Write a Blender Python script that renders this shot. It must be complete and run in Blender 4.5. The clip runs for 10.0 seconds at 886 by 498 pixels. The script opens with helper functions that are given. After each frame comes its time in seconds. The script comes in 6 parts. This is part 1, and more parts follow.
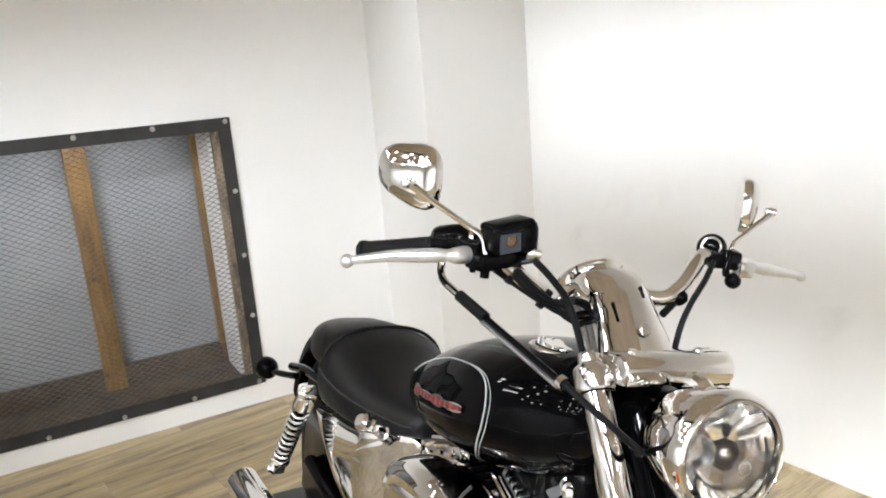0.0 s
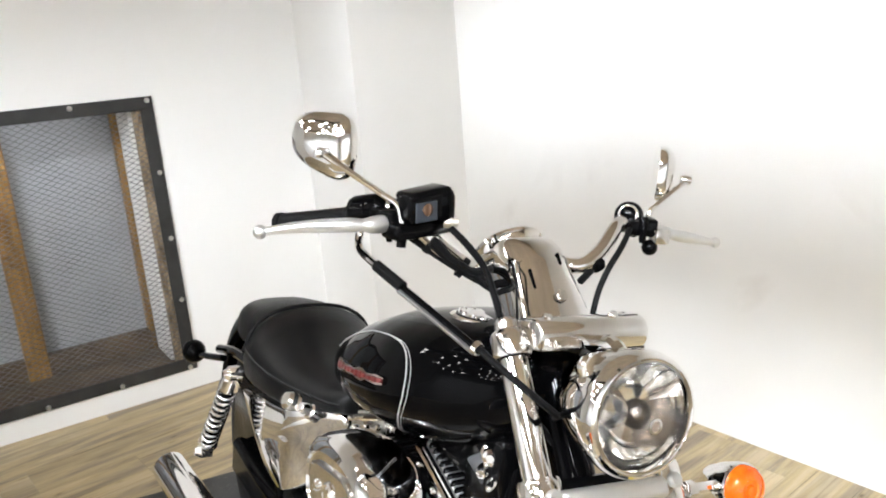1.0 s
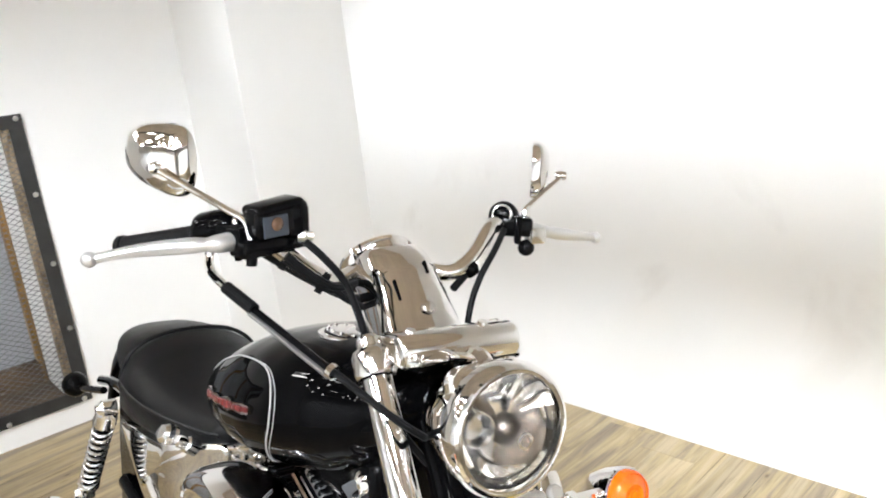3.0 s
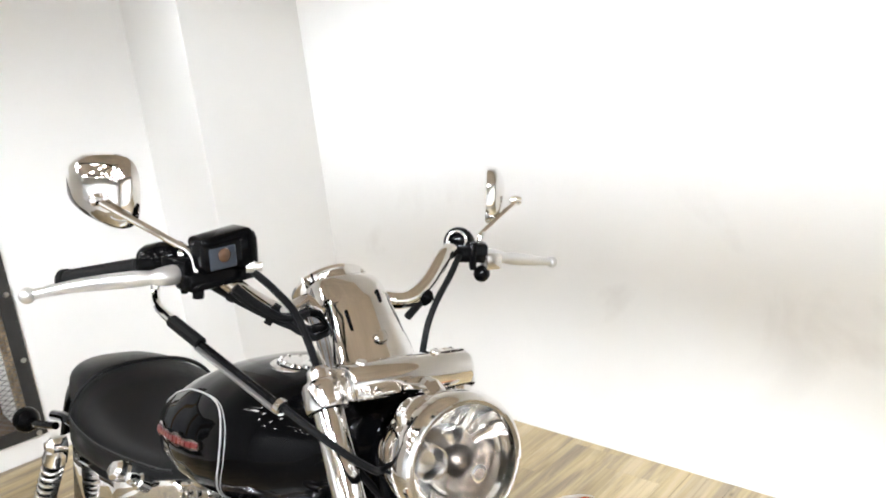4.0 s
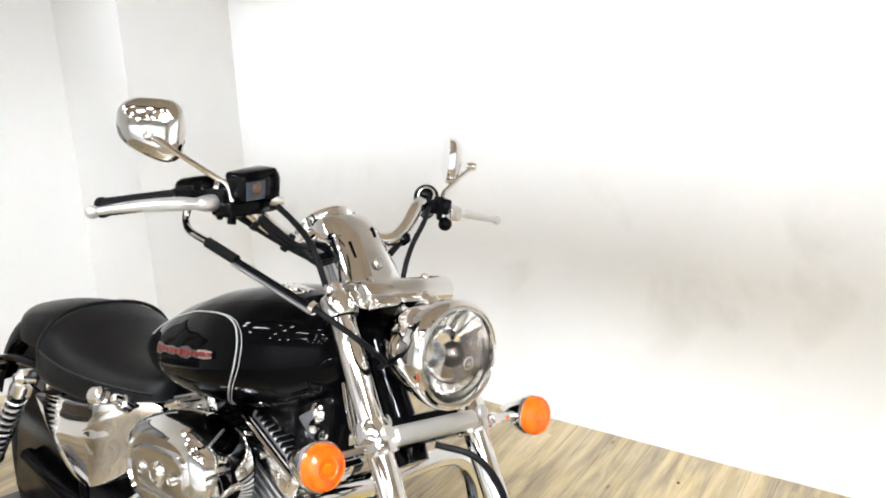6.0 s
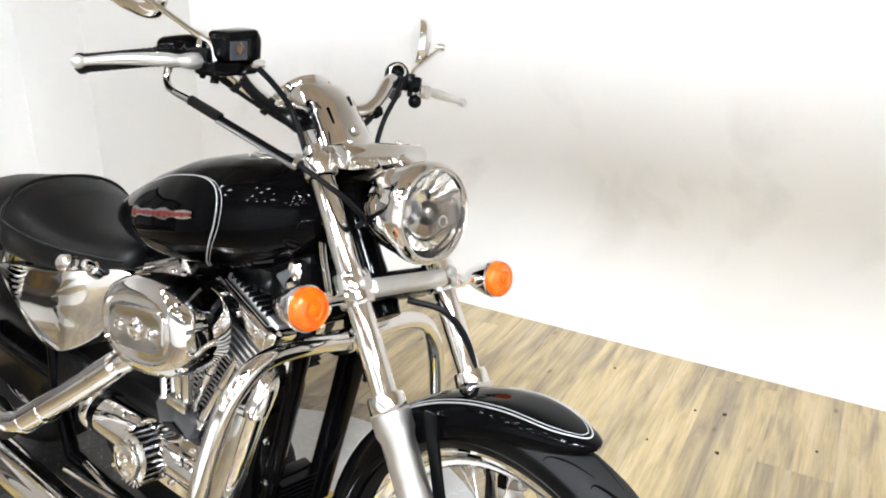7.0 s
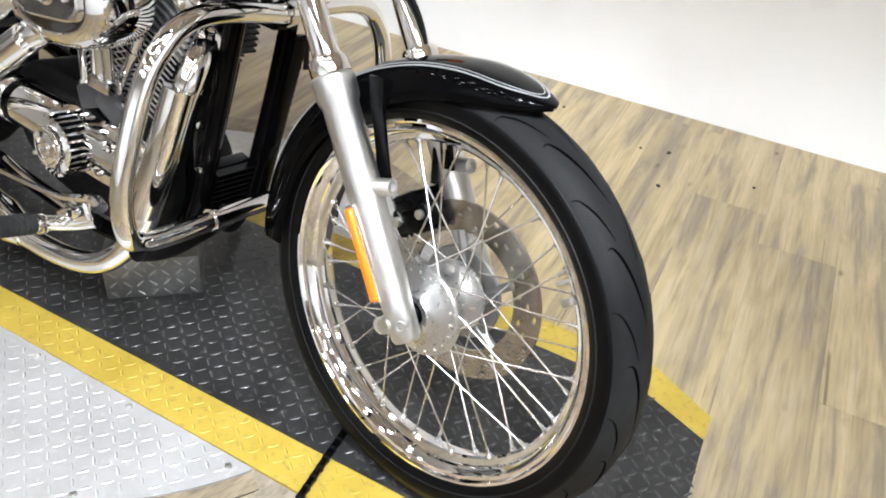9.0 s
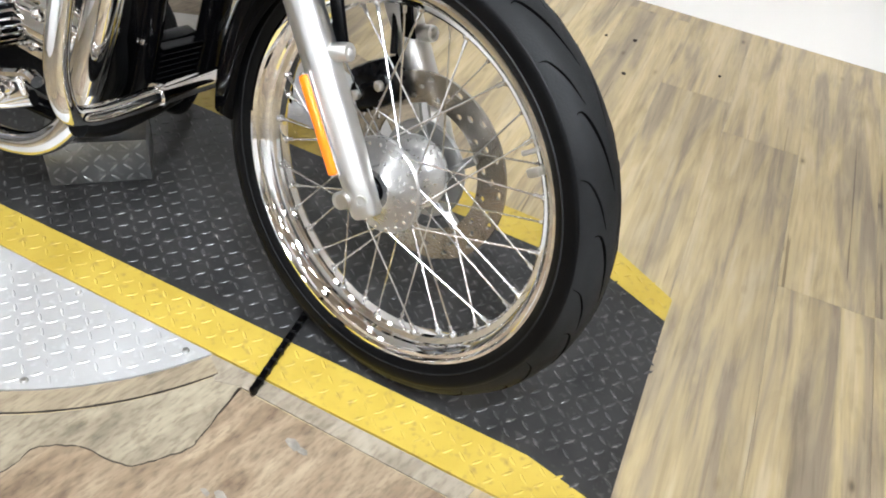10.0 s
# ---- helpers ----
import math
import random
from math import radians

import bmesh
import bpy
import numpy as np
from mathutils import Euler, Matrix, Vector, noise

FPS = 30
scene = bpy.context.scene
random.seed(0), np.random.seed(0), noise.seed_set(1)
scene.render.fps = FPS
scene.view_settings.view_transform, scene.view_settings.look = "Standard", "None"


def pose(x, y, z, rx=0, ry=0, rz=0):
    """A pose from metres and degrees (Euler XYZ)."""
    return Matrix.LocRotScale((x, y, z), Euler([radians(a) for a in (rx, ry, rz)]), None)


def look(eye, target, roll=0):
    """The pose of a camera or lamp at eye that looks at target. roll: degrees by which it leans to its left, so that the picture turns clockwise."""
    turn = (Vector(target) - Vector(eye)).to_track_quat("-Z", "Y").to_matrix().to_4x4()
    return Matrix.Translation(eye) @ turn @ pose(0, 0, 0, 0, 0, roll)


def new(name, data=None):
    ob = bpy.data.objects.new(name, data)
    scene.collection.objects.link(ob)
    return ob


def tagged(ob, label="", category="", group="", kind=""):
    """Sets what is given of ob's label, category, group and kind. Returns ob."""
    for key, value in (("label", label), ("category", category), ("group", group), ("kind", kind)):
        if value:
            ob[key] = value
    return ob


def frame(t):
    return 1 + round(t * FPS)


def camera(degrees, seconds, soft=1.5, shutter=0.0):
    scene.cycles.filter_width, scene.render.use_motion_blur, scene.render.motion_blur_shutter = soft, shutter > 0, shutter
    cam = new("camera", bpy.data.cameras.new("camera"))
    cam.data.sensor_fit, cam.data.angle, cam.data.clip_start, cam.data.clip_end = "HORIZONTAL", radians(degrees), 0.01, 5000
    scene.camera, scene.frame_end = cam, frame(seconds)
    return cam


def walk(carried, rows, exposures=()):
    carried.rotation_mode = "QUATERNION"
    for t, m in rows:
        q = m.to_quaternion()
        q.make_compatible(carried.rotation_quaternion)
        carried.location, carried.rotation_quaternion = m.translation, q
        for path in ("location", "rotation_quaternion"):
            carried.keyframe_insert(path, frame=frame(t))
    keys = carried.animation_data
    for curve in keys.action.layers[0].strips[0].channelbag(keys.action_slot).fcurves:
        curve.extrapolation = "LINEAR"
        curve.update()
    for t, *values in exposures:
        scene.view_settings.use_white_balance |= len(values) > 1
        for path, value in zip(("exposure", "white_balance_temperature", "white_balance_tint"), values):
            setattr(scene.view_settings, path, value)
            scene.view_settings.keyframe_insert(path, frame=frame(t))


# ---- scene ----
cam = camera(58.46, 10.0, soft=1.9)
ROWS = [  # seconds, x, y, z, tilt, lean, turn
    (0, 0.4474, -0.4741, 1.3998, 76.14, 4.45, 70.07),
    (0.5, 0.4547, -0.4614, 1.3932, 76.05, 4.82, 67.91),
    (1, 0.4559, -0.4422, 1.3744, 74.65, 4.38, 65.68),
    (1.5, 0.4516, -0.4143, 1.3652, 74.07, 5.24, 63.99),
    (2, 0.4480, -0.3859, 1.3615, 74.21, 5.53, 63.24),
    (2.5, 0.4392, -0.3519, 1.3580, 73.84, 6.23, 61.20),
    (3, 0.4315, -0.3307, 1.3589, 74.19, 6.37, 59.51),
    (4.3, 0.4306, -0.2998, 1.3659, 75.74, 6.78, 56.51),
    (4.5, 0.4346, -0.2988, 1.3683, 75.90, 6.79, 56.28),
    (5, 0.4779, -0.3210, 1.3563, 76.69, 6.36, 57.69),
    (5.2, 0.5004, -0.3568, 1.3619, 76.19, 5.64, 56.67),
    (6.3, 0.5454, -0.6647, 1.3540, 73.65, 1.04, 46.38),
    (6.5, 0.5547, -0.6862, 1.3397, 72.17, 0.79, 45.68),
    (7, 0.5641, -0.7049, 1.2981, 68.76, -0.82, 44.74),
    (7.5, 0.5740, -0.7084, 1.2610, 65.49, -1.77, 44.17),
    (8, 0.5727, -0.7105, 1.2145, 62.36, -2.04, 43.53),
    (8.5, 0.5722, -0.7153, 1.1637, 57.95, -3.72, 43.17),
    (9, 0.5709, -0.7129, 1.1141, 53.44, -4.56, 42.13),
    (9.5, 0.5711, -0.7117, 1.0803, 49.52, -5.53, 41.10),
    (10, 0.5727, -0.7104, 1.0507, 47.09, -6.19, 39.74),
]
walk(cam, [(t, pose(*r)) for t, *r in ROWS], [(0.0, 0.26, 6120, 10), (1.0, 0.34, 6080, 10), (2.0, 0.44, 6030, 10), (3.0, 0.44, 6030, 10), (4.5, 0.46, 6050, 10), (5.5, 0.45, 6030, 10), (6.5, 0.39, 6010, 10), (7.0, 0.38, 6000, 10), (8.0, 0.28, 5900, 10), (9.0, 0.13, 5920, 10), (10.0, 0.03, 5920, 10)])

# ---- world and lights ----
world = bpy.data.worlds.new("world")
scene.world = world
world.use_nodes = True
world.node_tree.nodes["Background"].inputs[0].default_value = (0.9, 0.95, 1.0, 1)
world.node_tree.nodes["Background"].inputs[1].default_value = 0.01


# ---- materials ----
def node_mat(name):
    m = bpy.data.materials.new(name)
    m.use_nodes = True
    nt = m.node_tree
    return m, nt, nt.nodes["Principled BSDF"]


def link(nt, a, b):
    nt.links.new(a, b)


def noise_node(nt, scale, detail=4.0, coord="Object", stretch=None):
    tc = nt.nodes.new("ShaderNodeTexCoord")
    n = nt.nodes.new("ShaderNodeTexNoise")
    n.inputs["Scale"].default_value = scale
    n.inputs["Detail"].default_value = detail
    src = tc.outputs[coord]
    if stretch:
        mp = nt.nodes.new("ShaderNodeMapping")
        mp.inputs["Scale"].default_value = stretch
        link(nt, src, mp.inputs["Vector"])
        src = mp.outputs["Vector"]
    link(nt, src, n.inputs["Vector"])
    return n


def ramp(nt, fac, stops):
    r = nt.nodes.new("ShaderNodeValToRGB")
    el = r.color_ramp.elements
    el[0].position, el[0].color = stops[0][0], (*stops[0][1], 1)
    el[1].position, el[1].color = stops[-1][0], (*stops[-1][1], 1)
    for p, c in stops[1:-1]:
        e = el.new(p)
        e.color = (*c, 1)
    link(nt, fac, r.inputs["Fac"])
    return r


def grey(v):
    return (v, v, v)


def simple(name, col, rough, metal=0.0, var=0.12, scale=8.0, bump=0.0, bscale=200.0, rvar=0.1, coat=0.0, spec=0.5):
    """A surface with slight variation of colour and gloss at two scales, and fine relief."""
    m, nt, b = node_mat(name)
    n = noise_node(nt, scale, 6.0)
    lo = tuple(max(0.0, c * (1 - var)) for c in col)
    hi = tuple(min(1.0, c * (1 + var)) for c in col)
    r = ramp(nt, n.outputs["Fac"], [(0.3, lo), (0.7, hi)])
    link(nt, r.outputs["Color"], b.inputs["Base Color"])
    b.inputs["Metallic"].default_value = metal
    b.inputs["Specular IOR Level"].default_value = spec
    n2 = noise_node(nt, scale * 7, 3.0)
    mr = nt.nodes.new("ShaderNodeMapRange")
    mr.inputs["To Min"].default_value = max(0.0, rough * (1 - rvar))
    mr.inputs["To Max"].default_value = min(1.0, rough * (1 + rvar))
    link(nt, n2.outputs["Fac"], mr.inputs["Value"])
    link(nt, mr.outputs["Result"], b.inputs["Roughness"])
    if coat:
        b.inputs["Coat Weight"].default_value = coat
        b.inputs["Coat Roughness"].default_value = 0.03
    if bump:
        nb = noise_node(nt, bscale, 3.0)
        bp = nt.nodes.new("ShaderNodeBump")
        bp.inputs["Strength"].default_value = bump
        bp.inputs["Distance"].default_value = 0.002
        link(nt, nb.outputs["Fac"], bp.inputs["Height"])
        link(nt, bp.outputs["Normal"], b.inputs["Normal"])
    return m


CHROME = simple("chrome", (0.89, 0.885, 0.88), 0.04, 1.0, 0.03, 6, rvar=0.35)
CHROME_SOFT = simple("chrome_worn", (0.82, 0.81, 0.8), 0.14, 1.0, 0.05, 9, rvar=0.3)
ALU = simple("cast_aluminium", (0.8, 0.8, 0.79), 0.4, 1.0, 0.04, 14)
FORK_ALU = simple("satin_fork_alloy", (0.62, 0.615, 0.6), 0.36, 1.0, 0.06, 14, 0.03, 300)
ALU_POL = simple("polished_aluminium", (0.78, 0.78, 0.77), 0.2, 1.0, 0.05, 14)
LEVER = simple("lever_aluminium", (0.68, 0.68, 0.68), 0.32, 0.85, 0.05, 20, 0.05, 500)
BLACK = simple("black_gloss_paint", (0.0015, 0.0015, 0.0017), 0.03, 0.0, 0.15, 5, spec=0.075)
SATIN = simple("black_satin_paint", (0.0016, 0.0016, 0.0018), 0.17, 0.0, 0.2, 10, 0.05, 300, spec=0.1)
WRINKLE = simple("black_crackle_paint", (0.003, 0.003, 0.0033), 0.4, 0.0, 0.25, 20, 0.4, 700, spec=0.1)
RUBBER = simple("black_rubber", (0.005, 0.005, 0.0053), 0.5, 0.0, 0.25, 15, 0.15, 500, spec=0.09)
TYRE = simple("tyre_rubber", (0.011, 0.011, 0.0112), 0.6, 0.0, 0.4, 9, 0.15, 350, spec=0.13)
SIDEWALL = simple("tyre_sidewall", (0.0022, 0.0022, 0.0024), 0.36, 0.0, 0.3, 12, 0.1, 350, spec=0.12)
STITCH = simple("grey_thread", (0.035, 0.035, 0.035), 0.7, 0.0, 0.3, 80)
VINYL = simple("black_seat_vinyl", (0.005, 0.005, 0.0052), 0.36, 0.0, 0.2, 9, 0.3, 450, spec=0.16)
STEEL = simple("zinc_steel", (0.6, 0.59, 0.56), 0.3, 1.0, 0.1, 30)
FRAME_BLACK = simple("black_steel_bar", (0.028, 0.027, 0.026), 0.5, 0.2, 0.3, 12, 0.25, 120)
RED = simple("red_badge_enamel", (0.11, 0.012, 0.012), 0.35, 0.0, 0.15, 60, coat=0.6)
SILVER_LINE = simple("silver_pinstripe", (0.42, 0.42, 0.42), 0.3, 0.3, 0.05, 30)
WALL = simple("white_wall_paint", (0.8, 0.79, 0.77), 0.75, 0.0, 0.025, 1.6, 0.1, 90)


def scuff(m):
    """Faint grey smears of irregular shape, within reach of boots and tyres."""
    nt = m.node_tree
    b = nt.nodes["Principled BSDF"]
    src = b.inputs["Base Color"].links[0].from_socket
    n = noise_node(nt, 2.9, 5.0)
    n.inputs["Distortion"].default_value = 0.4
    r = ramp(nt, n.outputs["Fac"], [(0.32, (0.91, 0.902, 0.895)), (0.43, (1.0, 1.0, 1.0))])
    mx = nt.nodes.new("ShaderNodeMixRGB")
    mx.blend_type = "MULTIPLY"
    tc = nt.nodes.new("ShaderNodeTexCoord")
    xyz = nt.nodes.new("ShaderNodeSeparateXYZ")
    link(nt, tc.outputs["Object"], xyz.inputs[0])
    low = ramp(nt, xyz.outputs["Z"], [(0.25, grey(0.35)), (0.45, grey(1.0)), (0.75, grey(1.0)), (0.95, grey(0.0))])
    link(nt, low.outputs[0], mx.inputs[0])
    link(nt, src, mx.inputs[1])
    link(nt, r.outputs[0], mx.inputs[2])
    link(nt, mx.outputs[0], b.inputs["Base Color"])


WALL_MARKED = simple("scuffed_wall_paint", (0.8, 0.79, 0.77), 0.75, 0.0, 0.025, 1.6, 0.1, 90)
scuff(WALL_MARKED)
CEIL = simple("tan_ceiling", (0.62, 0.525, 0.42), 0.8, 0.0, 0.12, 2.0, 0.1, 60)
MESH_GREY = simple("expanded_metal", (0.17, 0.165, 0.16), 0.5, 0.5, 0.35, 6)
SILL_WOOD = simple("dark_sill_timber", (0.1, 0.068, 0.04), 0.6, 0.0, 0.5, 9, 0.2, 200)
BACKPANEL = simple("grey_back_panel", (0.36, 0.37, 0.385), 0.55, 0.1, 0.12, 2.5, 0.1, 60)


def amber():
    m, nt, b = node_mat("amber_lens")
    n = noise_node(nt, 60, 3)
    r = ramp(nt, n.outputs["Fac"], [(0.3, (0.55, 0.075, 0.0006)), (0.7, (0.74, 0.14, 0.0015))])
    link(nt, r.outputs["Color"], b.inputs["Base Color"])
    b.inputs["Roughness"].default_value = 0.12
    b.inputs["Subsurface Weight"].default_value = 0.15
    b.inputs["Subsurface Radius"].default_value = (0.02, 0.006, 0.001)
    b.inputs["Coat Weight"].default_value = 0.25
    return m


AMBER = amber()
REFLEX = simple("amber_reflex", (0.95, 0.2, 0.003), 0.2, 0.0, 0.05, 80, 0.2, 900, coat=0.4)


def glass(name, tint=(1, 1, 1), rough=0.02):
    m, nt, b = node_mat(name)
    b.inputs["Base Color"].default_value = (*tint, 1)
    n = noise_node(nt, 30, 2)
    mr = nt.nodes.new("ShaderNodeMapRange")
    mr.inputs["To Min"].default_value, mr.inputs["To Max"].default_value = rough * 0.6, rough * 1.4
    link(nt, n.outputs["Fac"], mr.inputs["Value"])
    link(nt, mr.outputs["Result"], b.inputs["Roughness"])
    b.inputs["Transmission Weight"].default_value = 1.0
    b.inputs["IOR"].default_value = 1.45
    return m


GLASS = glass("clear_lens_glass", rough=0.006)
GLASS.node_tree.nodes["Principled BSDF"].inputs["IOR"].default_value = 1.3
MIRROR = simple("mirror_glass", (0.9, 0.9, 0.9), 0.01, 1.0, 0.01, 4)


def wood_floor():
    """Oak-look laminate: each plank its own tone, long grain, dark knots and smears."""
    m, nt, b = node_mat("oak_laminate")
    oi = nt.nodes.new("ShaderNodeObjectInfo")
    tc = nt.nodes.new("ShaderNodeTexCoord")
    off = nt.nodes.new("ShaderNodeVectorMath")
    off.operation = "MULTIPLY_ADD"
    comb = nt.nodes.new("ShaderNodeCombineXYZ")
    for i in range(3):
        link(nt, oi.outputs["Random"], comb.inputs[i])
    off.inputs[1].default_value = (37.0, 23.0, 11.0)
    link(nt, comb.outputs[0], off.inputs[0])
    link(nt, tc.outputs["Object"], off.inputs[2])

    def grain(scale, stretch, detail, dist):
        mp = nt.nodes.new("ShaderNodeMapping")
        mp.inputs["Scale"].default_value = stretch
        n = nt.nodes.new("ShaderNodeTexNoise")
        n.inputs["Scale"].default_value = scale
        n.inputs["Detail"].default_value = detail
        n.inputs["Distortion"].default_value = dist
        n.inputs["Roughness"].default_value = 0.57
        link(nt, off.outputs[0], mp.inputs["Vector"])
        link(nt, mp.outputs[0], n.inputs["Vector"])
        return n
    fine = grain(18.0, (0.35, 7.0, 1.0), 10.0, 0.5)
    stave = grain(2.4, (0.8, 8.0, 1.0), 9.0, 0.7)
    smear = grain(2.4, (1.3, 4.2, 1.0), 9.0, 1.4)
    crack = grain(5.0, (0.3, 10.0, 1.0), 2.0, 0.5)
    base = ramp(nt, stave.outputs["Fac"], [(0.36, (0.29, 0.238, 0.17)), (0.43, (0.36, 0.294, 0.2)), (0.475, (0.43, 0.348, 0.213)), (0.54, (0.48, 0.385, 0.222)), (0.62, (0.52, 0.43, 0.28))])

    def times(a, fac, amount):
        mx = nt.nodes.new("ShaderNodeMixRGB")
        mx.blend_type = "MULTIPLY"
        mx.inputs[0].default_value = amount
        link(nt, a.outputs[0], mx.inputs[1])
        link(nt, fac.outputs[0], mx.inputs[2])
        return mx
    mix = times(base, ramp(nt, fine.outputs["Fac"], [(0.36, (0.5, 0.48, 0.45)), (0.5, (0.96, 0.95, 0.94)), (0.64, (1.1, 1.1, 1.08))]), 0.34)
    mix = times(mix, ramp(nt, smear.outputs["Fac"], [(0.33, (0.52, 0.51, 0.5)), (0.44, (0.86, 0.855, 0.85)), (0.55, (1.0, 1.0, 1.0)), (0.75, (1.06, 1.06, 1.06))]), 0.42)
    mix = times(mix, ramp(nt, crack.outputs["Fac"], [(0.285, (0.34, 0.31, 0.28)), (0.315, (1.0, 1.0, 1.0))]), 0.75)
    vor = nt.nodes.new("ShaderNodeTexVoronoi")
    vor.inputs["Scale"].default_value = 7.5
    mpv = nt.nodes.new("ShaderNodeMapping")
    mpv.inputs["Scale"].default_value = (0.7, 1.5, 1.0)
    link(nt, off.outputs[0], mpv.inputs["Vector"])
    link(nt, mpv.outputs[0], vor.inputs["Vector"])
    mix = times(mix, ramp(nt, vor.outputs["Distance"], [(0.03, (0.3, 0.26, 0.22)), (0.07, (0.8, 0.78, 0.75)), (0.12, (1.0, 1.0, 1.0))]), 0.8)
    snap = nt.nodes.new("ShaderNodeVectorMath")
    snap.operation = "SNAP"
    snap.inputs[1].default_value = (3.0, 0.0633, 1.0)
    shift = nt.nodes.new("ShaderNodeVectorMath")
    shift.operation = "ADD"
    shift.inputs[1].default_value = (1.5, 0.0317, 0.0)
    link(nt, tc.outputs["Object"], shift.inputs[0])
    link(nt, shift.outputs[0], snap.inputs[0])
    wn = nt.nodes.new("ShaderNodeTexWhiteNoise")
    wn.noise_dimensions = "4D"
    link(nt, snap.outputs[0], wn.inputs["Vector"])
    link(nt, oi.outputs["Random"], wn.inputs["W"])
    mix = times(mix, ramp(nt, wn.outputs["Value"], [(0.0, (0.86, 0.85, 0.84)), (0.45, (0.97, 0.965, 0.955)), (1.0, (1.05, 1.04, 1.0))]), 1.0)
    mix2 = times(mix, ramp(nt, oi.outputs["Random"], [(0.0, (0.91, 0.905, 0.9)), (0.5, (0.97, 0.965, 0.95)), (1.0, (1.04, 1.02, 0.97))]), 1.0)
    link(nt, mix2.outputs[0], b.inputs["Base Color"])
    b.inputs["Roughness"].default_value = 0.42
    bp = nt.nodes.new("ShaderNodeBump")
    bp.inputs["Strength"].default_value = 0.15
    bp.inputs["Distance"].default_value = 0.002
    link(nt, fine.outputs["Fac"], bp.inputs["Height"])
    link(nt, bp.outputs[0], b.inputs["Normal"])
    return m


OAK = wood_floor()


def stained_wood(name, lo, hi, stretch):
    """Streaky timber or vinyl: broad stains, fine grain and a few dark flecks."""
    m, nt, b = node_mat(name)
    n = noise_node(nt, 6.0, 8.0, "Object", stretch)
    n.inputs["Distortion"].default_value = 0.8
    r = ramp(nt, n.outputs["Fac"], [(0.3, lo), (0.7, hi)])
    f = noise_node(nt, 38.0, 8.0, "Object", stretch)
    rf = ramp(nt, f.outputs["Fac"], [(0.32, (0.62, 0.6, 0.58)), (0.5, (0.98, 0.98, 0.98)), (0.68, (1.12, 1.12, 1.12))])
    k = noise_node(nt, 14.0, 5.0, "Object", None)
    rk = ramp(nt, k.outputs["Fac"], [(0.3, (0.55, 0.53, 0.5)), (0.4, (1.0, 1.0, 1.0))])
    last = r
    for other in (rf, rk):
        mx = nt.nodes.new("ShaderNodeMixRGB")
        mx.blend_type = "MULTIPLY"
        mx.inputs[0].default_value = 0.85
        link(nt, last.outputs[0], mx.inputs[1])
        link(nt, other.outputs[0], mx.inputs[2])
        last = mx
    link(nt, last.outputs[0], b.inputs["Base Color"])
    b.inputs["Roughness"].default_value = 0.5
    bp = nt.nodes.new("ShaderNodeBump")
    bp.inputs["Strength"].default_value = 0.2
    bp.inputs["Distance"].default_value = 0.002
    link(nt, f.outputs["Fac"], bp.inputs["Height"])
    link(nt, bp.outputs[0], b.inputs["Normal"])
    return m


BROWN_WOOD = stained_wood("brown_timber", (0.16, 0.08, 0.015), (0.36, 0.2, 0.05), (6, 6, 0.6))
TAN_WOOD = stained_wood("pale_timber", (0.12, 0.08, 0.045), (0.5, 0.38, 0.24), (6, 6, 1.6))
GAP_DARK = simple("dark_joint", (0.03, 0.022, 0.015), 0.8, 0.0, 0.3, 60)
WORN_GREY = simple("bare_screed", (0.24, 0.22, 0.19), 0.7, 0.0, 0.3, 60, 0.3, 300)
ORANGE_SHEET = stained_wood("orange_brown_vinyl", (0.15, 0.098, 0.058), (0.345, 0.268, 0.178), (4.5, 1.3, 1))
TAN_SHEET = stained_wood("tan_vinyl", (0.185, 0.152, 0.106), (0.335, 0.285, 0.202), (4.0, 1.3, 1))
GREY_SHEET = stained_wood("grey_tan_vinyl", (0.2, 0.165, 0.12), (0.36, 0.31, 0.24), (3.0, 1.2, 1))
EDGE_WOOD = stained_wood("worn_wood_edging", (0.18, 0.14, 0.094), (0.35, 0.285, 0.192), (5, 1, 1))


def plate(name, lo, hi, rough, metal, wear):
    """Painted or bare tread plate with scuffs along the lugs."""
    m, nt, b = node_mat(name)
    n = noise_node(nt, 9.0, 8.0)
    n2 = noise_node(nt, 70.0, 5.0)
    r = ramp(nt, n.outputs["Fac"], [(0.3, lo), (0.72, hi)])
    sc = ramp(nt, n2.outputs["Fac"], [(0.56, grey(0.0)), (0.74, grey(1.0))])
    mix = nt.nodes.new("ShaderNodeMixRGB")
    link(nt, sc.outputs[0], mix.inputs[0])
    link(nt, r.outputs[0], mix.inputs[1])
    mix.inputs[2].default_value = (*wear, 1)
    link(nt, mix.outputs[0], b.inputs["Base Color"])
    b.inputs["Metallic"].default_value = metal
    rr = nt.nodes.new("ShaderNodeMapRange")
    rr.inputs["To Min"].default_value, rr.inputs["To Max"].default_value = rough * 0.75, rough * 1.3
    link(nt, n2.outputs["Fac"], rr.inputs["Value"])
    link(nt, rr.outputs[0], b.inputs["Roughness"])
    return m


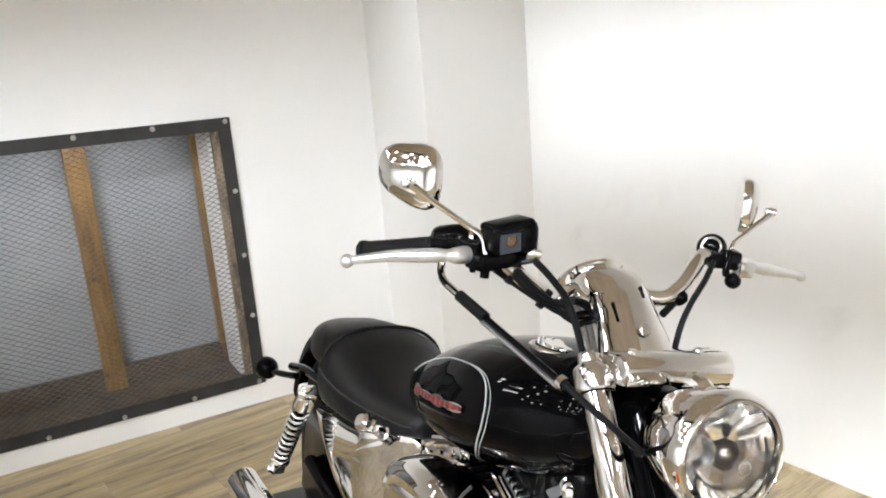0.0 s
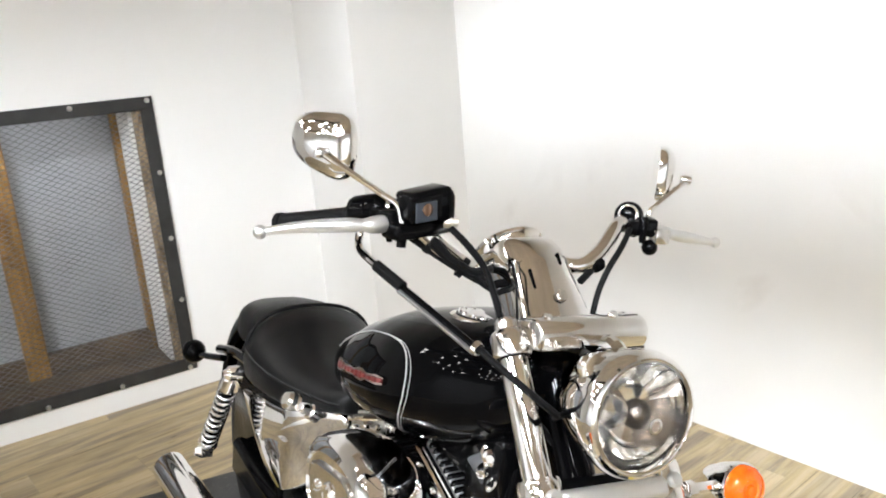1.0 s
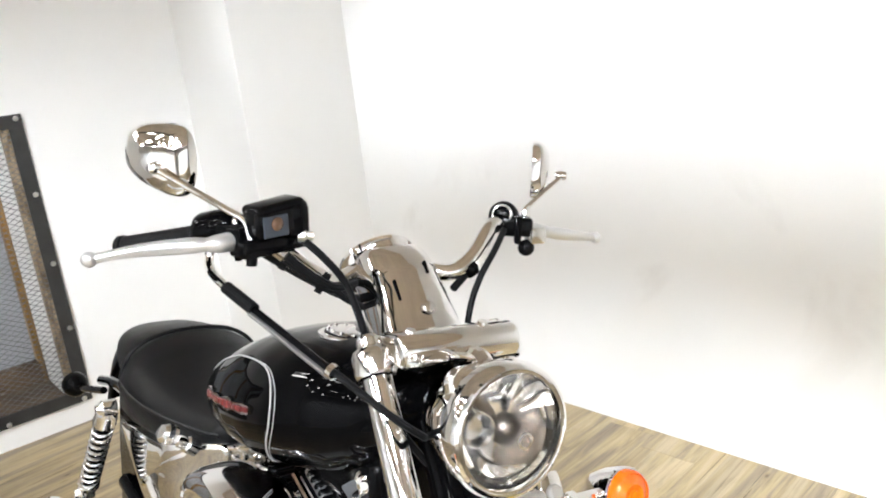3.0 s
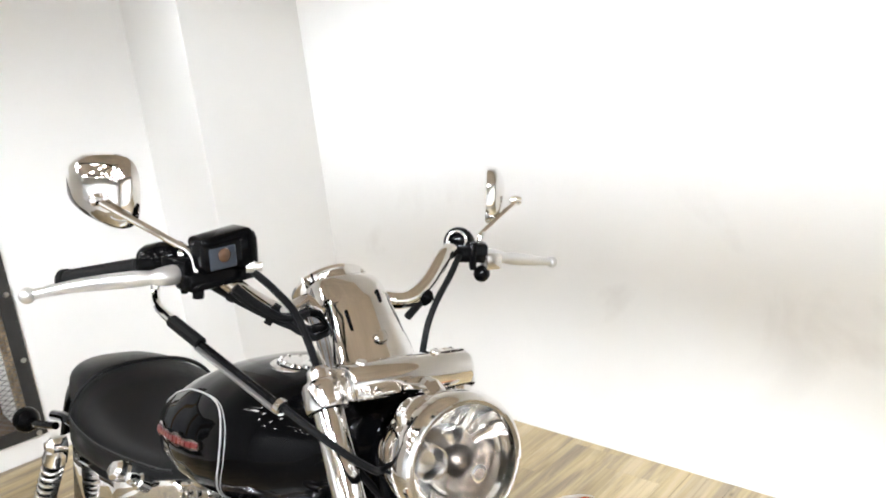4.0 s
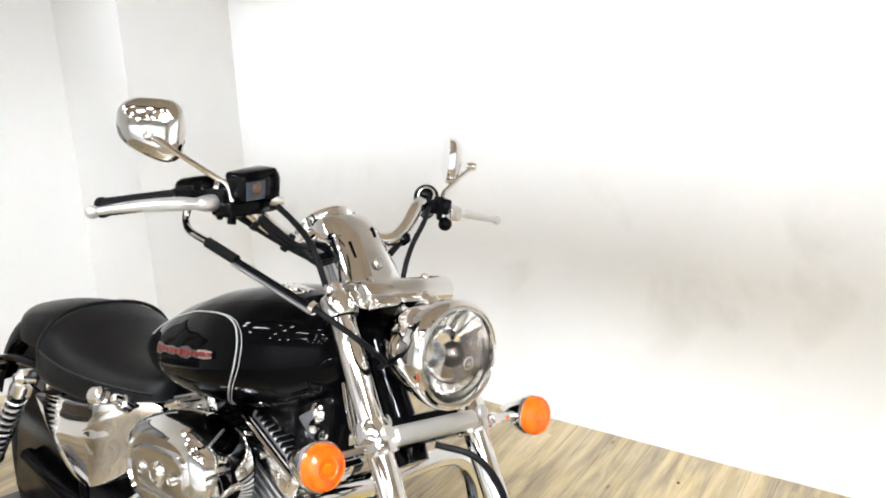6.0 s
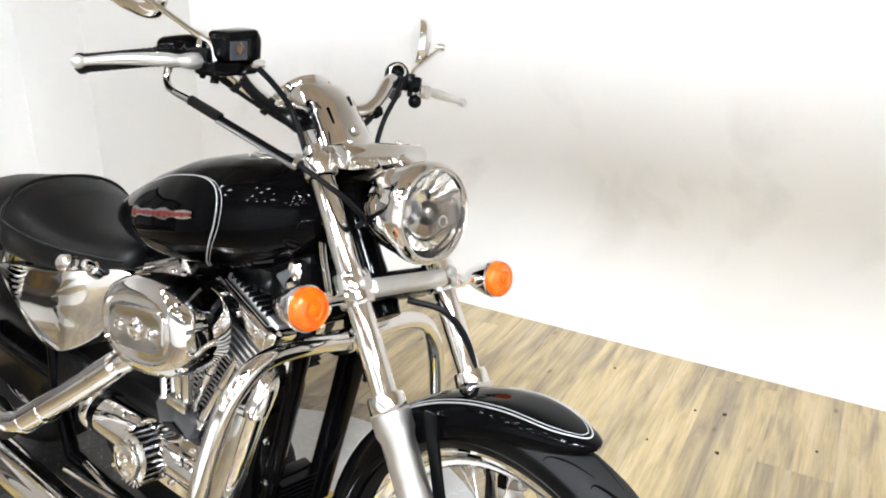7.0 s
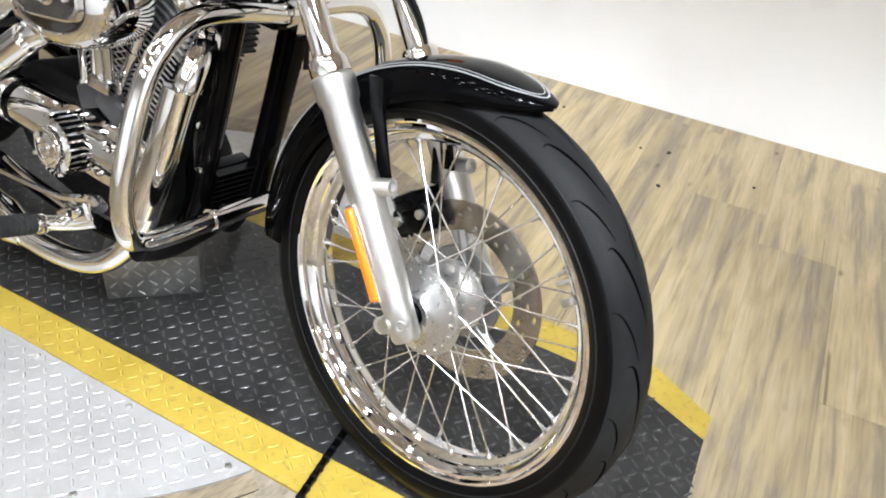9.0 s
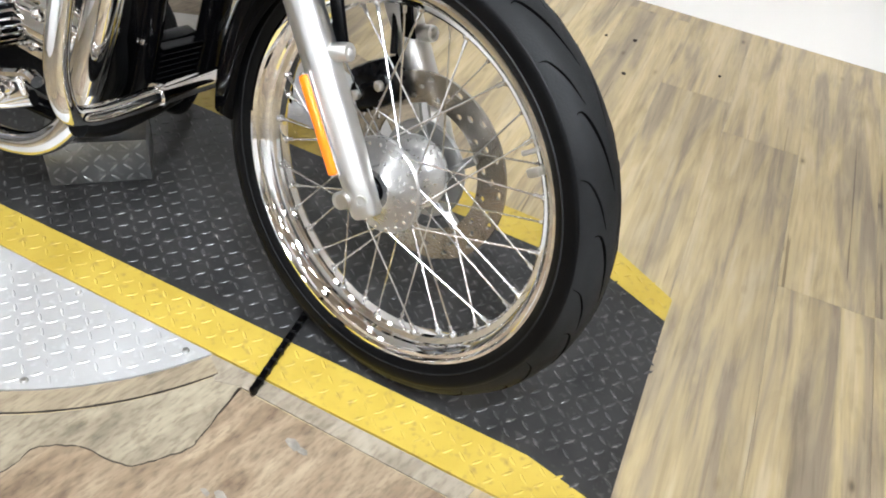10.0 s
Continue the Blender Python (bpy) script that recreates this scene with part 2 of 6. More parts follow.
PLATE_BLACK = plate("black_tread_plate", (0.012, 0.012, 0.012), (0.042, 0.041, 0.04), 0.36, 0.1, (0.085, 0.082, 0.077))
PLATE_LUG = plate("worn_black_lug", (0.03, 0.03, 0.03), (0.1, 0.1, 0.098), 0.36, 0.5, (0.2, 0.197, 0.19))
PLATE_YELLOW = plate("yellow_tread_paint", (0.4, 0.285, 0.035), (0.5, 0.37, 0.06), 0.45, 0.0, (0.3, 0.21, 0.05))
PLATE_SILVER = plate("bare_tread_plate", (0.46, 0.455, 0.445), (0.57, 0.565, 0.555), 0.45, 0.4, (0.62, 0.62, 0.61))
PLATE_DULL = plate("dull_tread_plate", (0.13, 0.13, 0.13), (0.25, 0.25, 0.245), 0.4, 0.7, (0.32, 0.315, 0.3))

BLOCK_LUG = plate("worn_block_lug", (0.26, 0.26, 0.255), (0.42, 0.42, 0.41), 0.36, 0.7, (0.5, 0.5, 0.49))


# ---- mesh helpers ----
def V(*a):
    return Vector(a)


def part(name, bm, material, parent=None, label="", m=None, sharp=35, smooth=True):
    """One mesh object from a bmesh; m moves its vertices before it is linked."""
    if m is not None:
        bmesh.ops.transform(bm, matrix=m, verts=bm.verts)
    bmesh.ops.recalc_face_normals(bm, faces=bm.faces)
    me = bpy.data.meshes.new(name)
    bm.to_mesh(me)
    bm.free()
    me.materials.append(material)
    if smooth:
        me.shade_smooth()
        me.set_sharp_from_angle(angle=radians(sharp))
    ob = new(name, me)
    if parent is not None:
        ob.parent = parent
    if label:
        ob["label"] = label
    return ob


def thing(name, label, category, m=None, group="", kind=""):
    ob = new(name)
    ob.empty_display_size = 0.05
    if m is not None:
        ob.matrix_basis = m
    return tagged(ob, label, category, group, kind)


def frame_along(d, up=(0, 0, 1)):
    """A rotation whose z runs along d."""
    z = Vector(d).normalized()
    u = Vector(up)
    if abs(z.dot(u)) > 0.98:
        u = Vector((1, 0, 0))
    x = u.cross(z).normalized()
    y = z.cross(x)
    return Matrix((x, y, z)).transposed().to_4x4()


def spline(pts, n=8, closed=False):
    """A smooth line through the points."""
    pts = [Vector(p) for p in pts]
    k = len(pts)
    out = []
    for i in range(k if closed else k - 1):
        p0 = pts[(i - 1) % k] if closed or i > 0 else pts[i] * 2 - pts[i + 1]
        p1, p2 = pts[i], pts[(i + 1) % k]
        p3 = pts[(i + 2) % k] if closed or i + 2 < k else p2 * 2 - p1
        for j in range(n):
            t = j / n
            out.append(0.5 * (2 * p1 + (p2 - p0) * t + (2 * p0 - 5 * p1 + 4 * p2 - p3) * t * t + (3 * p1 - p0 - 3 * p2 + p3) * t ** 3))
    if not closed:
        out.append(pts[-1])
    return out


def add_tube(bm, pts, r, seg=12, closed=False, caps=True):
    """Sweeps a circle of radius r (a number, or one for each point) along the line."""
    pts = [Vector(p) for p in pts]
    k = len(pts)
    rad = r if isinstance(r, (list, tuple)) else [r] * k
    nrm = None
    rings = []
    for i, p in enumerate(pts):
        a = pts[(i - 1) % k] if closed or i else p
        b = pts[(i + 1) % k] if closed or i < k - 1 else p
        t = (b - a).normalized()
        if nrm is None:
            nrm = t.orthogonal().normalized()
        nrm = (nrm - t * nrm.dot(t)).normalized()
        bi = t.cross(nrm)
        rings.append([bm.verts.new(p + (nrm * math.cos(2 * math.pi * j / seg) + bi * math.sin(2 * math.pi * j / seg)) * rad[i]) for j in range(seg)])
    for i in range(k if closed else k - 1):
        a, b = rings[i], rings[(i + 1) % k]
        for j in range(seg):
            bm.faces.new((a[j], a[(j + 1) % seg], b[(j + 1) % seg], b[j]))
    if caps and not closed:
        bm.faces.new(rings[0][::-1])
        bm.faces.new(rings[-1])
    return bm


def tube(pts, r, seg=12, n=8, closed=False, smooth_line=True):
    return add_tube(bmesh.new(), spline(pts, n, closed) if smooth_line and len(pts) > 2 else pts, r, seg, closed)


def add_lathe(bm, prof, m, seg=32, closed=False):
    """Turns the profile of (radius, height) about z; m places it."""
    rings = []
    for r, z in prof:
        if r < 1e-6:
            rings.append([bm.verts.new(m @ Vector((0, 0, z)))])
        else:
            rings.append([bm.verts.new(m @ Vector((r * math.cos(2 * math.pi * j / seg), r * math.sin(2 * math.pi * j / seg), z))) for j in range(seg)])
    k = len(rings)
    for i in range(k if closed else k - 1):
        a, b = rings[i], rings[(i + 1) % k]
        for j in range(seg):
            q = (j + 1) % seg
            if len(a) == 1 and len(b) == 1:
                continue
            if len(a) == 1:
                bm.faces.new((a[0], b[q], b[j]))
            elif len(b) == 1:
                bm.faces.new((a[j], a[q], b[0]))
            else:
                bm.faces.new((a[j], a[q], b[q], b[j]))
    return bm


def lathe(prof, at=(0, 0, 0), along=(0, 0, 1), seg=32, closed=False):
    return add_lathe(bmesh.new(), prof, Matrix.Translation(at) @ frame_along(along), seg, closed)


def add_box(bm, size, m=None, bevel=0.0, seg=2):
    r = bmesh.ops.create_cube(bm, size=1.0)
    vs = r["verts"]
    bmesh.ops.transform(bm, matrix=(m or Matrix()) @ Matrix.Diagonal((*size, 1)), verts=vs)
    if bevel:
        es = list({e for v in vs for e in v.link_edges})
        bmesh.ops.bevel(bm, geom=es, offset=bevel, segments=seg, affect="EDGES", profile=0.5)
    return bm


def box(size, m=None, bevel=0.0, seg=2):
    return add_box(bmesh.new(), size, m, bevel, seg)


def loft(rings, close_ring=True, caps=True):
    bm = bmesh.new()
    vv = [[bm.verts.new(p) for p in r] for r in rings]
    n = len(vv[0])
    for a, b in zip(vv, vv[1:]):
        for j in range(n if close_ring else n - 1):
            q = (j + 1) % n
            bm.faces.new((a[j], a[q], b[q], b[j]))
    if caps and close_ring:
        bm.faces.new(vv[0][::-1])
        bm.faces.new(vv[-1])
    return bm


def prism(outline, y0, y1, bevel=0.0, seg=3):
    """An outline in x and z, given as points, thick from y0 to y1."""
    bm = bmesh.new()
    a = [bm.verts.new((x, y0, z)) for x, z in outline]
    b = [bm.verts.new((x, y1, z)) for x, z in outline]
    n = len(a)
    fa = bm.faces.new(a)
    fb = bm.faces.new(b[::-1])
    for j in range(n):
        bm.faces.new((a[j], b[j], b[(j + 1) % n], a[(j + 1) % n]))
    if bevel:
        es = [e for e in fa.edges] + [e for e in fb.edges]
        bmesh.ops.bevel(bm, geom=es, offset=bevel, segments=seg, affect="EDGES", profile=0.5)
    return bm


def rounded(pts, n=6):
    """A closed smooth outline through points (x, z)."""
    return [(p.x, p.y) for p in spline([(a, b, 0) for a, b in pts], n, True)]


def superellipse(a, b, p=2.6, n=48):
    out = []
    for i in range(n):
        t = 2 * math.pi * i / n
        c, s = math.cos(t), math.sin(t)
        out.append((a * math.copysign(abs(c) ** (2 / p), c), b * math.copysign(abs(s) ** (2 / p), s)))
    return out


# ---- the room ----
FLOOR_Z = -0.006
HEIGHT = 2.75
NL = V(-0.9852, -0.1713, 0)      # outward normals of the two walls that show
UL = V(-0.1713, 0.9852, 0)
PL = V(-2.797, -0.554, 0)
NR = V(-0.2477, 0.9688, 0)
UR = V(0.9688, 0.2477, 0)
CORNER = V(-2.63, 1.011, 0)


def slab(bm, p, q, n, z0, z1, th):
    """A piece of wall from p to q, th thick towards n."""
    lo = [V(p.x, p.y, z0), V(q.x, q.y, z0), V(q.x, q.y, z1), V(p.x, p.y, z1)]
    a = [bm.verts.new(v) for v in lo]
    b = [bm.verts.new(v + n * th) for v in lo]
    bm.faces.new(a)
    bm.faces.new(b[::-1])
    for j in range(4):
        bm.faces.new((a[j], b[j], b[(j + 1) % 4], a[(j + 1) % 4]))


W_R = PL + UL * ((V(-2.857, -0.206, 0) - PL).dot(UL))       # window opening, outer edge of its bar
WIN_W, WIN_Z0, WIN_Z1, BAR = 1.62, 0.085, 1.222, 0.05
W_L = W_R - UL * WIN_W
in_r, in_l = W_R - UL * 0.03, W_L + UL * 0.03
CHASE_A = V(-2.966, 0.416, 0)
CHASE_B = V(-2.544, 0.519, 0)
left_far = PL - UL * 3.6

bm = bmesh.new()
slab(bm, left_far, in_l, NL, FLOOR_Z, HEIGHT, 0.12)
slab(bm, in_r, CHASE_A + UL * 0.9, NL, FLOOR_Z, HEIGHT, 0.12)
slab(bm, in_l, in_r, NL, FLOOR_Z, WIN_Z0 + 0.03, 0.12)
slab(bm, in_l, in_r, NL, WIN_Z1 - 0.03, HEIGHT, 0.12)
wall_west = tagged(part("wall_west", bm, WALL, smooth=False), "white painted wall with a meshed opening low down", "wall", kind="structure")

bm = bmesh.new()
v = [CHASE_A, CHASE_B, CORNER, CORNER + V(-0.5, 0.05, 0)]
lo = [bm.verts.new(V(p.x, p.y, FLOOR_Z)) for p in v]
hi = [bm.verts.new(V(p.x, p.y, HEIGHT)) for p in v]
for j in range(4):
    bm.faces.new((lo[j], lo[(j + 1) % 4], hi[(j + 1) % 4], hi[j]))
bm.faces.new(hi)
bm.faces.new(lo[::-1])
tagged(part("wall_chase", bm, WALL, smooth=False), "white boxed-out pipe chase in the room corner", "wall", kind="structure")

right_far = CORNER + UR * 7.2
bm = bmesh.new()
slab(bm, CORNER - UR * 0.5, right_far, NR, FLOOR_Z, HEIGHT, 0.12)
wall_north = tagged(part("wall_north", bm, WALL_MARKED, smooth=False), "white painted wall with faint grey scuffs", "wall", kind="structure")
south_r = V(4.7, -4.3, 0)
for name, p, q in (("wall_east", right_far, south_r), ("wall_south", south_r, left_far)):
    bm = bmesh.new()
    d = (q - p).normalized()
    slab(bm, p, q, V(-d.y, d.x, 0), FLOOR_Z, HEIGHT, 0.12)
    tagged(part(name, bm, WALL, smooth=False), "plain painted wall", "wall", kind="structure")
bm = bmesh.new()
add_box(bm, (10, 9, 0.1), Matrix.Translation((0.8, -0.8, HEIGHT + 0.05)))
tagged(part("ceiling", bm, CEIL, smooth=False), "tan ceiling with small spot lamps", "ceiling", kind="structure")
bm = bmesh.new()
add_box(bm, (10, 9, 0.1), Matrix.Translation((0.8, -0.8, FLOOR_Z - 0.055)))
floor = tagged(part("floor", bm, EDGE_WOOD, smooth=False), "oak laminate floor in long planks", "floor", kind="structure")

# ---- lamps ----
SPOT_HOUSING = simple("lamp_housing", (0.03, 0.03, 0.03), 0.4, 0.3)


def bulb_mat():
    m, nt, b = node_mat("lamp_face")
    b.inputs["Base Color"].default_value = (1, 1, 1, 1)
    b.inputs["Emission Color"].default_value = (1.0, 0.94, 0.86, 1)
    b.inputs["Emission Strength"].default_value = 55
    return m


BULB = bulb_mat()


def spot_lamp(x, y, target, watts, angle=100, blend=0.6, col=(0.95, 0.985, 1.0), real=True, radius=0.11):
    """A small ceiling spot: canopy, arm, housing and bulb, with its lamp just under the bulb."""
    eye = V(x, y, HEIGHT - 0.2)
    d = (Vector(target) - eye).normalized()
    t = thing("ceiling_spot", "small black ceiling spot lamp, switched on", "lamp", group="ceiling spots")
    part("canopy", lathe([(0.0, HEIGHT - 0.004), (0.04, HEIGHT - 0.004), (0.045, HEIGHT - 0.03), (0, HEIGHT - 0.03)], (x, y, 0), seg=16), SPOT_HOUSING, t)
    part("arm", tube([(x, y, HEIGHT - 0.03), (x, y, HEIGHT - 0.17)], 0.008, 8), SPOT_HOUSING, t)
    part("housing", lathe([(0.0, -0.12), (0.05, -0.12), (0.075, -0.09), (0.086, -0.05), (0.09, 0.11), (0.087, 0.11), (0.081, -0.04), (0, -0.045)], eye, d, 20), SPOT_HOUSING, t)
    part("bulb", lathe([(0.0, 0.01), (0.045, 0.005), (0.067, -0.005), (0.07, -0.02), (0, -0.03)], eye, d, 16), BULB, t)
    if real:
        la = bpy.data.lights.new("spot_light", "SPOT")
        la.energy, la.spot_size, la.spot_blend, la.shadow_soft_size, la.color = watts, radians(angle), blend, radius, col
        ob = new("spot_light", la)
        ob.matrix_basis = look(eye + d * 0.14, Vector(target))
def added_wash_bar(c, along, length, target, watts, spread, col=(0.97, 0.99, 1.0)):
    """An added, unseen light bar that washes one wall or strip of floor."""
    c, along = Vector(c), Vector(along).normalized()
    d = (Vector(target) - c).normalized()
    x = (along - d * along.dot(d)).normalized()
    m = Matrix((x, (-d).cross(x), -d)).transposed().to_4x4()
    m.translation = c
    t = thing("added_wash_bar", "added light bar, out of view, that washes a wall", "lamp", group="light bars")
    part("housing", box((length + 0.04, 0.09, 0.05), m @ Matrix.Translation((0, 0, 0.035)), 0.006), SPOT_HOUSING, t)
    for k in (-0.4, 0.4):
        p = m @ V(length * k, 0, 0.05)
        part("hanger", tube([p, (p.x, p.y, HEIGHT)], 0.005, 8), SPOT_HOUSING, t)
    la = bpy.data.lights.new("added_wash_light", "AREA")
    la.shape, la.size, la.size_y, la.energy, la.spread, la.color = "RECTANGLE", length, 0.06, watts, radians(spread), col
    ob = new("added_wash_light", la)
    ob.matrix_basis = m


# Added bars: three grade the visible walls, two brighten what the chrome reflects.
bar_at = V(-0.75, 1.49, 0) - NR * 2.4
added_wash_bar((bar_at.x, bar_at.y, 2.5), UR, 3.74, V(-0.75, 1.49, 0) + V(0, 0, 1.2), 8.2, 23)
added_wash_bar((bar_at.x, bar_at.y, 2.42), UR, 3.6, bar_at + NR * 2.4, 2.7, 17)
bar_at = V(-2.83, -0.3, 0) - NL * 2.3 - UL * 1.3
added_wash_bar((bar_at.x, bar_at.y, 2.5), UL, 2.2, V(-2.83, -0.1, 0.75), 7.2, 38)
added_wash_bar((3.2, -0.6, 2.5), V(0.1, 1, 0), 4.0, (4.5, -0.6, 0.9), 60, 75, (0.97, 0.99, 1.0))
added_wash_bar((1.0, -3.0, 2.5), V(1, 0, 0), 5.0, (1.0, -4.2, 0.9), 48, 75, (0.97, 0.99, 1.0))
for x, y, tgt, w, ang in (
        (1.15, -0.85, (-0.3, 0.0, 0.45), 140, 48),
        (0.75, -1.35, (-0.6, -0.1, 0.45), 140, 48),
        (1.15, -0.65, (0.6, 0.12, 0.0), 200, 66),
        (0.4, -1.7, (-1.6, -0.6, 0.1), 50, 46),
        (1.9, -0.55, (0.55, 0.55, 0.0), 110, 52)):
    spot_lamp(x, y, tgt, w, ang)
track = random.Random(31)
for row, y0 in enumerate((-0.75, -1.25, -1.9, -2.7, -3.5)):
    for col in range(8):
        x = -2.6 + 0.78 * col + 0.35 * (row % 2) + track.uniform(-0.16, 0.16)
        y = y0 + track.uniform(-0.18, 0.18)
        if row == 0 and x < 0.2:
            continue
        spot_lamp(x, y, (-0.5 + 0.15 * x, 0.0, 0.4), 0, real=False)

# ---- the meshed opening in the wall ----
WF = Matrix((UL, -NL, V(0, 0, 1))).transposed().to_4x4()     # x along the wall, y into the room, z up
WM = Matrix.Translation(W_R) @ WF
win = thing("window_opening", "wall opening behind expanded metal mesh in a bolted black steel frame", "window", kind="structure")
for name, cx, cz, sx, sz in (("frame_bar", -WIN_W / 2, WIN_Z1 - BAR / 2, WIN_W, BAR), ("frame_bar", -WIN_W / 2, WIN_Z0 + BAR / 2, WIN_W, BAR),
                             ("frame_bar", -BAR / 2, (WIN_Z0 + WIN_Z1) / 2, BAR, WIN_Z1 - WIN_Z0 - 2 * BAR), ("frame_bar", -WIN_W + BAR / 2, (WIN_Z0 + WIN_Z1) / 2, BAR, WIN_Z1 - WIN_Z0 - 2 * BAR)):
    part(name, box((sx, 0.012, sz), Matrix.Translation((cx, 0.008, cz)), 0.0015, 1), FRAME_BLACK, win, m=WM)
bolts = [(-0.02 - 0.278 * i, WIN_Z1 - 0.015) for i in range(6)] + [(-0.018, 0.925), (-0.018, 0.656), (-0.018, 0.394)] + [(-0.03 - 0.275 * i, WIN_Z0 + 0.012) for i in range(6)]
for bx, bz in bolts:
    part("bolt", add_lathe(bmesh.new(), [(0, 0.022), (0.006, 0.021), (0.0095, 0.017), (0.0105, 0.0135), (0, 0.0135)], Matrix.Translation((bx, 0, bz)) @ Matrix.Rotation(radians(-90), 4, "X"), 12), STEEL, win, m=WM)

# expanded metal: rows of zigzag strands that meet at the knuckles
bm = bmesh.new()
px, pz, hw = 0.037, 0.0105, 0.0013
x0, x1, z0, z1 = -WIN_W + 0.03, -0.03, WIN_Z0 + 0.03, WIN_Z1 - 0.03
rows_n = int((z1 - z0) / pz)
cols_n = int((x1 - x0) / (px / 2))
for r in range(rows_n):
    zc = z0 + (r + 0.5) * pz
    prev = None
    for c in range(cols_n + 1):
        up = 1 if (c + r) % 2 else -1
        x, z = x0 + c * px / 2, zc + up * (pz / 2 - hw * 0.4)
        yy = 0.004 + 0.0022 * up
        ring = [bm.verts.new((x, yy, z - hw)), bm.verts.new((x, yy + 0.003, z)), bm.verts.new((x, yy, z + hw)), bm.verts.new((x, yy - 0.002, z))]
        if prev:
            for j in range(4):
                bm.faces.new((prev[j], ring[j], ring[(j + 1) % 4], prev[(j + 1) % 4]))
        prev = ring
tagged(part("expanded_mesh", bm, MESH_GREY, win, "grey expanded metal mesh", m=WM, smooth=False), kind="stuff")

# recess behind the mesh
D = 0.3
rec = thing("window_recess", "timber-framed recess with grey panels behind the mesh", "recess", kind="structure")
part("back_panel", box((WIN_W + 0.1, 0.02, 1.2), Matrix.Translation((-WIN_W / 2, -D - 0.02, 0.65))), BACKPANEL, rec, m=WM)
for cx in (-0.565, -1.12):
    part("timber_post", box((0.085, 0.06, 1.14), Matrix.Translation((cx, -D + 0.035, 0.65)), 0.004), BROWN_WOOD, rec, m=WM)
part("timber_post", box((0.024, 0.05, 1.14), Matrix.Translation((-0.1, -D + 0.03, 0.65)), 0.004), BROWN_WOOD, rec, m=WM)
part("side_lining", box((0.02, D - 0.04, 1.14), Matrix.Translation((-0.078, -D / 2 - 0.03, 0.65)), 0.002), WALL, rec, m=WM)
part("edge_stile", box((0.062, 0.03, 1.09), Matrix.Translation((-0.045, -0.022, 0.65)), 0.003), TAN_WOOD, rec, m=WM)
part("sill", box((WIN_W, D, 0.04), Matrix.Translation((-WIN_W / 2, -D / 2 - 0.01, 0.105)), 0.004), SILL_WOOD, rec, m=WM)
part("bottom_rail", box((WIN_W - 0.03, 0.05, 0.09), Matrix.Translation((-WIN_W / 2, -D + 0.03, 0.17)), 0.004), SILL_WOOD, rec, m=WM)
part("head_lining", box((WIN_W, D, 0.02), Matrix.Translation((-WIN_W / 2, -D / 2 - 0.01, 1.215))), TAN_WOOD, rec, m=WM)
part("far_lining", box((0.02, D, 1.14), Matrix.Translation((-WIN_W + 0.012, -D / 2 - 0.01, 0.65))), TAN_WOOD, rec, m=WM)

rl = thing("recess_light", "slim strip light under the head of the recess", "lamp")
part("housing", box((1.2, 0.04, 0.02), Matrix.Translation((-WIN_W / 2, -0.12, 1.188)), 0.004), SPOT_HOUSING, rl, m=WM)
la = bpy.data.lights.new("recess_strip", "AREA")
la.shape, la.size, la.size_y, la.energy, la.spread = "RECTANGLE", 1.2, 0.03, 1.5, radians(150)
ob = new("recess_strip", la)
ob.matrix_basis = WM @ Matrix.Translation((-WIN_W / 2, -0.12, 1.174)) @ Matrix.Rotation(radians(-28), 4, "X")

# ---- the platform ----
def lug_mesh(bm, x, y, a, z, l=0.0105, w=0.0026, h=0.0009):
    c, s = math.cos(a), math.sin(a)
    base = [(-l, 0), (-l * 0.4, -w), (l * 0.4, -w), (l, 0), (l * 0.4, w), (-l * 0.4, w)]
    lo = [bm.verts.new((x + p * c - q * s, y + p * s + q * c, z)) for p, q in base]
    top = [bm.verts.new((x + p * 0.62 * c - q * 0.4 * s, y + p * 0.62 * s + q * 0.4 * c, z + h)) for p, q in base]
    for j in range(6):
        bm.faces.new((lo[j], lo[(j + 1) % 6], top[(j + 1) % 6], top[j]))
    bm.faces.new(top)


def inside(x, y, poly):
    c = False
    for i in range(len(poly)):
        (x1, y1), (x2, y2) = poly[i], poly[i - 1]
        if (y1 > y) != (y2 > y) and x < (x2 - x1) * (y - y1) / (y2 - y1) + x1:
            c = not c
    return c


def tread(bm, poly, z, turn, pitch=0.0245, ok=None, h=0.0009):
    """Lugs in crossing pairs over a polygon."""
    xs, ys = [p[0] for p in poly], [p[1] for p in poly]
    c, s = math.cos(turn), math.sin(turn)
    n = int(3.2 / pitch)
    mx, my = (min(xs) + max(xs)) / 2, (min(ys) + max(ys)) / 2
    for i in range(-n, n):
        for j in range(-n, n):
            u, v = i * pitch, j * pitch
            x, y = mx + u * c - v * s, my + u * s + v * c
            if min(xs) < x < max(xs) and min(ys) < y < max(ys) and inside(x, y, poly) and (ok is None or ok(x, y)):
                lug_mesh(bm, x, y, turn + (radians(45) if (i + j) % 2 else radians(-45)), z, h=h)


def slab_poly(poly, z0, z1):
    bm = bmesh.new()
    a = [bm.verts.new((x, y, z0)) for x, y in poly]
    b = [bm.verts.new((x, y, z1)) for x, y in poly]
    n = len(a)
    bm.faces.new(b)
    bm.faces.new(a[::-1])
    for j in range(n):
        bm.faces.new((a[j], a[(j + 1) % n], b[(j + 1) % n], b[j]))
    return bm


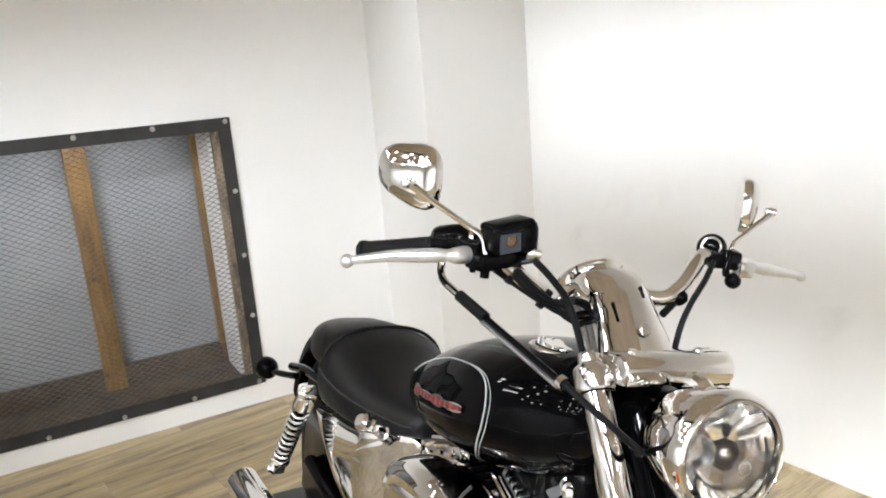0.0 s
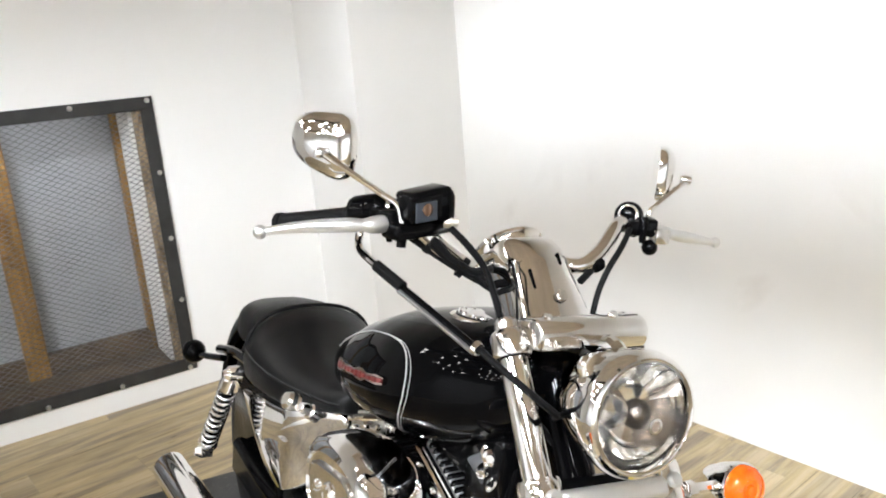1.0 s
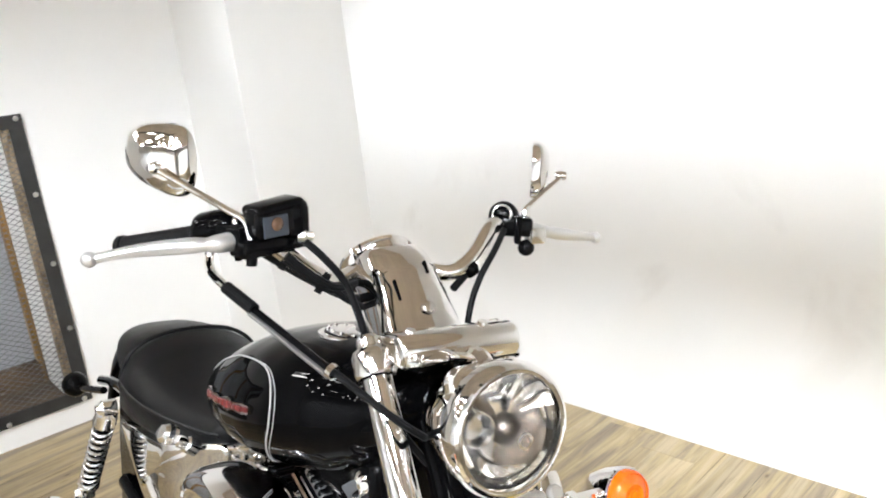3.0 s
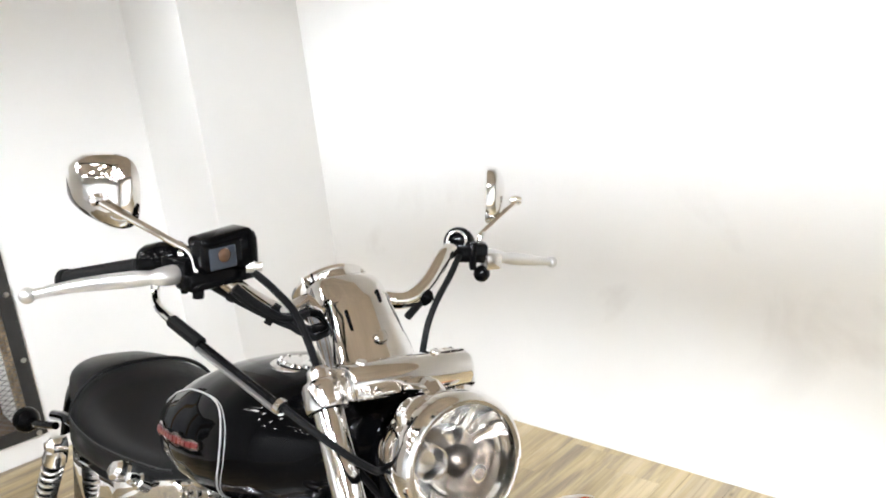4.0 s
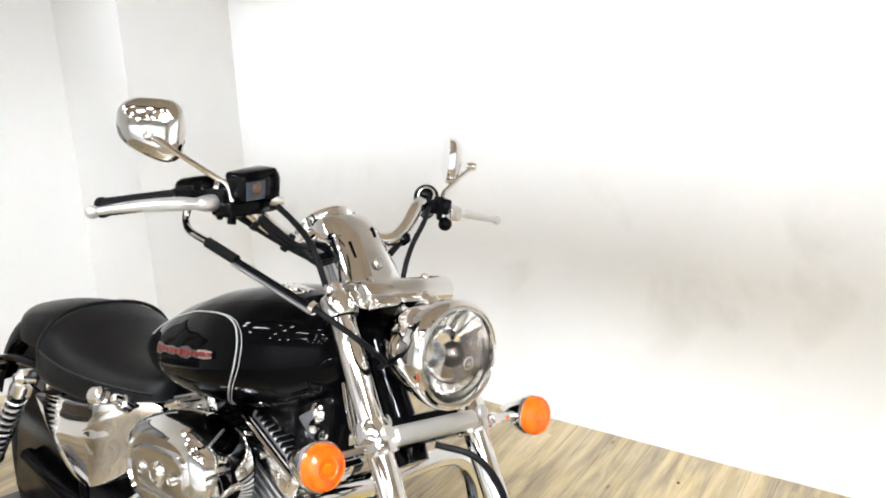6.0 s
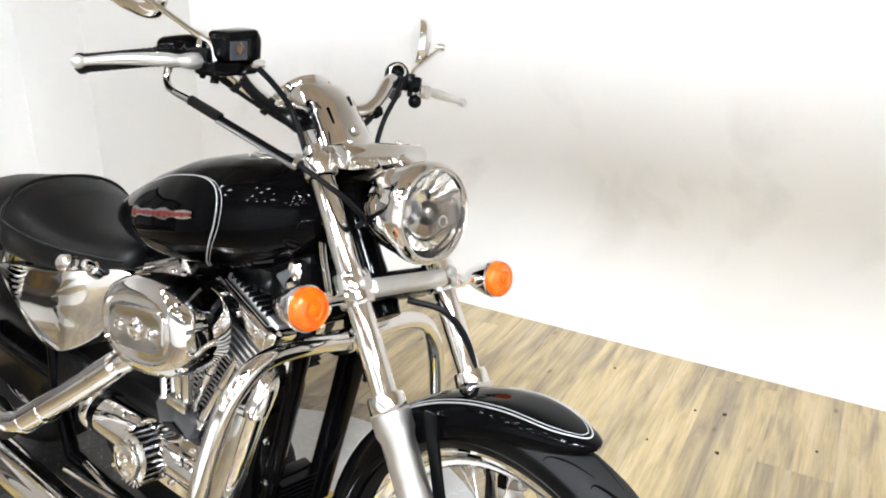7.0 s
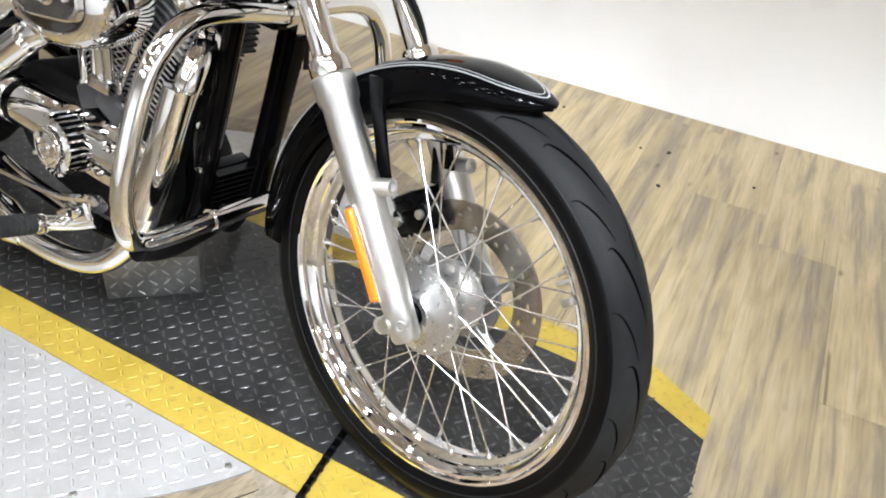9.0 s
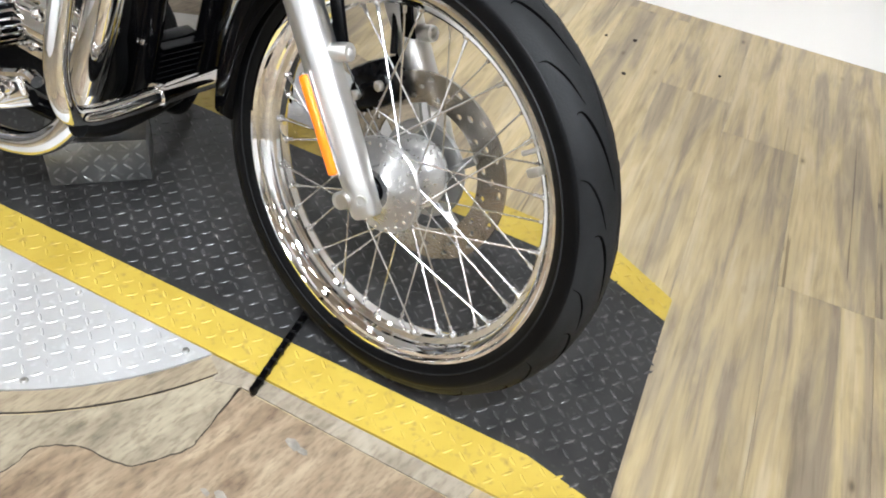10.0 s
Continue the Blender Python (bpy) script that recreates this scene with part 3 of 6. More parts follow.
TURN = radians(12)
near_o = lambda x: -0.221 + 0.2305 * (x + 0.114)
near_i = lambda x: -0.14 + 0.2405 * (x + 0.136)
far_i = lambda x: 0.287 + math.tan(radians(12.5)) * (x + 0.37)
far_o = lambda x: far_i(x) + 0.078
XB = -2.05
black_poly = [(XB, near_i(XB)), (0.325, near_i(0.325)), (0.468, -0.026), (0.348, 0.387), (0.21, 0.413), (XB, far_i(XB))]
near_poly = [(XB, near_o(XB)), (0.492, near_o(0.492)), (0.468, -0.026), (0.325, near_i(0.325)), (XB, near_i(XB))]
far_poly = [(XB, far_i(XB)), (0.21, 0.413), (0.348, 0.387), (0.332, 0.449), (0.187, 0.492), (XB, far_o(XB))]
lift = thing("lift_platform", "low black tread-plate bike lift with yellow painted edges", "lift")
part("deck", slab_poly(black_poly, FLOOR_Z, 0.0), PLATE_BLACK, lift, "worn black tread plate", smooth=False)
part("near_edge", slab_poly(near_poly, FLOOR_Z, 0.0), PLATE_YELLOW, lift, "scuffed yellow painted tread plate", smooth=False)
part("far_edge", slab_poly(far_poly, FLOOR_Z, 0.0), PLATE_YELLOW, lift, "scuffed yellow painted tread plate", smooth=False)
clear_of_seams = lambda x, y: x > -1.75 and min(abs(y - e(x)) for e in (near_o, near_i, far_i, far_o)) > 0.0105
for nm, poly, mat in (("deck_tread", black_poly, PLATE_LUG), ("edge_tread", near_poly, PLATE_YELLOW), ("edge_tread", far_poly, PLATE_YELLOW)):
    bm = bmesh.new()
    tread(bm, poly, 0.0, TURN + radians(8), ok=clear_of_seams, h=0.0012 if nm == "deck_tread" else 0.0011)
    tagged(part(nm, bm, mat, lift, smooth=False), kind="stuff")

# ---- the bare disc of the turntable, which the lift crosses ----
DC, DR = V(-0.765, -0.049, 0), 0.622
on_circle = lambda r, deg: (DC.x + r * math.cos(radians(deg)), DC.y + r * math.sin(radians(deg)))
disc = thing("turntable_plate", "bare silver tread-plate disc set in the floor", "floor plate")
prs = []
for side_, edge, wide in ((-1, near_o, 0.041), (1, far_o, 0.08)):
    clear = lambda p, gap: side_ * (p[1] - edge(p[0])) > gap
    angles = [side_ * d for d in range(0, 181, 2)]
    arc = [p for p in (on_circle(DR, a) for a in angles) if clear(p, 0.003)]
    disc_poly = arc + [(arc[-1][0], edge(arc[-1][0]) + side_ * 0.002), (arc[0][0], edge(arc[0][0]) + side_ * 0.002)]
    part("plate", slab_poly(disc_poly if side_ > 0 else disc_poly[::-1], FLOOR_Z, -0.001), PLATE_SILVER, disc, smooth=False)
    bm = bmesh.new()
    tread(bm, disc_poly, -0.001, TURN + radians(8), ok=lambda x, y: math.hypot(x - DC.x, y - DC.y) < DR - 0.012 and clear((x, y), 0.012), h=0.0011)
    tagged(part("plate_tread", bm, PLATE_SILVER, disc, smooth=False), kind="stuff")
    pairs = [(p, q) for p, q in ((on_circle(DR + 0.003, a), on_circle(DR + wide, a)) for a in angles) if clear(p, 0.004) and clear(q, 0.004)]
    if side_ < 0:
        prs = pairs[::-1]
    bm = loft([[(p[0], p[1], FLOOR_Z), (p[0], p[1], -0.0015), (q[0], q[1], -0.0025), (q[0], q[1], FLOOR_Z)] for p, q in pairs])
    tagged(part("disc_edging", bm, EDGE_WOOD, smooth=False), "curved worn wooden edging round the silver disc", "trim", kind="structure")
for x, y in ((-0.437, -0.311), (-0.206, -0.263), (-0.665, -0.365), (-0.33, -0.47)):
    part("rivet", lathe([(0, 0.0035), (0.004, 0.003), (0.006, 0.001), (0.0065, -0.001), (0, -0.001)], (x, y, 0), seg=12), STEEL, disc)

# worn vinyl sheets in front of the disc, with a torn seam between them
seam = [(-0.26, -0.66), (-0.208, -0.576), (-0.212, -0.529), (-0.2, -0.506), (-0.162, -0.476), (-0.094, -0.452), (-0.07, -0.412), (-0.053, -0.371), (-0.061, -0.337), (-0.089, -0.24), (-0.094, -0.226)]
ragged = [(p.x, p.y) for p in spline([V(x, y, 0) for x, y in seam], 6)]
jag = random.Random(8)
ragged = [(x + jag.uniform(-0.0016, 0.0016), y + jag.uniform(-0.0016, 0.0016)) for x, y in ragged]
strip_o = lambda x: near_o(x) - 0.034 - 0.012 * (x + 0.1)
o_poly = ragged + [(-0.09, strip_o(-0.09) - 0.001), (0.1, strip_o(0.1)), (0.3, strip_o(0.3)), (0.3, -0.95), (-0.26, -0.95)]
tagged(part("floor_sheet", slab_poly(o_poly, FLOOR_Z, FLOOR_Z + 0.002), ORANGE_SHEET, smooth=False), "orange-brown worn vinyl floor sheet with a torn edge", "floor", kind="structure")
t_poly = [(x - 0.0022, y + 0.0012) for x, y in ragged] + [(q[0] * 1.0 + 0.002, q[1] - 0.0035) for p, q in prs[::-1] if q[0] > -0.75] + [(-0.75, -0.95), (-0.262, -0.95)]
tagged(part("floor_sheet", slab_poly(t_poly, FLOOR_Z, FLOOR_Z + 0.0012), TAN_SHEET, smooth=False), "tan worn vinyl floor sheet beside the disc", "floor", kind="structure")
line = [V(x - 0.001, y + 0.001, FLOOR_Z + 0.0012) for x, y in ragged[4:]]
tagged(part("floor_joint", tube(line, [0.0006 + 0.0014 * jag.random() for _ in line], 5, 1), GAP_DARK), "dark torn joint between two floor sheets", "joint", kind="structure")
arc_l = [V(q[0], q[1] - 0.001, FLOOR_Z + 0.002) for p, q in prs if q[0] > -0.75]
tagged(part("floor_joint", tube(arc_l, [0.0012 + 0.001 * jag.random() for _ in arc_l], 5, 1), GAP_DARK), "dark joint round the curved edging", "joint", kind="structure")
g_poly = [(-0.17, near_o(-0.17) - 0.002), (-0.165, -0.247), (-0.125, -0.268), (-0.093, strip_o(-0.093) + 0.002), (0.1, strip_o(0.1) + 0.002), (0.3, strip_o(0.3) + 0.002), (0.3, near_o(0.3) - 0.003)]
tagged(part("edge_strip", slab_poly(g_poly, FLOOR_Z, FLOOR_Z + 0.003), GREY_SHEET, smooth=False), "grey-tan worn strip beside the yellow edge", "trim", kind="structure")
for bx, by, bs in ((0.05, -0.262, 0.011), (0.068, -0.26, 0.008), (0.04, -0.39, 0.012), (0.02, -0.4, 0.008)):
    chip = [(bx + bs * (1.2 + jag.uniform(-0.4, 0.4)) * math.cos(k * 0.9), by + bs * (0.6 + jag.uniform(-0.25, 0.25)) * math.sin(k * 0.9)) for k in range(7)]
    tagged(part("floor_chip", slab_poly(chip, FLOOR_Z, FLOOR_Z + 0.0026), WORN_GREY, smooth=False), "grey chipped patch in the vinyl floor", "floor damage", kind="structure")

# ---- small things on the floor ----
for dx, dy, ds in ((-0.249, 1.333, 0.008), (-0.173, 1.138, 0.006), (-0.321, 1.291, 0.005), (-0.632, 1.333, 0.006), (0.019, 1.345, 0.005), (-0.342, 1.054, 0.004)):
    chip = [(dx + ds * (0.8 + jag.uniform(-0.45, 0.45)) * math.cos(k * 1.05), dy + ds * (0.6 + jag.uniform(-0.4, 0.4)) * math.sin(k * 1.05)) for k in range(6)]
    tagged(part("crumb", slab_poly(chip, FLOOR_Z, FLOOR_Z + 0.004), GAP_DARK, smooth=False), "tiny dark crumb of dirt on the floor", "dirt", group="crumbs on the floor")
bar = thing("tie_bar", "short black steel bar lying across the platform edge", "bar")
a, b = V(-0.062, -0.24, 0.009), V(-0.135, -0.035, 0.011)
d = (b - a).normalized()
mm = Matrix.Translation((a + b) / 2) @ Matrix((d, V(-d.y, d.x, 0), V(0, 0, 1))).transposed().to_4x4()
part("flat_bar", box(((b - a).length, 0.011, 0.012), mm, 0.002), SATIN, bar)
for k in range(9):
    part("bar_collar", box((0.007, 0.0125, 0.0132), mm @ Matrix.Translation(((b - a).length * (-0.42 + 0.1 * k), 0, 0)), 0.0015, 1), RUBBER, bar)
part("end_hook", box((0.008, 0.012, 0.02), Matrix.Translation(a + V(0, 0, -0.001) - d * 0.003), 0.002), SATIN, bar)

chock = thing("support_block", "folded tread-plate block standing under the bike frame", "block")
ca, cb = V(-0.722, -0.19, 0), V(-0.61, -0.036, 0)
d = (cb - ca).normalized()
nn = V(d.y, -d.x, 0)
CM = Matrix((d, -nn, V(0, 0, 1))).transposed().to_4x4()
CM.translation = (ca + cb) / 2 - nn * 0.06
part("body", box(((cb - ca).length, 0.12, 0.1), CM @ Matrix.Translation((0, 0, 0.05)), 0.004), PLATE_DULL, chock)
bm = bmesh.new()
for i in range(7):
    for j in range(4):
        lug_mesh(bm, -0.078 + i * 0.026, 0.013 + j * 0.0245, radians(45) if (i + j) % 2 else radians(-45), 0.0, l=0.0115, w=0.0023, h=0.0016)
bmesh.ops.transform(bm, matrix=CM @ Matrix.Translation((0, -0.06, 0)) @ Matrix.Rotation(radians(90), 4, "X"), verts=bm.verts)
tagged(part("block_tread", bm, BLOCK_LUG, chock, smooth=False), kind="stuff")

# ---- the motorcycle ----
LEAN, AXLE_Z = -10.456, 0.3411
bike = thing("motorcycle", "black cruiser motorcycle with much chrome, leaning on its side stand", "motorcycle",
             Matrix.Translation((0, 0, AXLE_Z)) @ Matrix.Rotation(radians(LEAN), 4, "X"))
PV = V(-0.42, 0, 0)
BODY = Matrix.Translation(PV) @ Matrix.Rotation(radians(5.5), 4, "Z") @ Matrix.Translation(-PV)
RAKE = radians(35.385)
UP = V(-math.sin(RAKE), 0, math.cos(RAKE))     # along the fork
FW = V(math.cos(RAKE), 0, math.sin(RAKE))
YA = (0, 1, 0)


def fork_at(s, y, f=0.012):
    return UP * s + FW * f + V(0, y, 0)


def bp(name, bm, mat, label="", parent=None, sharp=35):
    """A part of the bike's body, which stands a little turned from the front wheel."""
    return part(name, bm, mat, parent or bike, label, BODY, sharp)


def fp(name, bm, mat, label="", parent=None, sharp=35):
    return part(name, bm, mat, parent or bike, label, None, sharp)


# front wheel
CLAMP_ALU = simple("brushed_clamp", (0.64, 0.63, 0.61), 0.36, 0.9, 0.05, 25, 0.05, 400)
HUB_ALLOY = simple("satin_hub_alloy", (0.48, 0.475, 0.465), 0.28, 0.9, 0.06, 25, 0.05, 400)
SPOKE = simple("spoke_steel", (0.72, 0.72, 0.72), 0.24, 1.0, 0.08, 20)
wheel = fp("front_wheel", lathe([(0.2595, -0.0225), (0.262, -0.024), (0.268, -0.031), (0.281, -0.033), (0.2815, -0.037), (0.276, -0.037), (0.272, -0.030),
                                 (0.258, -0.014), (0.255, 0), (0.258, 0.014), (0.272, 0.030), (0.276, 0.037), (0.2815, 0.037), (0.281, 0.033), (0.268, 0.031), (0.262, 0.024),
                                 (0.2595, 0.0225), (0.2575, 0.019), (0.2575, 0.014), (0.249, 0.0115), (0.2455, 0.008), (0.2445, 0.0), (0.2455, -0.008), (0.249, -0.0115), (0.2575, -0.014), (0.2575, -0.019)], (0, 0, 0), YA, 96, True), CHROME, "chrome spoked rim", sharp=22)
tp = [(0.272, -0.030), (0.281, -0.038), (0.29, -0.0425), (0.303, -0.0455), (0.316, -0.044), (0.327, -0.038), (0.335, -0.028), (0.3405, -0.014), (0.342, 0)]
crown = tp[4:] + [(r, -y) for r, y in tp[-2:3:-1]]
fp("tyre", lathe(crown, (0, 0, 0), YA, 128), TYRE, "black street tyre with curved grooves", wheel, 50)
for sg in (-1, 1):
    wall_ = [(r, -sg * y) for r, y in tp[:4]] + [(0.31, sg * 0.0455), (0.3158, sg * 0.0446), (0.3166, sg * 0.0436)]
    fp("sidewall", lathe(wall_, (0, 0, 0), YA, 128), SIDEWALL, "smooth black tyre sidewall", wheel, 50)


def tyre_r(y):
    ys = [abs(q) for _, q in tp[3:]]
    rs = [r for r, _ in tp[3:]]
    return float(np.interp(abs(y), ys[::-1], rs[::-1]))


# Near-black colour that paints the shade inside the tread grooves.
GROOVE_SHADE = simple("tread_groove_shade", (0.0012, 0.0012, 0.0013), 0.8, 0.0, 0.2, 15, spec=0.02)


def add_ribbon(bm, pts, widths, lift):
    """A flat strip along points on the tyre, widest where widths says."""
    prev = None
    for k, p in enumerate(pts):
        a = Vector(pts[max(0, k - 1)])
        b = Vector(pts[min(len(pts) - 1, k + 1)])
        p = Vector(p)
        r = math.hypot(p.x, p.z)
        n = V(p.x / r * (r - 0.305), p.y, p.z / r * (r - 0.305)).normalized()
        side_ = (b - a).cross(n).normalized() * widths[k]
        cur = [bm.verts.new(p + side_ + n * lift), bm.verts.new(p + n * lift * 1.3), bm.verts.new(p - side_ + n * lift)]
        if prev:
            for q in (0, 1):
                bm.faces.new((prev[q], prev[q + 1], cur[q + 1], cur[q]))
        prev = cur


# Grooves are not cut: dark strips on the tread carry their shade.
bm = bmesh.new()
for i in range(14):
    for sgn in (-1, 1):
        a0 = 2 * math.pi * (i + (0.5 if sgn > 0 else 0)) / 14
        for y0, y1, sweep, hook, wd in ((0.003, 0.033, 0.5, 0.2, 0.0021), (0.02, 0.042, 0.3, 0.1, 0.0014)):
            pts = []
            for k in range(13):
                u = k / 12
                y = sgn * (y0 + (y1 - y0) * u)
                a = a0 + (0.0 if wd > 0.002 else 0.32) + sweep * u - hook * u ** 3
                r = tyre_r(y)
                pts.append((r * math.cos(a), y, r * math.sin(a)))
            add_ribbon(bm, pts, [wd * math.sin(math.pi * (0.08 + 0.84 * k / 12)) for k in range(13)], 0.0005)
tagged(fp("tread_groove", bm, GROOVE_SHADE, "", wheel), kind="stuff")
for y in (-0.0452, ):
    fp("sidewall_rib", lathe([(0.292, -0.0005), (0.2935, -0.0018), (0.295, -0.0005)], (0, y + 0.0018, 0), YA, 96), TYRE, "", wheel)
hub = fp("hub", lathe([(0, -0.058), (0.02, -0.058), (0.022, -0.062), (0.03, -0.062), (0.034, -0.056), (0.042, -0.052), (0.052, -0.048), (0.06, -0.0455), (0.069, -0.044), (0.0715, -0.041), (0.0715, -0.035), (0.067, -0.031), (0.05, -0.028), (0.036, -0.018), (0.033, 0.0),
                        (0.034, 0.018), (0.042, 0.03), (0.056, 0.036), (0.056, 0.042), (0.045, 0.048), (0, 0.052)], (0, 0, 0), YA, 56), HUB_ALLOY, "satin aluminium hub", wheel)
for i in range(20):
    a = 2 * math.pi * (i + 0.5) / 20
    fp("spoke_head", lathe([(0, -0.003), (0.0028, -0.002), (0.003, 0.0), (0, 0.001)], (0.063 * math.cos(a), -0.0455, 0.063 * math.sin(a)), YA, 8), CHROME, "", hub)
fp("bearing_spacer", lathe([(0.0, -0.085), (0.016, -0.085), (0.019, -0.07), (0.019, -0.055), (0.0, -0.052)], (0, 0, 0), YA, 20), SATIN, "black axle spacer", wheel)
for i in range(40):
    side = -1 if i % 2 == 0 else 1
    lead = 1 if (i // 2) % 2 == 0 else -1
    ar = 2 * math.pi * (i + 0.5) / 40
    ah = ar - lead * 0.78
    p = V((0.063 if side < 0 else 0.052) * math.cos(ah), side * (0.041 if side < 0 else 0.04), (0.063 if side < 0 else 0.052) * math.sin(ah))
    q = V(0.248 * math.cos(ar), side * 0.006, 0.248 * math.sin(ar))
    dq = (q - p).normalized()
    bm = add_tube(bmesh.new(), [p, q - dq * 0.014], 0.00145, 6)
    add_tube(bm, [q - dq * 0.016, q + dq * 0.004], 0.003, 8)
    add_lathe(bm, [(0, -0.004), (0.005, -0.003), (0.0065, 0.0), (0.0065, 0.004), (0, 0.004)], Matrix.Translation(q - dq * 0.002) @ frame_along(dq), 10)
    fp("spoke", bm, SPOKE, "", wheel)
# drilled brake disc on the far side
CARRIER = simple("dull_carrier_steel", (0.3, 0.295, 0.285), 0.4, 0.9, 0.1, 25)
bm = bmesh.new()
NT, RR = 144, [0.098, 0.106, 0.113, 0.119, 0.126, 0.132, 0.139, 0.146]
g = [[bm.verts.new((r * math.cos(2 * math.pi * i / NT), 0.056, r * math.sin(2 * math.pi * i / NT))) for i in range(NT)] for r in RR]
for b_ in range(len(RR) - 1):
    for i in range(NT):
        if b_ in (1, 3, 5) and (i + {1: 0, 3: 3, 5: 6}[b_]) % 9 < 2:
            first = (i + {1: 0, 3: 3, 5: 6}[b_]) % 9 == 0
            j, k = (i, (i + 1) % NT) if first else ((i + 1) % NT, i)
            lo, hi = g[b_], g[b_ + 1]
            side = [bm.verts.new(lo[j].co.lerp(hi[j].co, f)) for f in (0.3, 0.7)]
            bm.faces.new((lo[j], bm.verts.new(lo[j].co.lerp(lo[k].co, 0.55)), side[0]))
            bm.faces.new((hi[j], side[1], bm.verts.new(hi[j].co.lerp(hi[k].co, 0.55))))
            continue
        bm.faces.new((g[b_][i], g[b_][(i + 1) % NT], g[b_ + 1][(i + 1) % NT], g[b_ + 1][i]))
bmesh.ops.recalc_face_normals(bm, faces=bm.faces)
ext = bmesh.ops.extrude_face_region(bm, geom=list(bm.faces))
bmesh.ops.translate(bm, vec=(0, 0.005, 0), verts=[e for e in ext["geom"] if isinstance(e, bmesh.types.BMVert)])
rotor = fp("brake_disc", bm, simple("disc_steel", (0.4, 0.375, 0.335), 0.26, 1.0, 0.12, 25), "drilled steel brake disc", wheel)
for i in range(5):
    a = 2 * math.pi * i / 5 + 0.3
    pts = [(r * math.cos(a + w), 0.058, r * math.sin(a + w)) for r, w in ((0.04, 0), (0.075, 0.25), (0.1, 0.3))]
    fp("carrier_arm", tube(pts, 0.008, 6, 5), CARRIER, "", rotor)
fp("disc_carrier", lathe([(0.05, 0.052), (0.074, 0.052), (0.076, 0.056), (0.074, 0.06), (0.05, 0.06)], (0, 0, 0), YA, 48, True), CARRIER, "satin disc carrier", rotor)
va = radians(37)
fp("valve_stem", tube([(0.249 * math.cos(va), -0.008, 0.25 * math.sin(va)), (0.228 * math.cos(va), -0.012, 0.228 * math.sin(va))], 0.0036, 8), STEEL, "", wheel)
fp("wheel_weight", box((0.018, 0.012, 0.012), Matrix.Translation((0.245 * math.cos(va - 0.1), -0.02, 0.245 * math.sin(va - 0.1))) @ Matrix.Rotation(-va, 4, "Y"), 0.003), STEEL, "", wheel)
fp("axle", lathe([(0, -0.122), (0.011, -0.121), (0.012, -0.115), (0.012, 0.12), (0, 0.122)], (0, 0, 0), YA, 16), STEEL, "")

# front mudguard: a pointed front, skirts that deepen towards the back
A0, A1 = 73.5, 186.0
def guard_pt(deg, w, out=0.0):
    crest = float(np.interp(deg, [73.5, 93, 108, 130], [0.3665, 0.3665, 0.362, 0.3585]))
    skirt = float(np.interp(deg, [73.5, 80, 93, 112, 126], [0.006, 0.026, 0.044, 0.06, 0.064]))
    t = min(1.0, (deg - A0) / 30)
    half = 0.004 + 0.061 * math.sqrt(1 - (1 - t) ** 2)
    dr = float(np.interp(abs(w), [0, 0.3, 0.6, 0.84, 0.95, 0.985, 1.0], [0.0, 0.02, 0.07, 0.2, 0.42, 0.7, 1.0])) * skirt
    r, a = crest - dr + out, radians(deg)
    return V(r * math.cos(a), (half + out) * w, r * math.sin(a))


NA = 44
bm_rings = []
for i in range(NA + 1):
    deg = A0 + (A1 - A0) * (i / NA) ** 1.25
    ws = [-1, -0.985, -0.95, -0.84, -0.6, -0.3, 0, 0.3, 0.6, 0.84, 0.95, 0.985, 1]
    bm_rings.append([guard_pt(deg, w) for w in ws] + [guard_pt(deg, w, -0.0028) for w in ws[::-1]])
fender = fp("front_mudguard", loft(bm_rings), BLACK, "gloss black mudguard with silver pinstripe", sharp=50)
for sg in (-1, 1):
    for w0, rad in ((0.8, 0.0012), (0.7, 0.0007)):
        pts = [guard_pt(76.2 + (1 - math.cos(math.pi / 2 * k / 8)) * 9 + (0.8 - w0) * 12, sg * w0 * math.sin(math.pi / 2 * k / 8) ** 0.8, 0.0005) for k in range(9)]
        pts += [guard_pt(d, sg * w0, 0.0005) for d in range(88, 166, 3)]
        fp("pinstripe", add_tube(bmesh.new(), pts, rad, 5), SILVER_LINE, "", fender)
for sg in (-1, 1):
    y_ = sg * 0.0685
    fp("mudguard_strut", loft([[(x - w, y_ - 0.003, z), (x + w, y_ - 0.003, z + w * 0.35), (x + w, y_ + 0.003, z + w * 0.35), (x - w, y_ + 0.003, z)] for x, z, w in ((-0.134, 0.31, 0.013), (-0.124, 0.27, 0.011), (-0.107, 0.225, 0.010), (-0.094, 0.19, 0.0105), (-0.085, 0.168, 0.0105))]), SATIN, "black mudguard strut", fender)

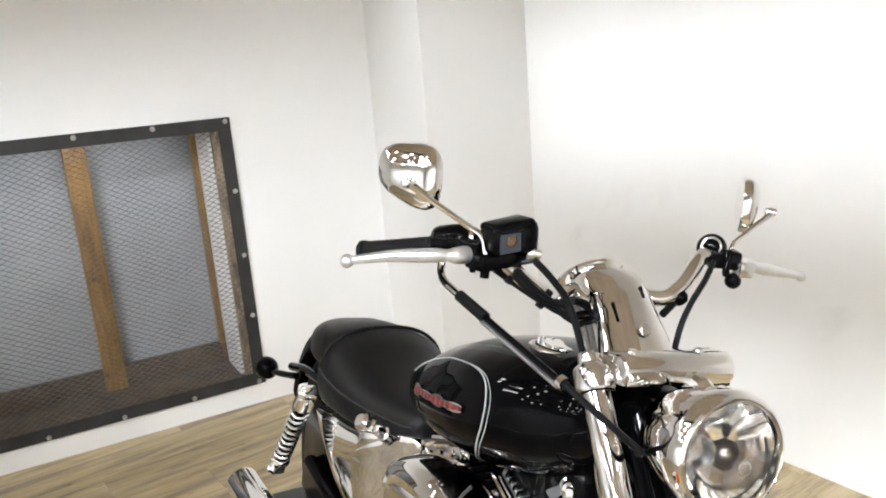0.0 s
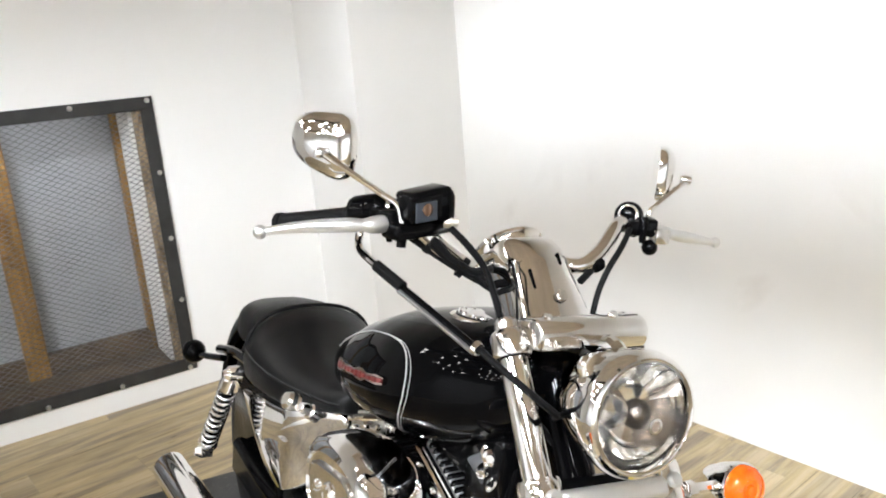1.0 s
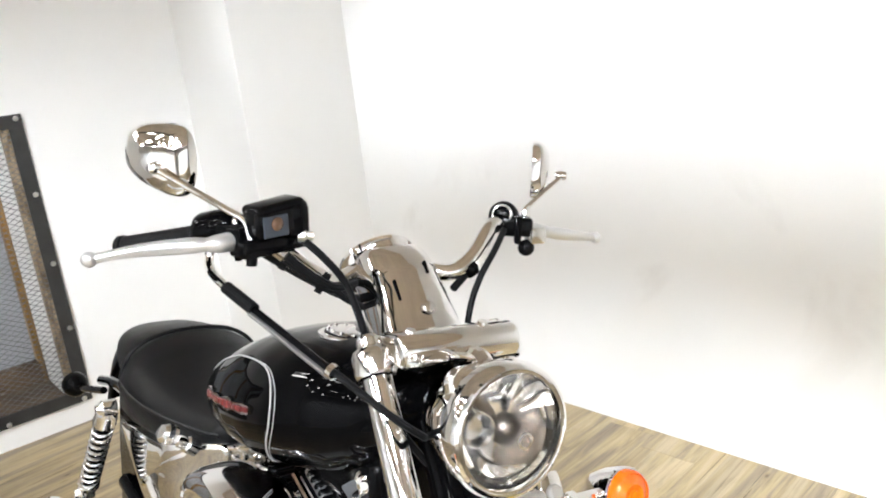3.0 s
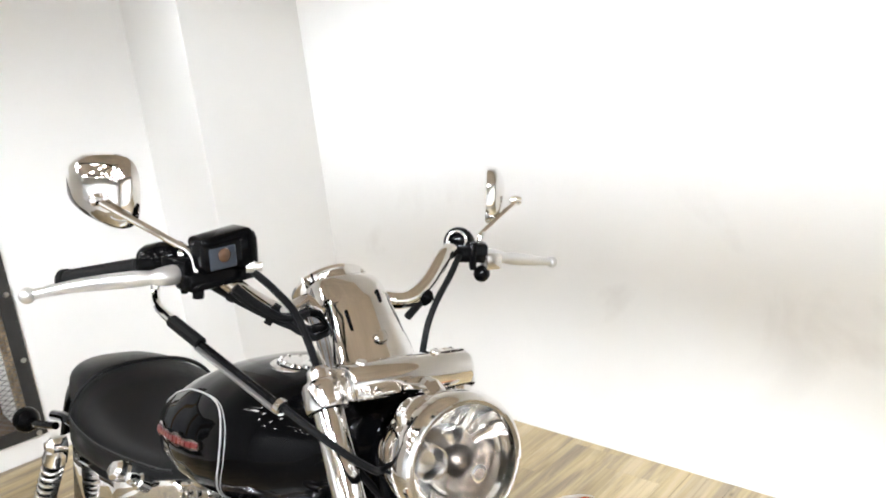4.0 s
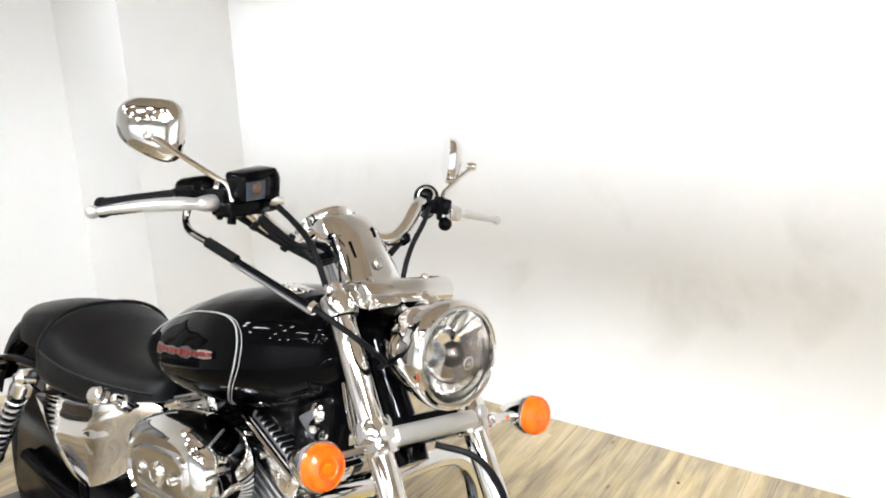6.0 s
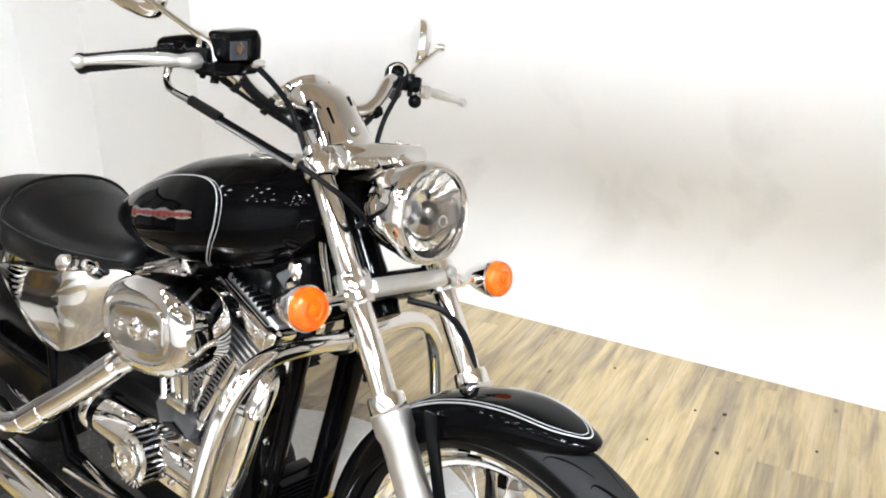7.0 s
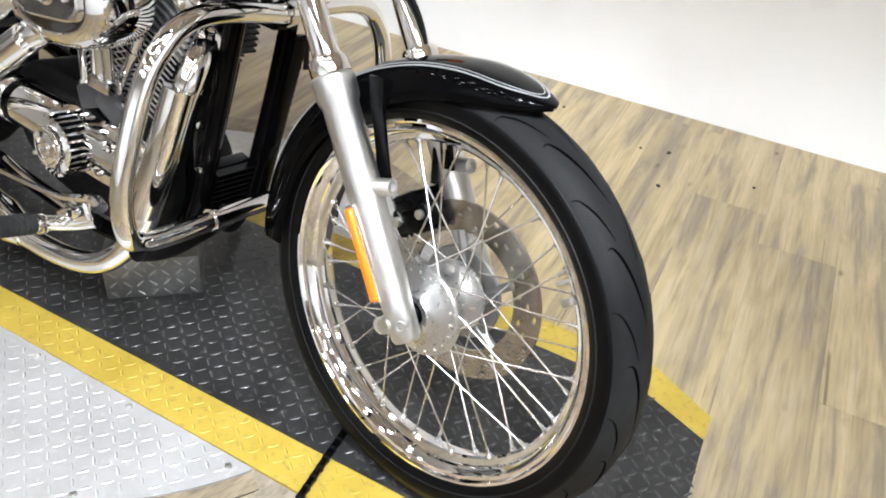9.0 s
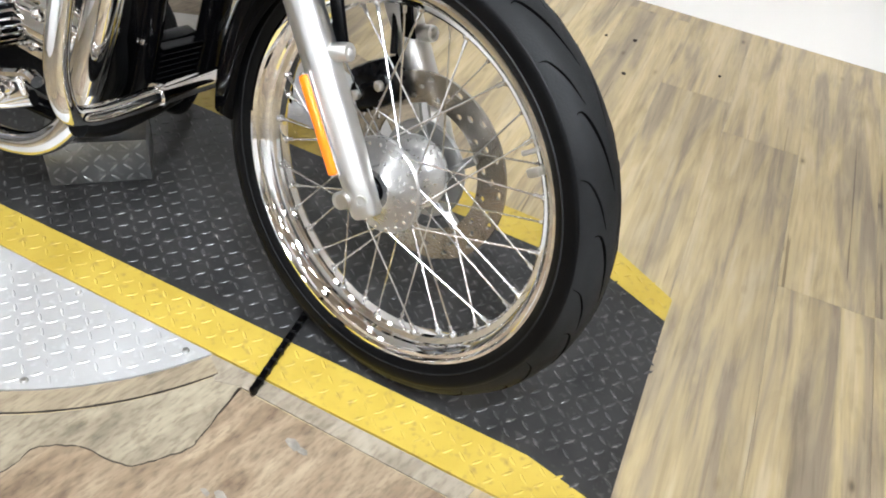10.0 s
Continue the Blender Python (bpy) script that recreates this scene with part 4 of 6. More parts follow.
# fork
for sg, nm in ((-1, "fork_leg"), (1, "fork_leg")):
    y = sg * 0.0935
    leg = fp(nm, lathe([(0, -0.03), (0.018, -0.03), (0.0215, -0.024), (0.0225, 0.02), (0.0245, 0.06), (0.0255, 0.2), (0.026, 0.31), (0.0305, 0.322), (0.031, 0.35), (0.028, 0.353), (0, 0.353)],
                       fork_at(0, y), UP, 32), FORK_ALU, "satin aluminium fork slider")
    fp("dust_cap", lathe([(0.0198, 0.352), (0.0285, 0.352), (0.0295, 0.356), (0.0295, 0.372), (0.027, 0.378), (0.0198, 0.379)], fork_at(0, y), UP, 12), CHROME, "chrome dust cap", leg)
    fp("fork_tube", lathe([(0.0193, 0.36), (0.0195, 0.362), (0.0195, 0.752), (0, 0.752)], fork_at(0, y), UP, 32), CHROME, "chrome fork tube", leg)
    fp("fork_cap", lathe([(0.026, 0.728), (0.0275, 0.732), (0.0275, 0.756), (0.024, 0.763), (0.0175, 0.767), (0.0165, 0.778), (0.012, 0.783), (0, 0.784)], fork_at(0, y), UP, 28), CHROME_SOFT, "chrome fork cap", leg)
    p = fork_at(0.105, y) + V(0.0, sg * 0.004, 0) + FW * -0.004
    mm = Matrix.Translation(p) @ Matrix((FW, V(0, 1, 0), UP)).transposed().to_4x4()
    fp("reflector", box((0.014, 0.012, 0.135), mm @ Matrix.Translation((-0.004, sg * 0.026, 0)), 0.004, 3), REFLEX, "amber fork reflector", leg)
    fp("reflector_base", box((0.018, 0.012, 0.142), mm @ Matrix.Translation((-0.004, sg * 0.02, 0)), 0.003), ALU_POL, "", leg)
    fp("clamp_lug", lathe([(0, -0.012), (0.011, -0.012), (0.0125, -0.009), (0.0125, 0.012), (0.009, 0.015), (0, 0.015)], fork_at(0.0, y) - FW * 0.026 + V(0, sg * 0.008, 0), (0.0, sg, 0.0), 14), ALU, "", leg)
    fp("pinch_bolt", lathe([(0, 0.0), (0.009, 0.0), (0.009, 0.008), (0.005, 0.008), (0.0045, 0.004), (0, 0.004)], fork_at(-0.005, y, 0.022) + V(0, sg * 0.012, 0), (0.5, sg, 0.2), 12), STEEL, "", leg)
    fp("mount_lug", lathe([(0, -0.02), (0.0125, -0.02), (0.0125, 0.024), (0.0115, 0.027), (0.006, 0.027), (0.0055, 0.02), (0, 0.02)], fork_at(0.19, y - sg * 0.004, 0.034), (0.9, -sg * 0.12, 0.35), 20), ALU, "", leg)

# lower clamp with indicator stalks
clamp = fp("lower_clamp", box((0.03, 0.165, 0.028), Matrix.Translation(fork_at(0.537, 0, 0.03)) @ Matrix.Rotation(-RAKE, 4, "Y"), 0.009, 4), CLAMP_ALU, "chrome lower fork clamp cover")
for sg in (-1, 1):
    fp("clamp_ring", lathe([(0.0196, -0.027), (0.027, -0.026), (0.029, -0.02), (0.029, 0.02), (0.027, 0.026), (0.0196, 0.027)], fork_at(0.543, sg * 0.0935), UP, 28), CHROME, "", clamp)
    fp("clamp_bolt", lathe([(0, 0.036), (0.008, 0.036), (0.0105, 0.033), (0.011, 0.02), (0, 0.02)], fork_at(0.543, sg * 0.0935), FW, 18), CLAMP_ALU, "", clamp)
    ind = fp("indicator", lathe([(0, -0.07), (0.008, -0.068), (0.016, -0.058), (0.026, -0.035), (0.0325, -0.012), (0.0345, 0.0), (0.0335, 0.003), (0, 0.003)], (-0.272, sg * 0.207, 0.445), (0.98, sg * 0.0, 0.2), 32), CHROME, "chrome bullet indicator with amber lens")
    fp("lens", lathe([(0.031, 0.0), (0.0318, 0.006), (0.031, 0.011), (0.0285, 0.0145), (0.027, 0.0125), (0.025, 0.015), (0.015, 0.0185), (0.013, 0.0165), (0.008, 0.0165), (0.0065, 0.0195), (0, 0.0198)], (-0.272, sg * 0.207, 0.445), (0.98, 0, 0.2), 32), AMBER, "amber lens", ind)
    fp("stalk", tube([(-0.283, sg * 0.118, 0.447), (-0.288, sg * 0.185, 0.443)], 0.0075, 10), CHROME, "", ind)
    fp("stalk_nut", lathe([(0.0, 0), (0.012, 0.0), (0.012, 0.012), (0, 0.012)], (-0.283, sg * 0.119, 0.447), (0, sg, 0), 6), CHROME, "", ind)
fp("lower_yoke", box((0.05, 0.2, 0.045), Matrix.Translation(fork_at(0.545, 0, -0.012)) @ Matrix.Rotation(-RAKE, 4, "Y"), 0.01), SATIN, "black lower yoke")
fp("steering_head", lathe([(0, 0.5), (0.028, 0.5), (0.03, 0.52), (0.027, 0.6), (0.03, 0.72), (0, 0.73)], fork_at(0, 0, -0.045), UP, 24), BLACK, "black steering head")

# headlamp
REFLECTOR = simple("lamp_reflector", (0.93, 0.92, 0.9), 0.1, 1.0, 0.02, 20)
BULB_SHIELD = simple("bronze_shield", (0.3, 0.26, 0.23), 0.26, 1.0, 0.15, 30)
HL, HD = V(-0.258, -0.002, 0.5765), V(0.985, 0, 0.1)
lamp = fp("headlamp", lathe([(0, -0.135), (0.022, -0.134), (0.036, -0.125), (0.054, -0.1), (0.067, -0.07), (0.0745, -0.035), (0.0765, -0.018), (0.0795, -0.016), (0.081, -0.004), (0.0795, 0.006), (0.077, 0.0115), (0.0735, 0.013), (0.072, 0.0105), (0.0705, 0.0125),
                            (0.068, 0.0125), (0.067, 0.007), (0.067, 0.0)], HL, HD, 64), CHROME, "round chrome headlamp with clear lens", sharp=28)
fp("reflector_bowl", lathe([(0.0668, 0.0), (0.064, -0.015), (0.058, -0.032), (0.045, -0.05), (0.02, -0.06), (0, -0.062)], HL, HD, 48), REFLECTOR, "faceted silver reflector", lamp)
rngh = random.Random(2)
bm = bmesh.new()
m_ = Matrix.Translation(HL) @ frame_along(HD)
for r0, r1, h0, h1, ns, ph in ((0.03, 0.0655, -0.053, -0.006, 22, 0.0),):
    for i in range(ns):
        a0, a1 = ph + 2 * math.pi * i / ns, ph + 2 * math.pi * (i + 0.97) / ns
        if math.sin(a0) < 0.25:
            continue
        tw = rngh.uniform(-0.0009, 0.0009)
        grid = []
        for p in range(4):
            row_ = []
            for q in range(4):
                r, a, hgt = r0 + (r1 - r0) * p / 3, a0 + (a1 - a0) * q / 3, h0 + (h1 - h0) * (p / 3) ** 1.4
                bulge = 0.002 * math.sin(math.pi * p / 3) * math.sin(math.pi * q / 3)
                row_.append(bm.verts.new(m_ @ V(r * math.cos(a), r * math.sin(a), hgt + 0.003 + bulge + tw * (q / 3 - 0.5))))
            grid.append(row_)
        for p in range(3):
            for q in range(3):
                bm.faces.new((grid[p][q], grid[p + 1][q], grid[p + 1][q + 1], grid[p][q + 1]))
fp("reflector_facets", bm, REFLECTOR, "", lamp)
for yy in (-0.034,):
    fp("reflector_cup", lathe([(0.0, -0.03), (0.011, -0.029), (0.016, -0.024), (0.0175, -0.014), (0.019, -0.014), (0.019, -0.04), (0, -0.04)], HL + V(0, yy, 0.004), HD, 24), CHROME_SOFT, "", lamp)
fp("lens_mark", lathe([(0.0075, 0.0178), (0.0075, 0.0192), (0.01, 0.0188), (0.0105, 0.017), (0.0075, 0.0165)], HL + V(-0.0005, 0.013, -0.011), HD, 24), CHROME_SOFT, "", lamp)
fp("bulb_shield", lathe([(0, -0.002), (0.009, -0.004), (0.015, -0.009), (0.0175, -0.016), (0.017, -0.028), (0.012, -0.034), (0.009, -0.05), (0, -0.052)], HL, HD, 24), BULB_SHIELD, "bronze bulb shield", lamp)
lens = fp("lens", lathe([(0.0675, 0.006), (0.058, 0.0115), (0.04, 0.0165), (0.02, 0.019), (0, 0.0197), (0, 0.0172), (0.02, 0.0165), (0.04, 0.014), (0.058, 0.009), (0.0675, 0.0035)], HL, HD, 48), GLASS, "clear domed lens", lamp, 60)
lens.visible_shadow = False
fp("bucket_bracket", tube([HL + V(-0.05, 0, 0.06), HL + V(-0.07, 0, 0.066), HL + V(-0.11, 0, 0.055)], 0.012, 10), CHROME, "", lamp)

# chrome eyebrow over the headlamp, riser cover, speedometer
prof = [(-0.43, 0.622), (-0.385, 0.619), (-0.372, 0.622), (-0.366, 0.633), (-0.368, 0.648), (-0.376, 0.658), (-0.39, 0.662), (-0.43, 0.652)]
eyebrow = fp("headlamp_eyebrow", prism(prof, -0.082, 0.092, 0.006, 3), CHROME, "chrome eyebrow across the top yoke")
for y in (-0.06, 0.045):
    fp("screw", lathe([(0, 0.006), (0.006, 0.005), (0.008, 0.0), (0, -0.002)], (-0.392, y, 0.66), (0.2, 0, 1), 12), CHROME, "", eyebrow)
sec = []
for s, w, f0, f1 in ((-0.045, 0.06, 0.006, -0.08), (-0.012, 0.058, 0.006, -0.085), (0.02, 0.056, 0.006, -0.09), (0.055, 0.053, 0.004, -0.1), (0.078, 0.0515, 0.003, -0.104), (0.084, 0.0525, 0.003, -0.104), (0.09, 0.0515, 0.001, -0.104), (0.108, 0.05, -0.004, -0.106), (0.122, 0.047, -0.012, -0.1), (0.131, 0.041, -0.024, -0.1), (0.136, 0.032, -0.04, -0.095)):
    c = V(-0.452, 0, 0.652) + V(-0.66, 0, 0.75) * s
    mid, half = (f0 + f1) / 2, (f0 - f1) / 2
    sec.append([c + V(0.86, 0, 0.5) * (mid + half * p) + V(0, q, 0) for p, q in superellipse(1.0, w * 1.04, 3.0, 48)])
riser = fp("riser_cover", loft(sec), CHROME, "chrome handlebar riser cover", sharp=40)
for y, up_, deep, size in ((-0.032, 0.05, -0.0005, 0.032), (0.022, 0.082, 0.0005, 0.02)):
    c = V(-0.452, y, 0.652) + V(-0.66, 0, 0.75) * up_ + V(0.86, 0, 0.5) * deep
    fp("slot", box((0.007, 0.0045, size), Matrix.Translation(c) @ Matrix.Rotation(radians(-41), 4, "Y"), 0.0015), SATIN, "dark slot", riser)
fp("emblem_dot", lathe([(0, 0.003), (0.007, 0.0025), (0.0095, 0.0), (0, -0.001)], V(-0.452, 0.002, 0.652) + V(-0.66, 0, 0.75) * 0.02 + V(0.86, 0, 0.5) * 0.0105, (0.86, 0, 0.5), 16), CHROME_SOFT, "", riser)
sp_c, sp_d = V(-0.61, 0, 0.702), V(-0.75, 0, 0.66)
speedo = fp("speedometer", lathe([(0, -0.05), (0.04, -0.048), (0.05, -0.03), (0.054, -0.006), (0.0585, 0.0), (0.0585, 0.005), (0.054, 0.008), (0.051, 0.005), (0.05, 0.0), (0, -0.001)], sp_c, sp_d, 48), CHROME, "round chrome speedometer")
fp("dial", lathe([(0, 0.0015), (0.045, 0.0015), (0.045, 0.0), (0, 0.0)], sp_c, sp_d, 40), SATIN, "black dial", speedo)

# handlebar and controls
HB = [(-0.585, 0, 0.706), (-0.578, 0.05, 0.697), (-0.556, 0.095, 0.692), (-0.56, 0.135, 0.712), (-0.585, 0.18, 0.748), (-0.615, 0.225, 0.758), (-0.665, 0.272, 0.742), (-0.735, 0.335, 0.72)]
full = [(x, -y, z) for x, y, z in HB[:0:-1]] + HB
hb = fp("handlebar", tube(full, 0.0128, 16, 8), CHROME, "chrome pull-back handlebar")
for sg in (-1, 1):
    Y = lambda p: V(p[0], sg * p[1], p[2])
    g0, g1 = Y((-0.645, 0.255, 0.748)), Y((-0.742, 0.341, 0.718))
    gd = (g1 - g0).normalized()
    gl = (g1 - g0).length
    prof = [(0, 0), (0.015, 0), (0.016, 0.004)] + [(0.0142 + (0.0008 if k % 2 else 0), 0.008 + k * (gl - 0.02) / 22) for k in range(23)] + [(0.0165, gl - 0.01), (0.0165, gl - 0.003), (0.014, gl), (0, gl)]
    grip = fp("hand_grip", lathe(prof, g0, gd, 24), RUBBER, "ribbed black rubber grip", hb)
    sw = Y((-0.622, 0.232, 0.761))
    fp("switch_housing", lathe([(0, -0.034), (0.01, -0.033), (0.018, -0.0295), (0.0225, -0.023), (0.0245, -0.014), (0.0248, -0.001), (0.0238, 0.0), (0.0248, 0.001), (0.0245, 0.022), (0.022, 0.029), (0.017, 0.031), (0, 0.031)], sw, gd, 28), BLACK, "black switch housing", hb)
    fp("housing_collar", lathe([(0.0132, -0.0385), (0.0155, -0.038), (0.017, -0.0355), (0.017, -0.032), (0.0132, -0.03)], sw, gd, 28), CHROME_SOFT, "chrome collar", hb)
    # lever
    far = 0.024 if sg > 0 else 0.0
    piv, ball = Y((-0.572 - far * 0.5, 0.226 + far, 0.752 - far * 0.3)), Y((-0.604, 0.396 + far * 0.8, 0.731 if sg < 0 else 0.7205))
    mids = [piv, Y((-0.566 - far * 0.5, 0.25 + far, 0.75 - far * 0.3)), Y((-0.572 - far * 0.4, 0.29 + far, 0.748 - far * 0.3)), Y((-0.592, 0.345 + far, 0.741 if sg < 0 else 0.735)), ball]
    if sg > 0:
        mids = [piv.lerp(ball, k) + V(0.004 * math.sin(math.pi * k), 0, 0) for k in (0, 0.2, 0.45, 0.72, 1)]
    ln = spline(mids, 8)
    rad = list(np.interp(np.linspace(0, 1, len(ln)), [0, 0.16, 0.27, 0.34, 0.44, 0.6, 0.92, 1], [0.0125, 0.0128, 0.0118, 0.0085, 0.0104, 0.0098, 0.0062, 0.006]))
    lv = fp("lever", add_tube(bmesh.new(), ln, rad, 12), LEVER, "bright aluminium hand lever", hb)
    bmx = bmesh.new()
    bmesh.ops.create_uvsphere(bmx, u_segments=16, v_segments=10, radius=0.0098, matrix=Matrix.Translation(ball))
    fp("ball_end", bmx, LEVER, "", lv)
    mm = Matrix.Translation(Y((-0.585 - far * 0.5, 0.213 + far, 0.757 - far * 0.3))) @ Matrix.Rotation(sg * radians(-28), 4, "Z")
    fp("lever_perch", box((0.045, 0.052, 0.03), mm, 0.005), SATIN, "black lever perch", hb)
    fp("pivot_pin", lathe([(0, -0.026), (0.004, -0.026), (0.006, -0.02), (0.006, 0.018), (0, 0.019)], Y((-0.568, 0.222, 0.752)), (0, 0, 1), 10), SATIN, "", hb)
    # mirror
    kn = Y((-0.62, 0.345, 0.828)) if sg > 0 else V(-0.618, -0.315, 0.842)
    foot = [(-0.606, 0.262, 0.742), (-0.61, 0.263, 0.757), (-0.611, 0.266, 0.772), (-0.614, 0.278, 0.782)] if sg > 0 else [(-0.556, 0.208, 0.728), (-0.556, 0.21, 0.755), (-0.562, 0.216, 0.779), (-0.577, 0.236, 0.793)]
    stem = fp("mirror", tube([Y(q) for q in foot] + [kn], 0.0046, 10), CHROME, "chrome teardrop mirror on a thin stem")
    fp("stem_nut", lathe([(0, -0.007), (0.0075, -0.007), (0.0075, 0.005), (0.006, 0.008), (0, 0.008)], Y(foot[0]), (0, 0, 1), 6), SATIN, "", stem)
    ox, on = V(-0.83, sg * 0.56, 0.05).normalized(), V(0.56, sg * 0.83, 0).normalized()
    oz = V(0.0, 0, 1)
    cen = Y((-0.664, 0.319, 0.838)) if sg > 0 else V(-0.654, -0.3, 0.853)
    rings = []
    outl = []
    for i in range(40):
        t = 2 * math.pi * i / 40
        u = 0.056 * math.copysign(abs(math.cos(t)) ** 0.68, math.cos(t))
        w = 0.0445 * math.copysign(abs(math.sin(t)) ** 0.7, math.sin(t))
        w *= 1.0 - 0.12 * (u / 0.0585) if w > 0 else 1.0 - 0.3 * (u / 0.0585)
        outl.append((u, w))
    for k, dpt in ((1.0, -0.006), (1.0, 0.002), (0.95, 0.009), (0.82, 0.016), (0.6, 0.0215), (0.3, 0.0245), (0.04, 0.0253)):
        rings.append([cen + ox * u * k + oz * w * k + on * dpt for u, w in outl])
    fp("shell", loft(rings), CHROME, "chrome mirror shell", stem)
    fp("glass", loft([[cen + ox * u * 0.94 + oz * w * 0.94 + on * d_ for u, w in outl] for d_ in (-0.0075, -0.005)]), MIRROR, "mirror glass", stem)
    fp("ball_joint", lathe([(0, -0.009), (0.006, -0.008), (0.0085, 0), (0.007, 0.01), (0, 0.014)], kn - on * 0.004, on, 16), CHROME, "", stem)

CLUTCH_BALL = V(-0.576, 0.246, 0.717)
bmx = bmesh.new()
bmesh.ops.create_uvsphere(bmx, u_segments=20, v_segments=12, radius=0.0135, matrix=Matrix.Translation(CLUTCH_BALL))
fp("switch_ball", bmx, SATIN, "round black switch under the clutch perch", hb)
fp("perch_clamp", box((0.022, 0.03, 0.026), Matrix.Translation(CLUTCH_BALL + V(0.004, 0.014, 0.02)), 0.004), ALU_POL, "grey clutch perch clamp", hb)
# brake master cylinder
MC = Matrix.Translation((-0.558, -0.18, 0.779)) @ Matrix.Rotation(radians(16), 4, "Z") @ Matrix.Rotation(radians(6), 4, "X")
mc = fp("brake_reservoir", box((0.042, 0.07, 0.042), MC, 0.01, 4), SATIN, "black brake fluid reservoir with sight glass")
fp("reservoir_nose", lathe([(0, -0.026), (0.014, -0.025), (0.0185, -0.02), (0.0195, 0.0), (0.0195, 0.012), (0.017, 0.02), (0.01, 0.0255), (0, 0.027)], MC @ V(0.006, 0.03, 0), MC.to_3x3() @ V(0, 0, 1), 24), BLACK, "", mc)
fp("reservoir_lid", box((0.044, 0.074, 0.014), MC @ Matrix.Translation((0, 0.003, 0.019)) @ Matrix.Rotation(radians(4), 4, "X"), 0.0075, 4), BLACK, "", mc)
# Thin plate whose blue-grey colour stands for a reflection on the black reservoir.
fp("reservoir_face", box((0.003, 0.038, 0.028), MC @ Matrix.Translation((0.0205, -0.009, -0.003)), 0.0012, 1), simple("blue_reflection_tint", (0.035, 0.042, 0.055), 0.3, 0.2, 0.15, 40), "reservoir face with a blue-grey reflection in its colour", mc)
fp("sight_glass", lathe([(0, 0.0255), (0.007, 0.025), (0.009, 0.0235), (0.009, 0.018), (0, 0.018)], MC @ V(0, -0.008, 0), MC.to_3x3() @ V(1, 0, 0), 20), simple("sight_glass_amber", (0.07, 0.035, 0.018), 0.15, 0, 0.2, 60, coat=0.6), "brown sight glass", mc)
fp("banjo_bolt", lathe([(0, 0.0), (0.008, 0.0), (0.008, 0.01), (0.006, 0.012), (0.006, 0.02), (0, 0.02)], (-0.55, -0.148, 0.759), (0.35, 1, 0), 10), STEEL, "", mc)
fp("reservoir_base", box((0.044, 0.1, 0.024), MC @ Matrix.Translation((-0.012, 0, -0.032)), 0.006), SATIN, "", mc)

# cables and hoses
def cable(name, pts, r, mat=RUBBER, label="black control cable", seg=8):
    return fp(name, tube(pts, r, seg, 8), mat, label)


tc_ = cable("throttle_cable", [(-0.385, -0.168, 0.631), (-0.345, -0.142, 0.608), (-0.318, -0.112, 0.583), (-0.325, -0.075, 0.555), (-0.37, -0.045, 0.53)], 0.0046)
fp("cable_tube", tube([(-0.645, -0.236, 0.742), (-0.646, -0.24, 0.715), (-0.625, -0.242, 0.7), (-0.572, -0.237, 0.691)], 0.006, 10), CHROME, "chrome cable elbow", tc_)
fp("cable_sleeve", tube([(-0.572, -0.237, 0.691), (-0.517, -0.217, 0.673)], 0.0085, 10), RUBBER, "", tc_)
fp("cable_rod", tube([(-0.52, -0.218, 0.674), (-0.38, -0.167, 0.629)], 0.0046, 10), SATIN, "", tc_)
fp("cable_rod", tube([(-0.52, -0.222, 0.668), (-0.38, -0.171, 0.623)], 0.0034, 8), simple("dark_cable_steel", (0.22, 0.22, 0.225), 0.3, 0.9), "", tc_)
fp("cable_ring", lathe([(0.0065, -0.004), (0.0095, -0.004), (0.0095, 0.004), (0.0065, 0.004)], (-0.379, -0.167, 0.629), (0.8, 0.3, -0.25), 14), CHROME, "", tc_)
cable("brake_hose", [(-0.545, -0.14, 0.752), (-0.53, -0.118, 0.73), (-0.515, -0.095, 0.7), (-0.498, -0.082, 0.66), (-0.47, -0.07, 0.6), (-0.43, -0.05, 0.52), (-0.38, -0.01, 0.46)], 0.0052, label="black brake hose")
cable("wiring_loom", [(-0.6, -0.2, 0.742), (-0.57, -0.145, 0.707), (-0.553, -0.105, 0.684), (-0.55, -0.085, 0.674), (-0.56, -0.055, 0.662), (-0.575, -0.03, 0.65)], 0.0065, label="black wiring loom taped to the bar")
cable("wiring_loom", [(-0.592, -0.185, 0.74), (-0.56, -0.13, 0.698), (-0.54, -0.1, 0.684), (-0.535, -0.082, 0.67), (-0.54, -0.055, 0.655)], 0.005, label="black wiring loom taped to the bar")
for p in ((-0.575, -0.155, 0.722), (-0.55, -0.112, 0.692)):
    fp("cable_tie", lathe([(0.011, -0.005), (0.016, -0.005), (0.016, 0.005), (0.011, 0.005)], p, (0.4, 0.8, -0.5), 12), RUBBER, "")
cable("clutch_cable", [(-0.575, 0.2, 0.748), (-0.545, 0.165, 0.725), (-0.528, 0.128, 0.685), (-0.515, 0.105, 0.64), (-0.5, 0.09, 0.56), (-0.46, 0.08, 0.45), (-0.45, 0.09, 0.2)], 0.005, label="black clutch cable")
cable("clutch_switch_wire", [(-0.585, 0.18, 0.742), (-0.553, 0.125, 0.695), (-0.54, 0.09, 0.67)], 0.006, label="black wiring loom")
for p in ((-0.55, 0.125, 0.695),):
    fp("cable_clip", lathe([(0, -0.008), (0.012, -0.008), (0.014, 0.0), (0.01, 0.01), (0, 0.01)], p, (0.2, 0.4, -0.6), 10), SATIN, "")
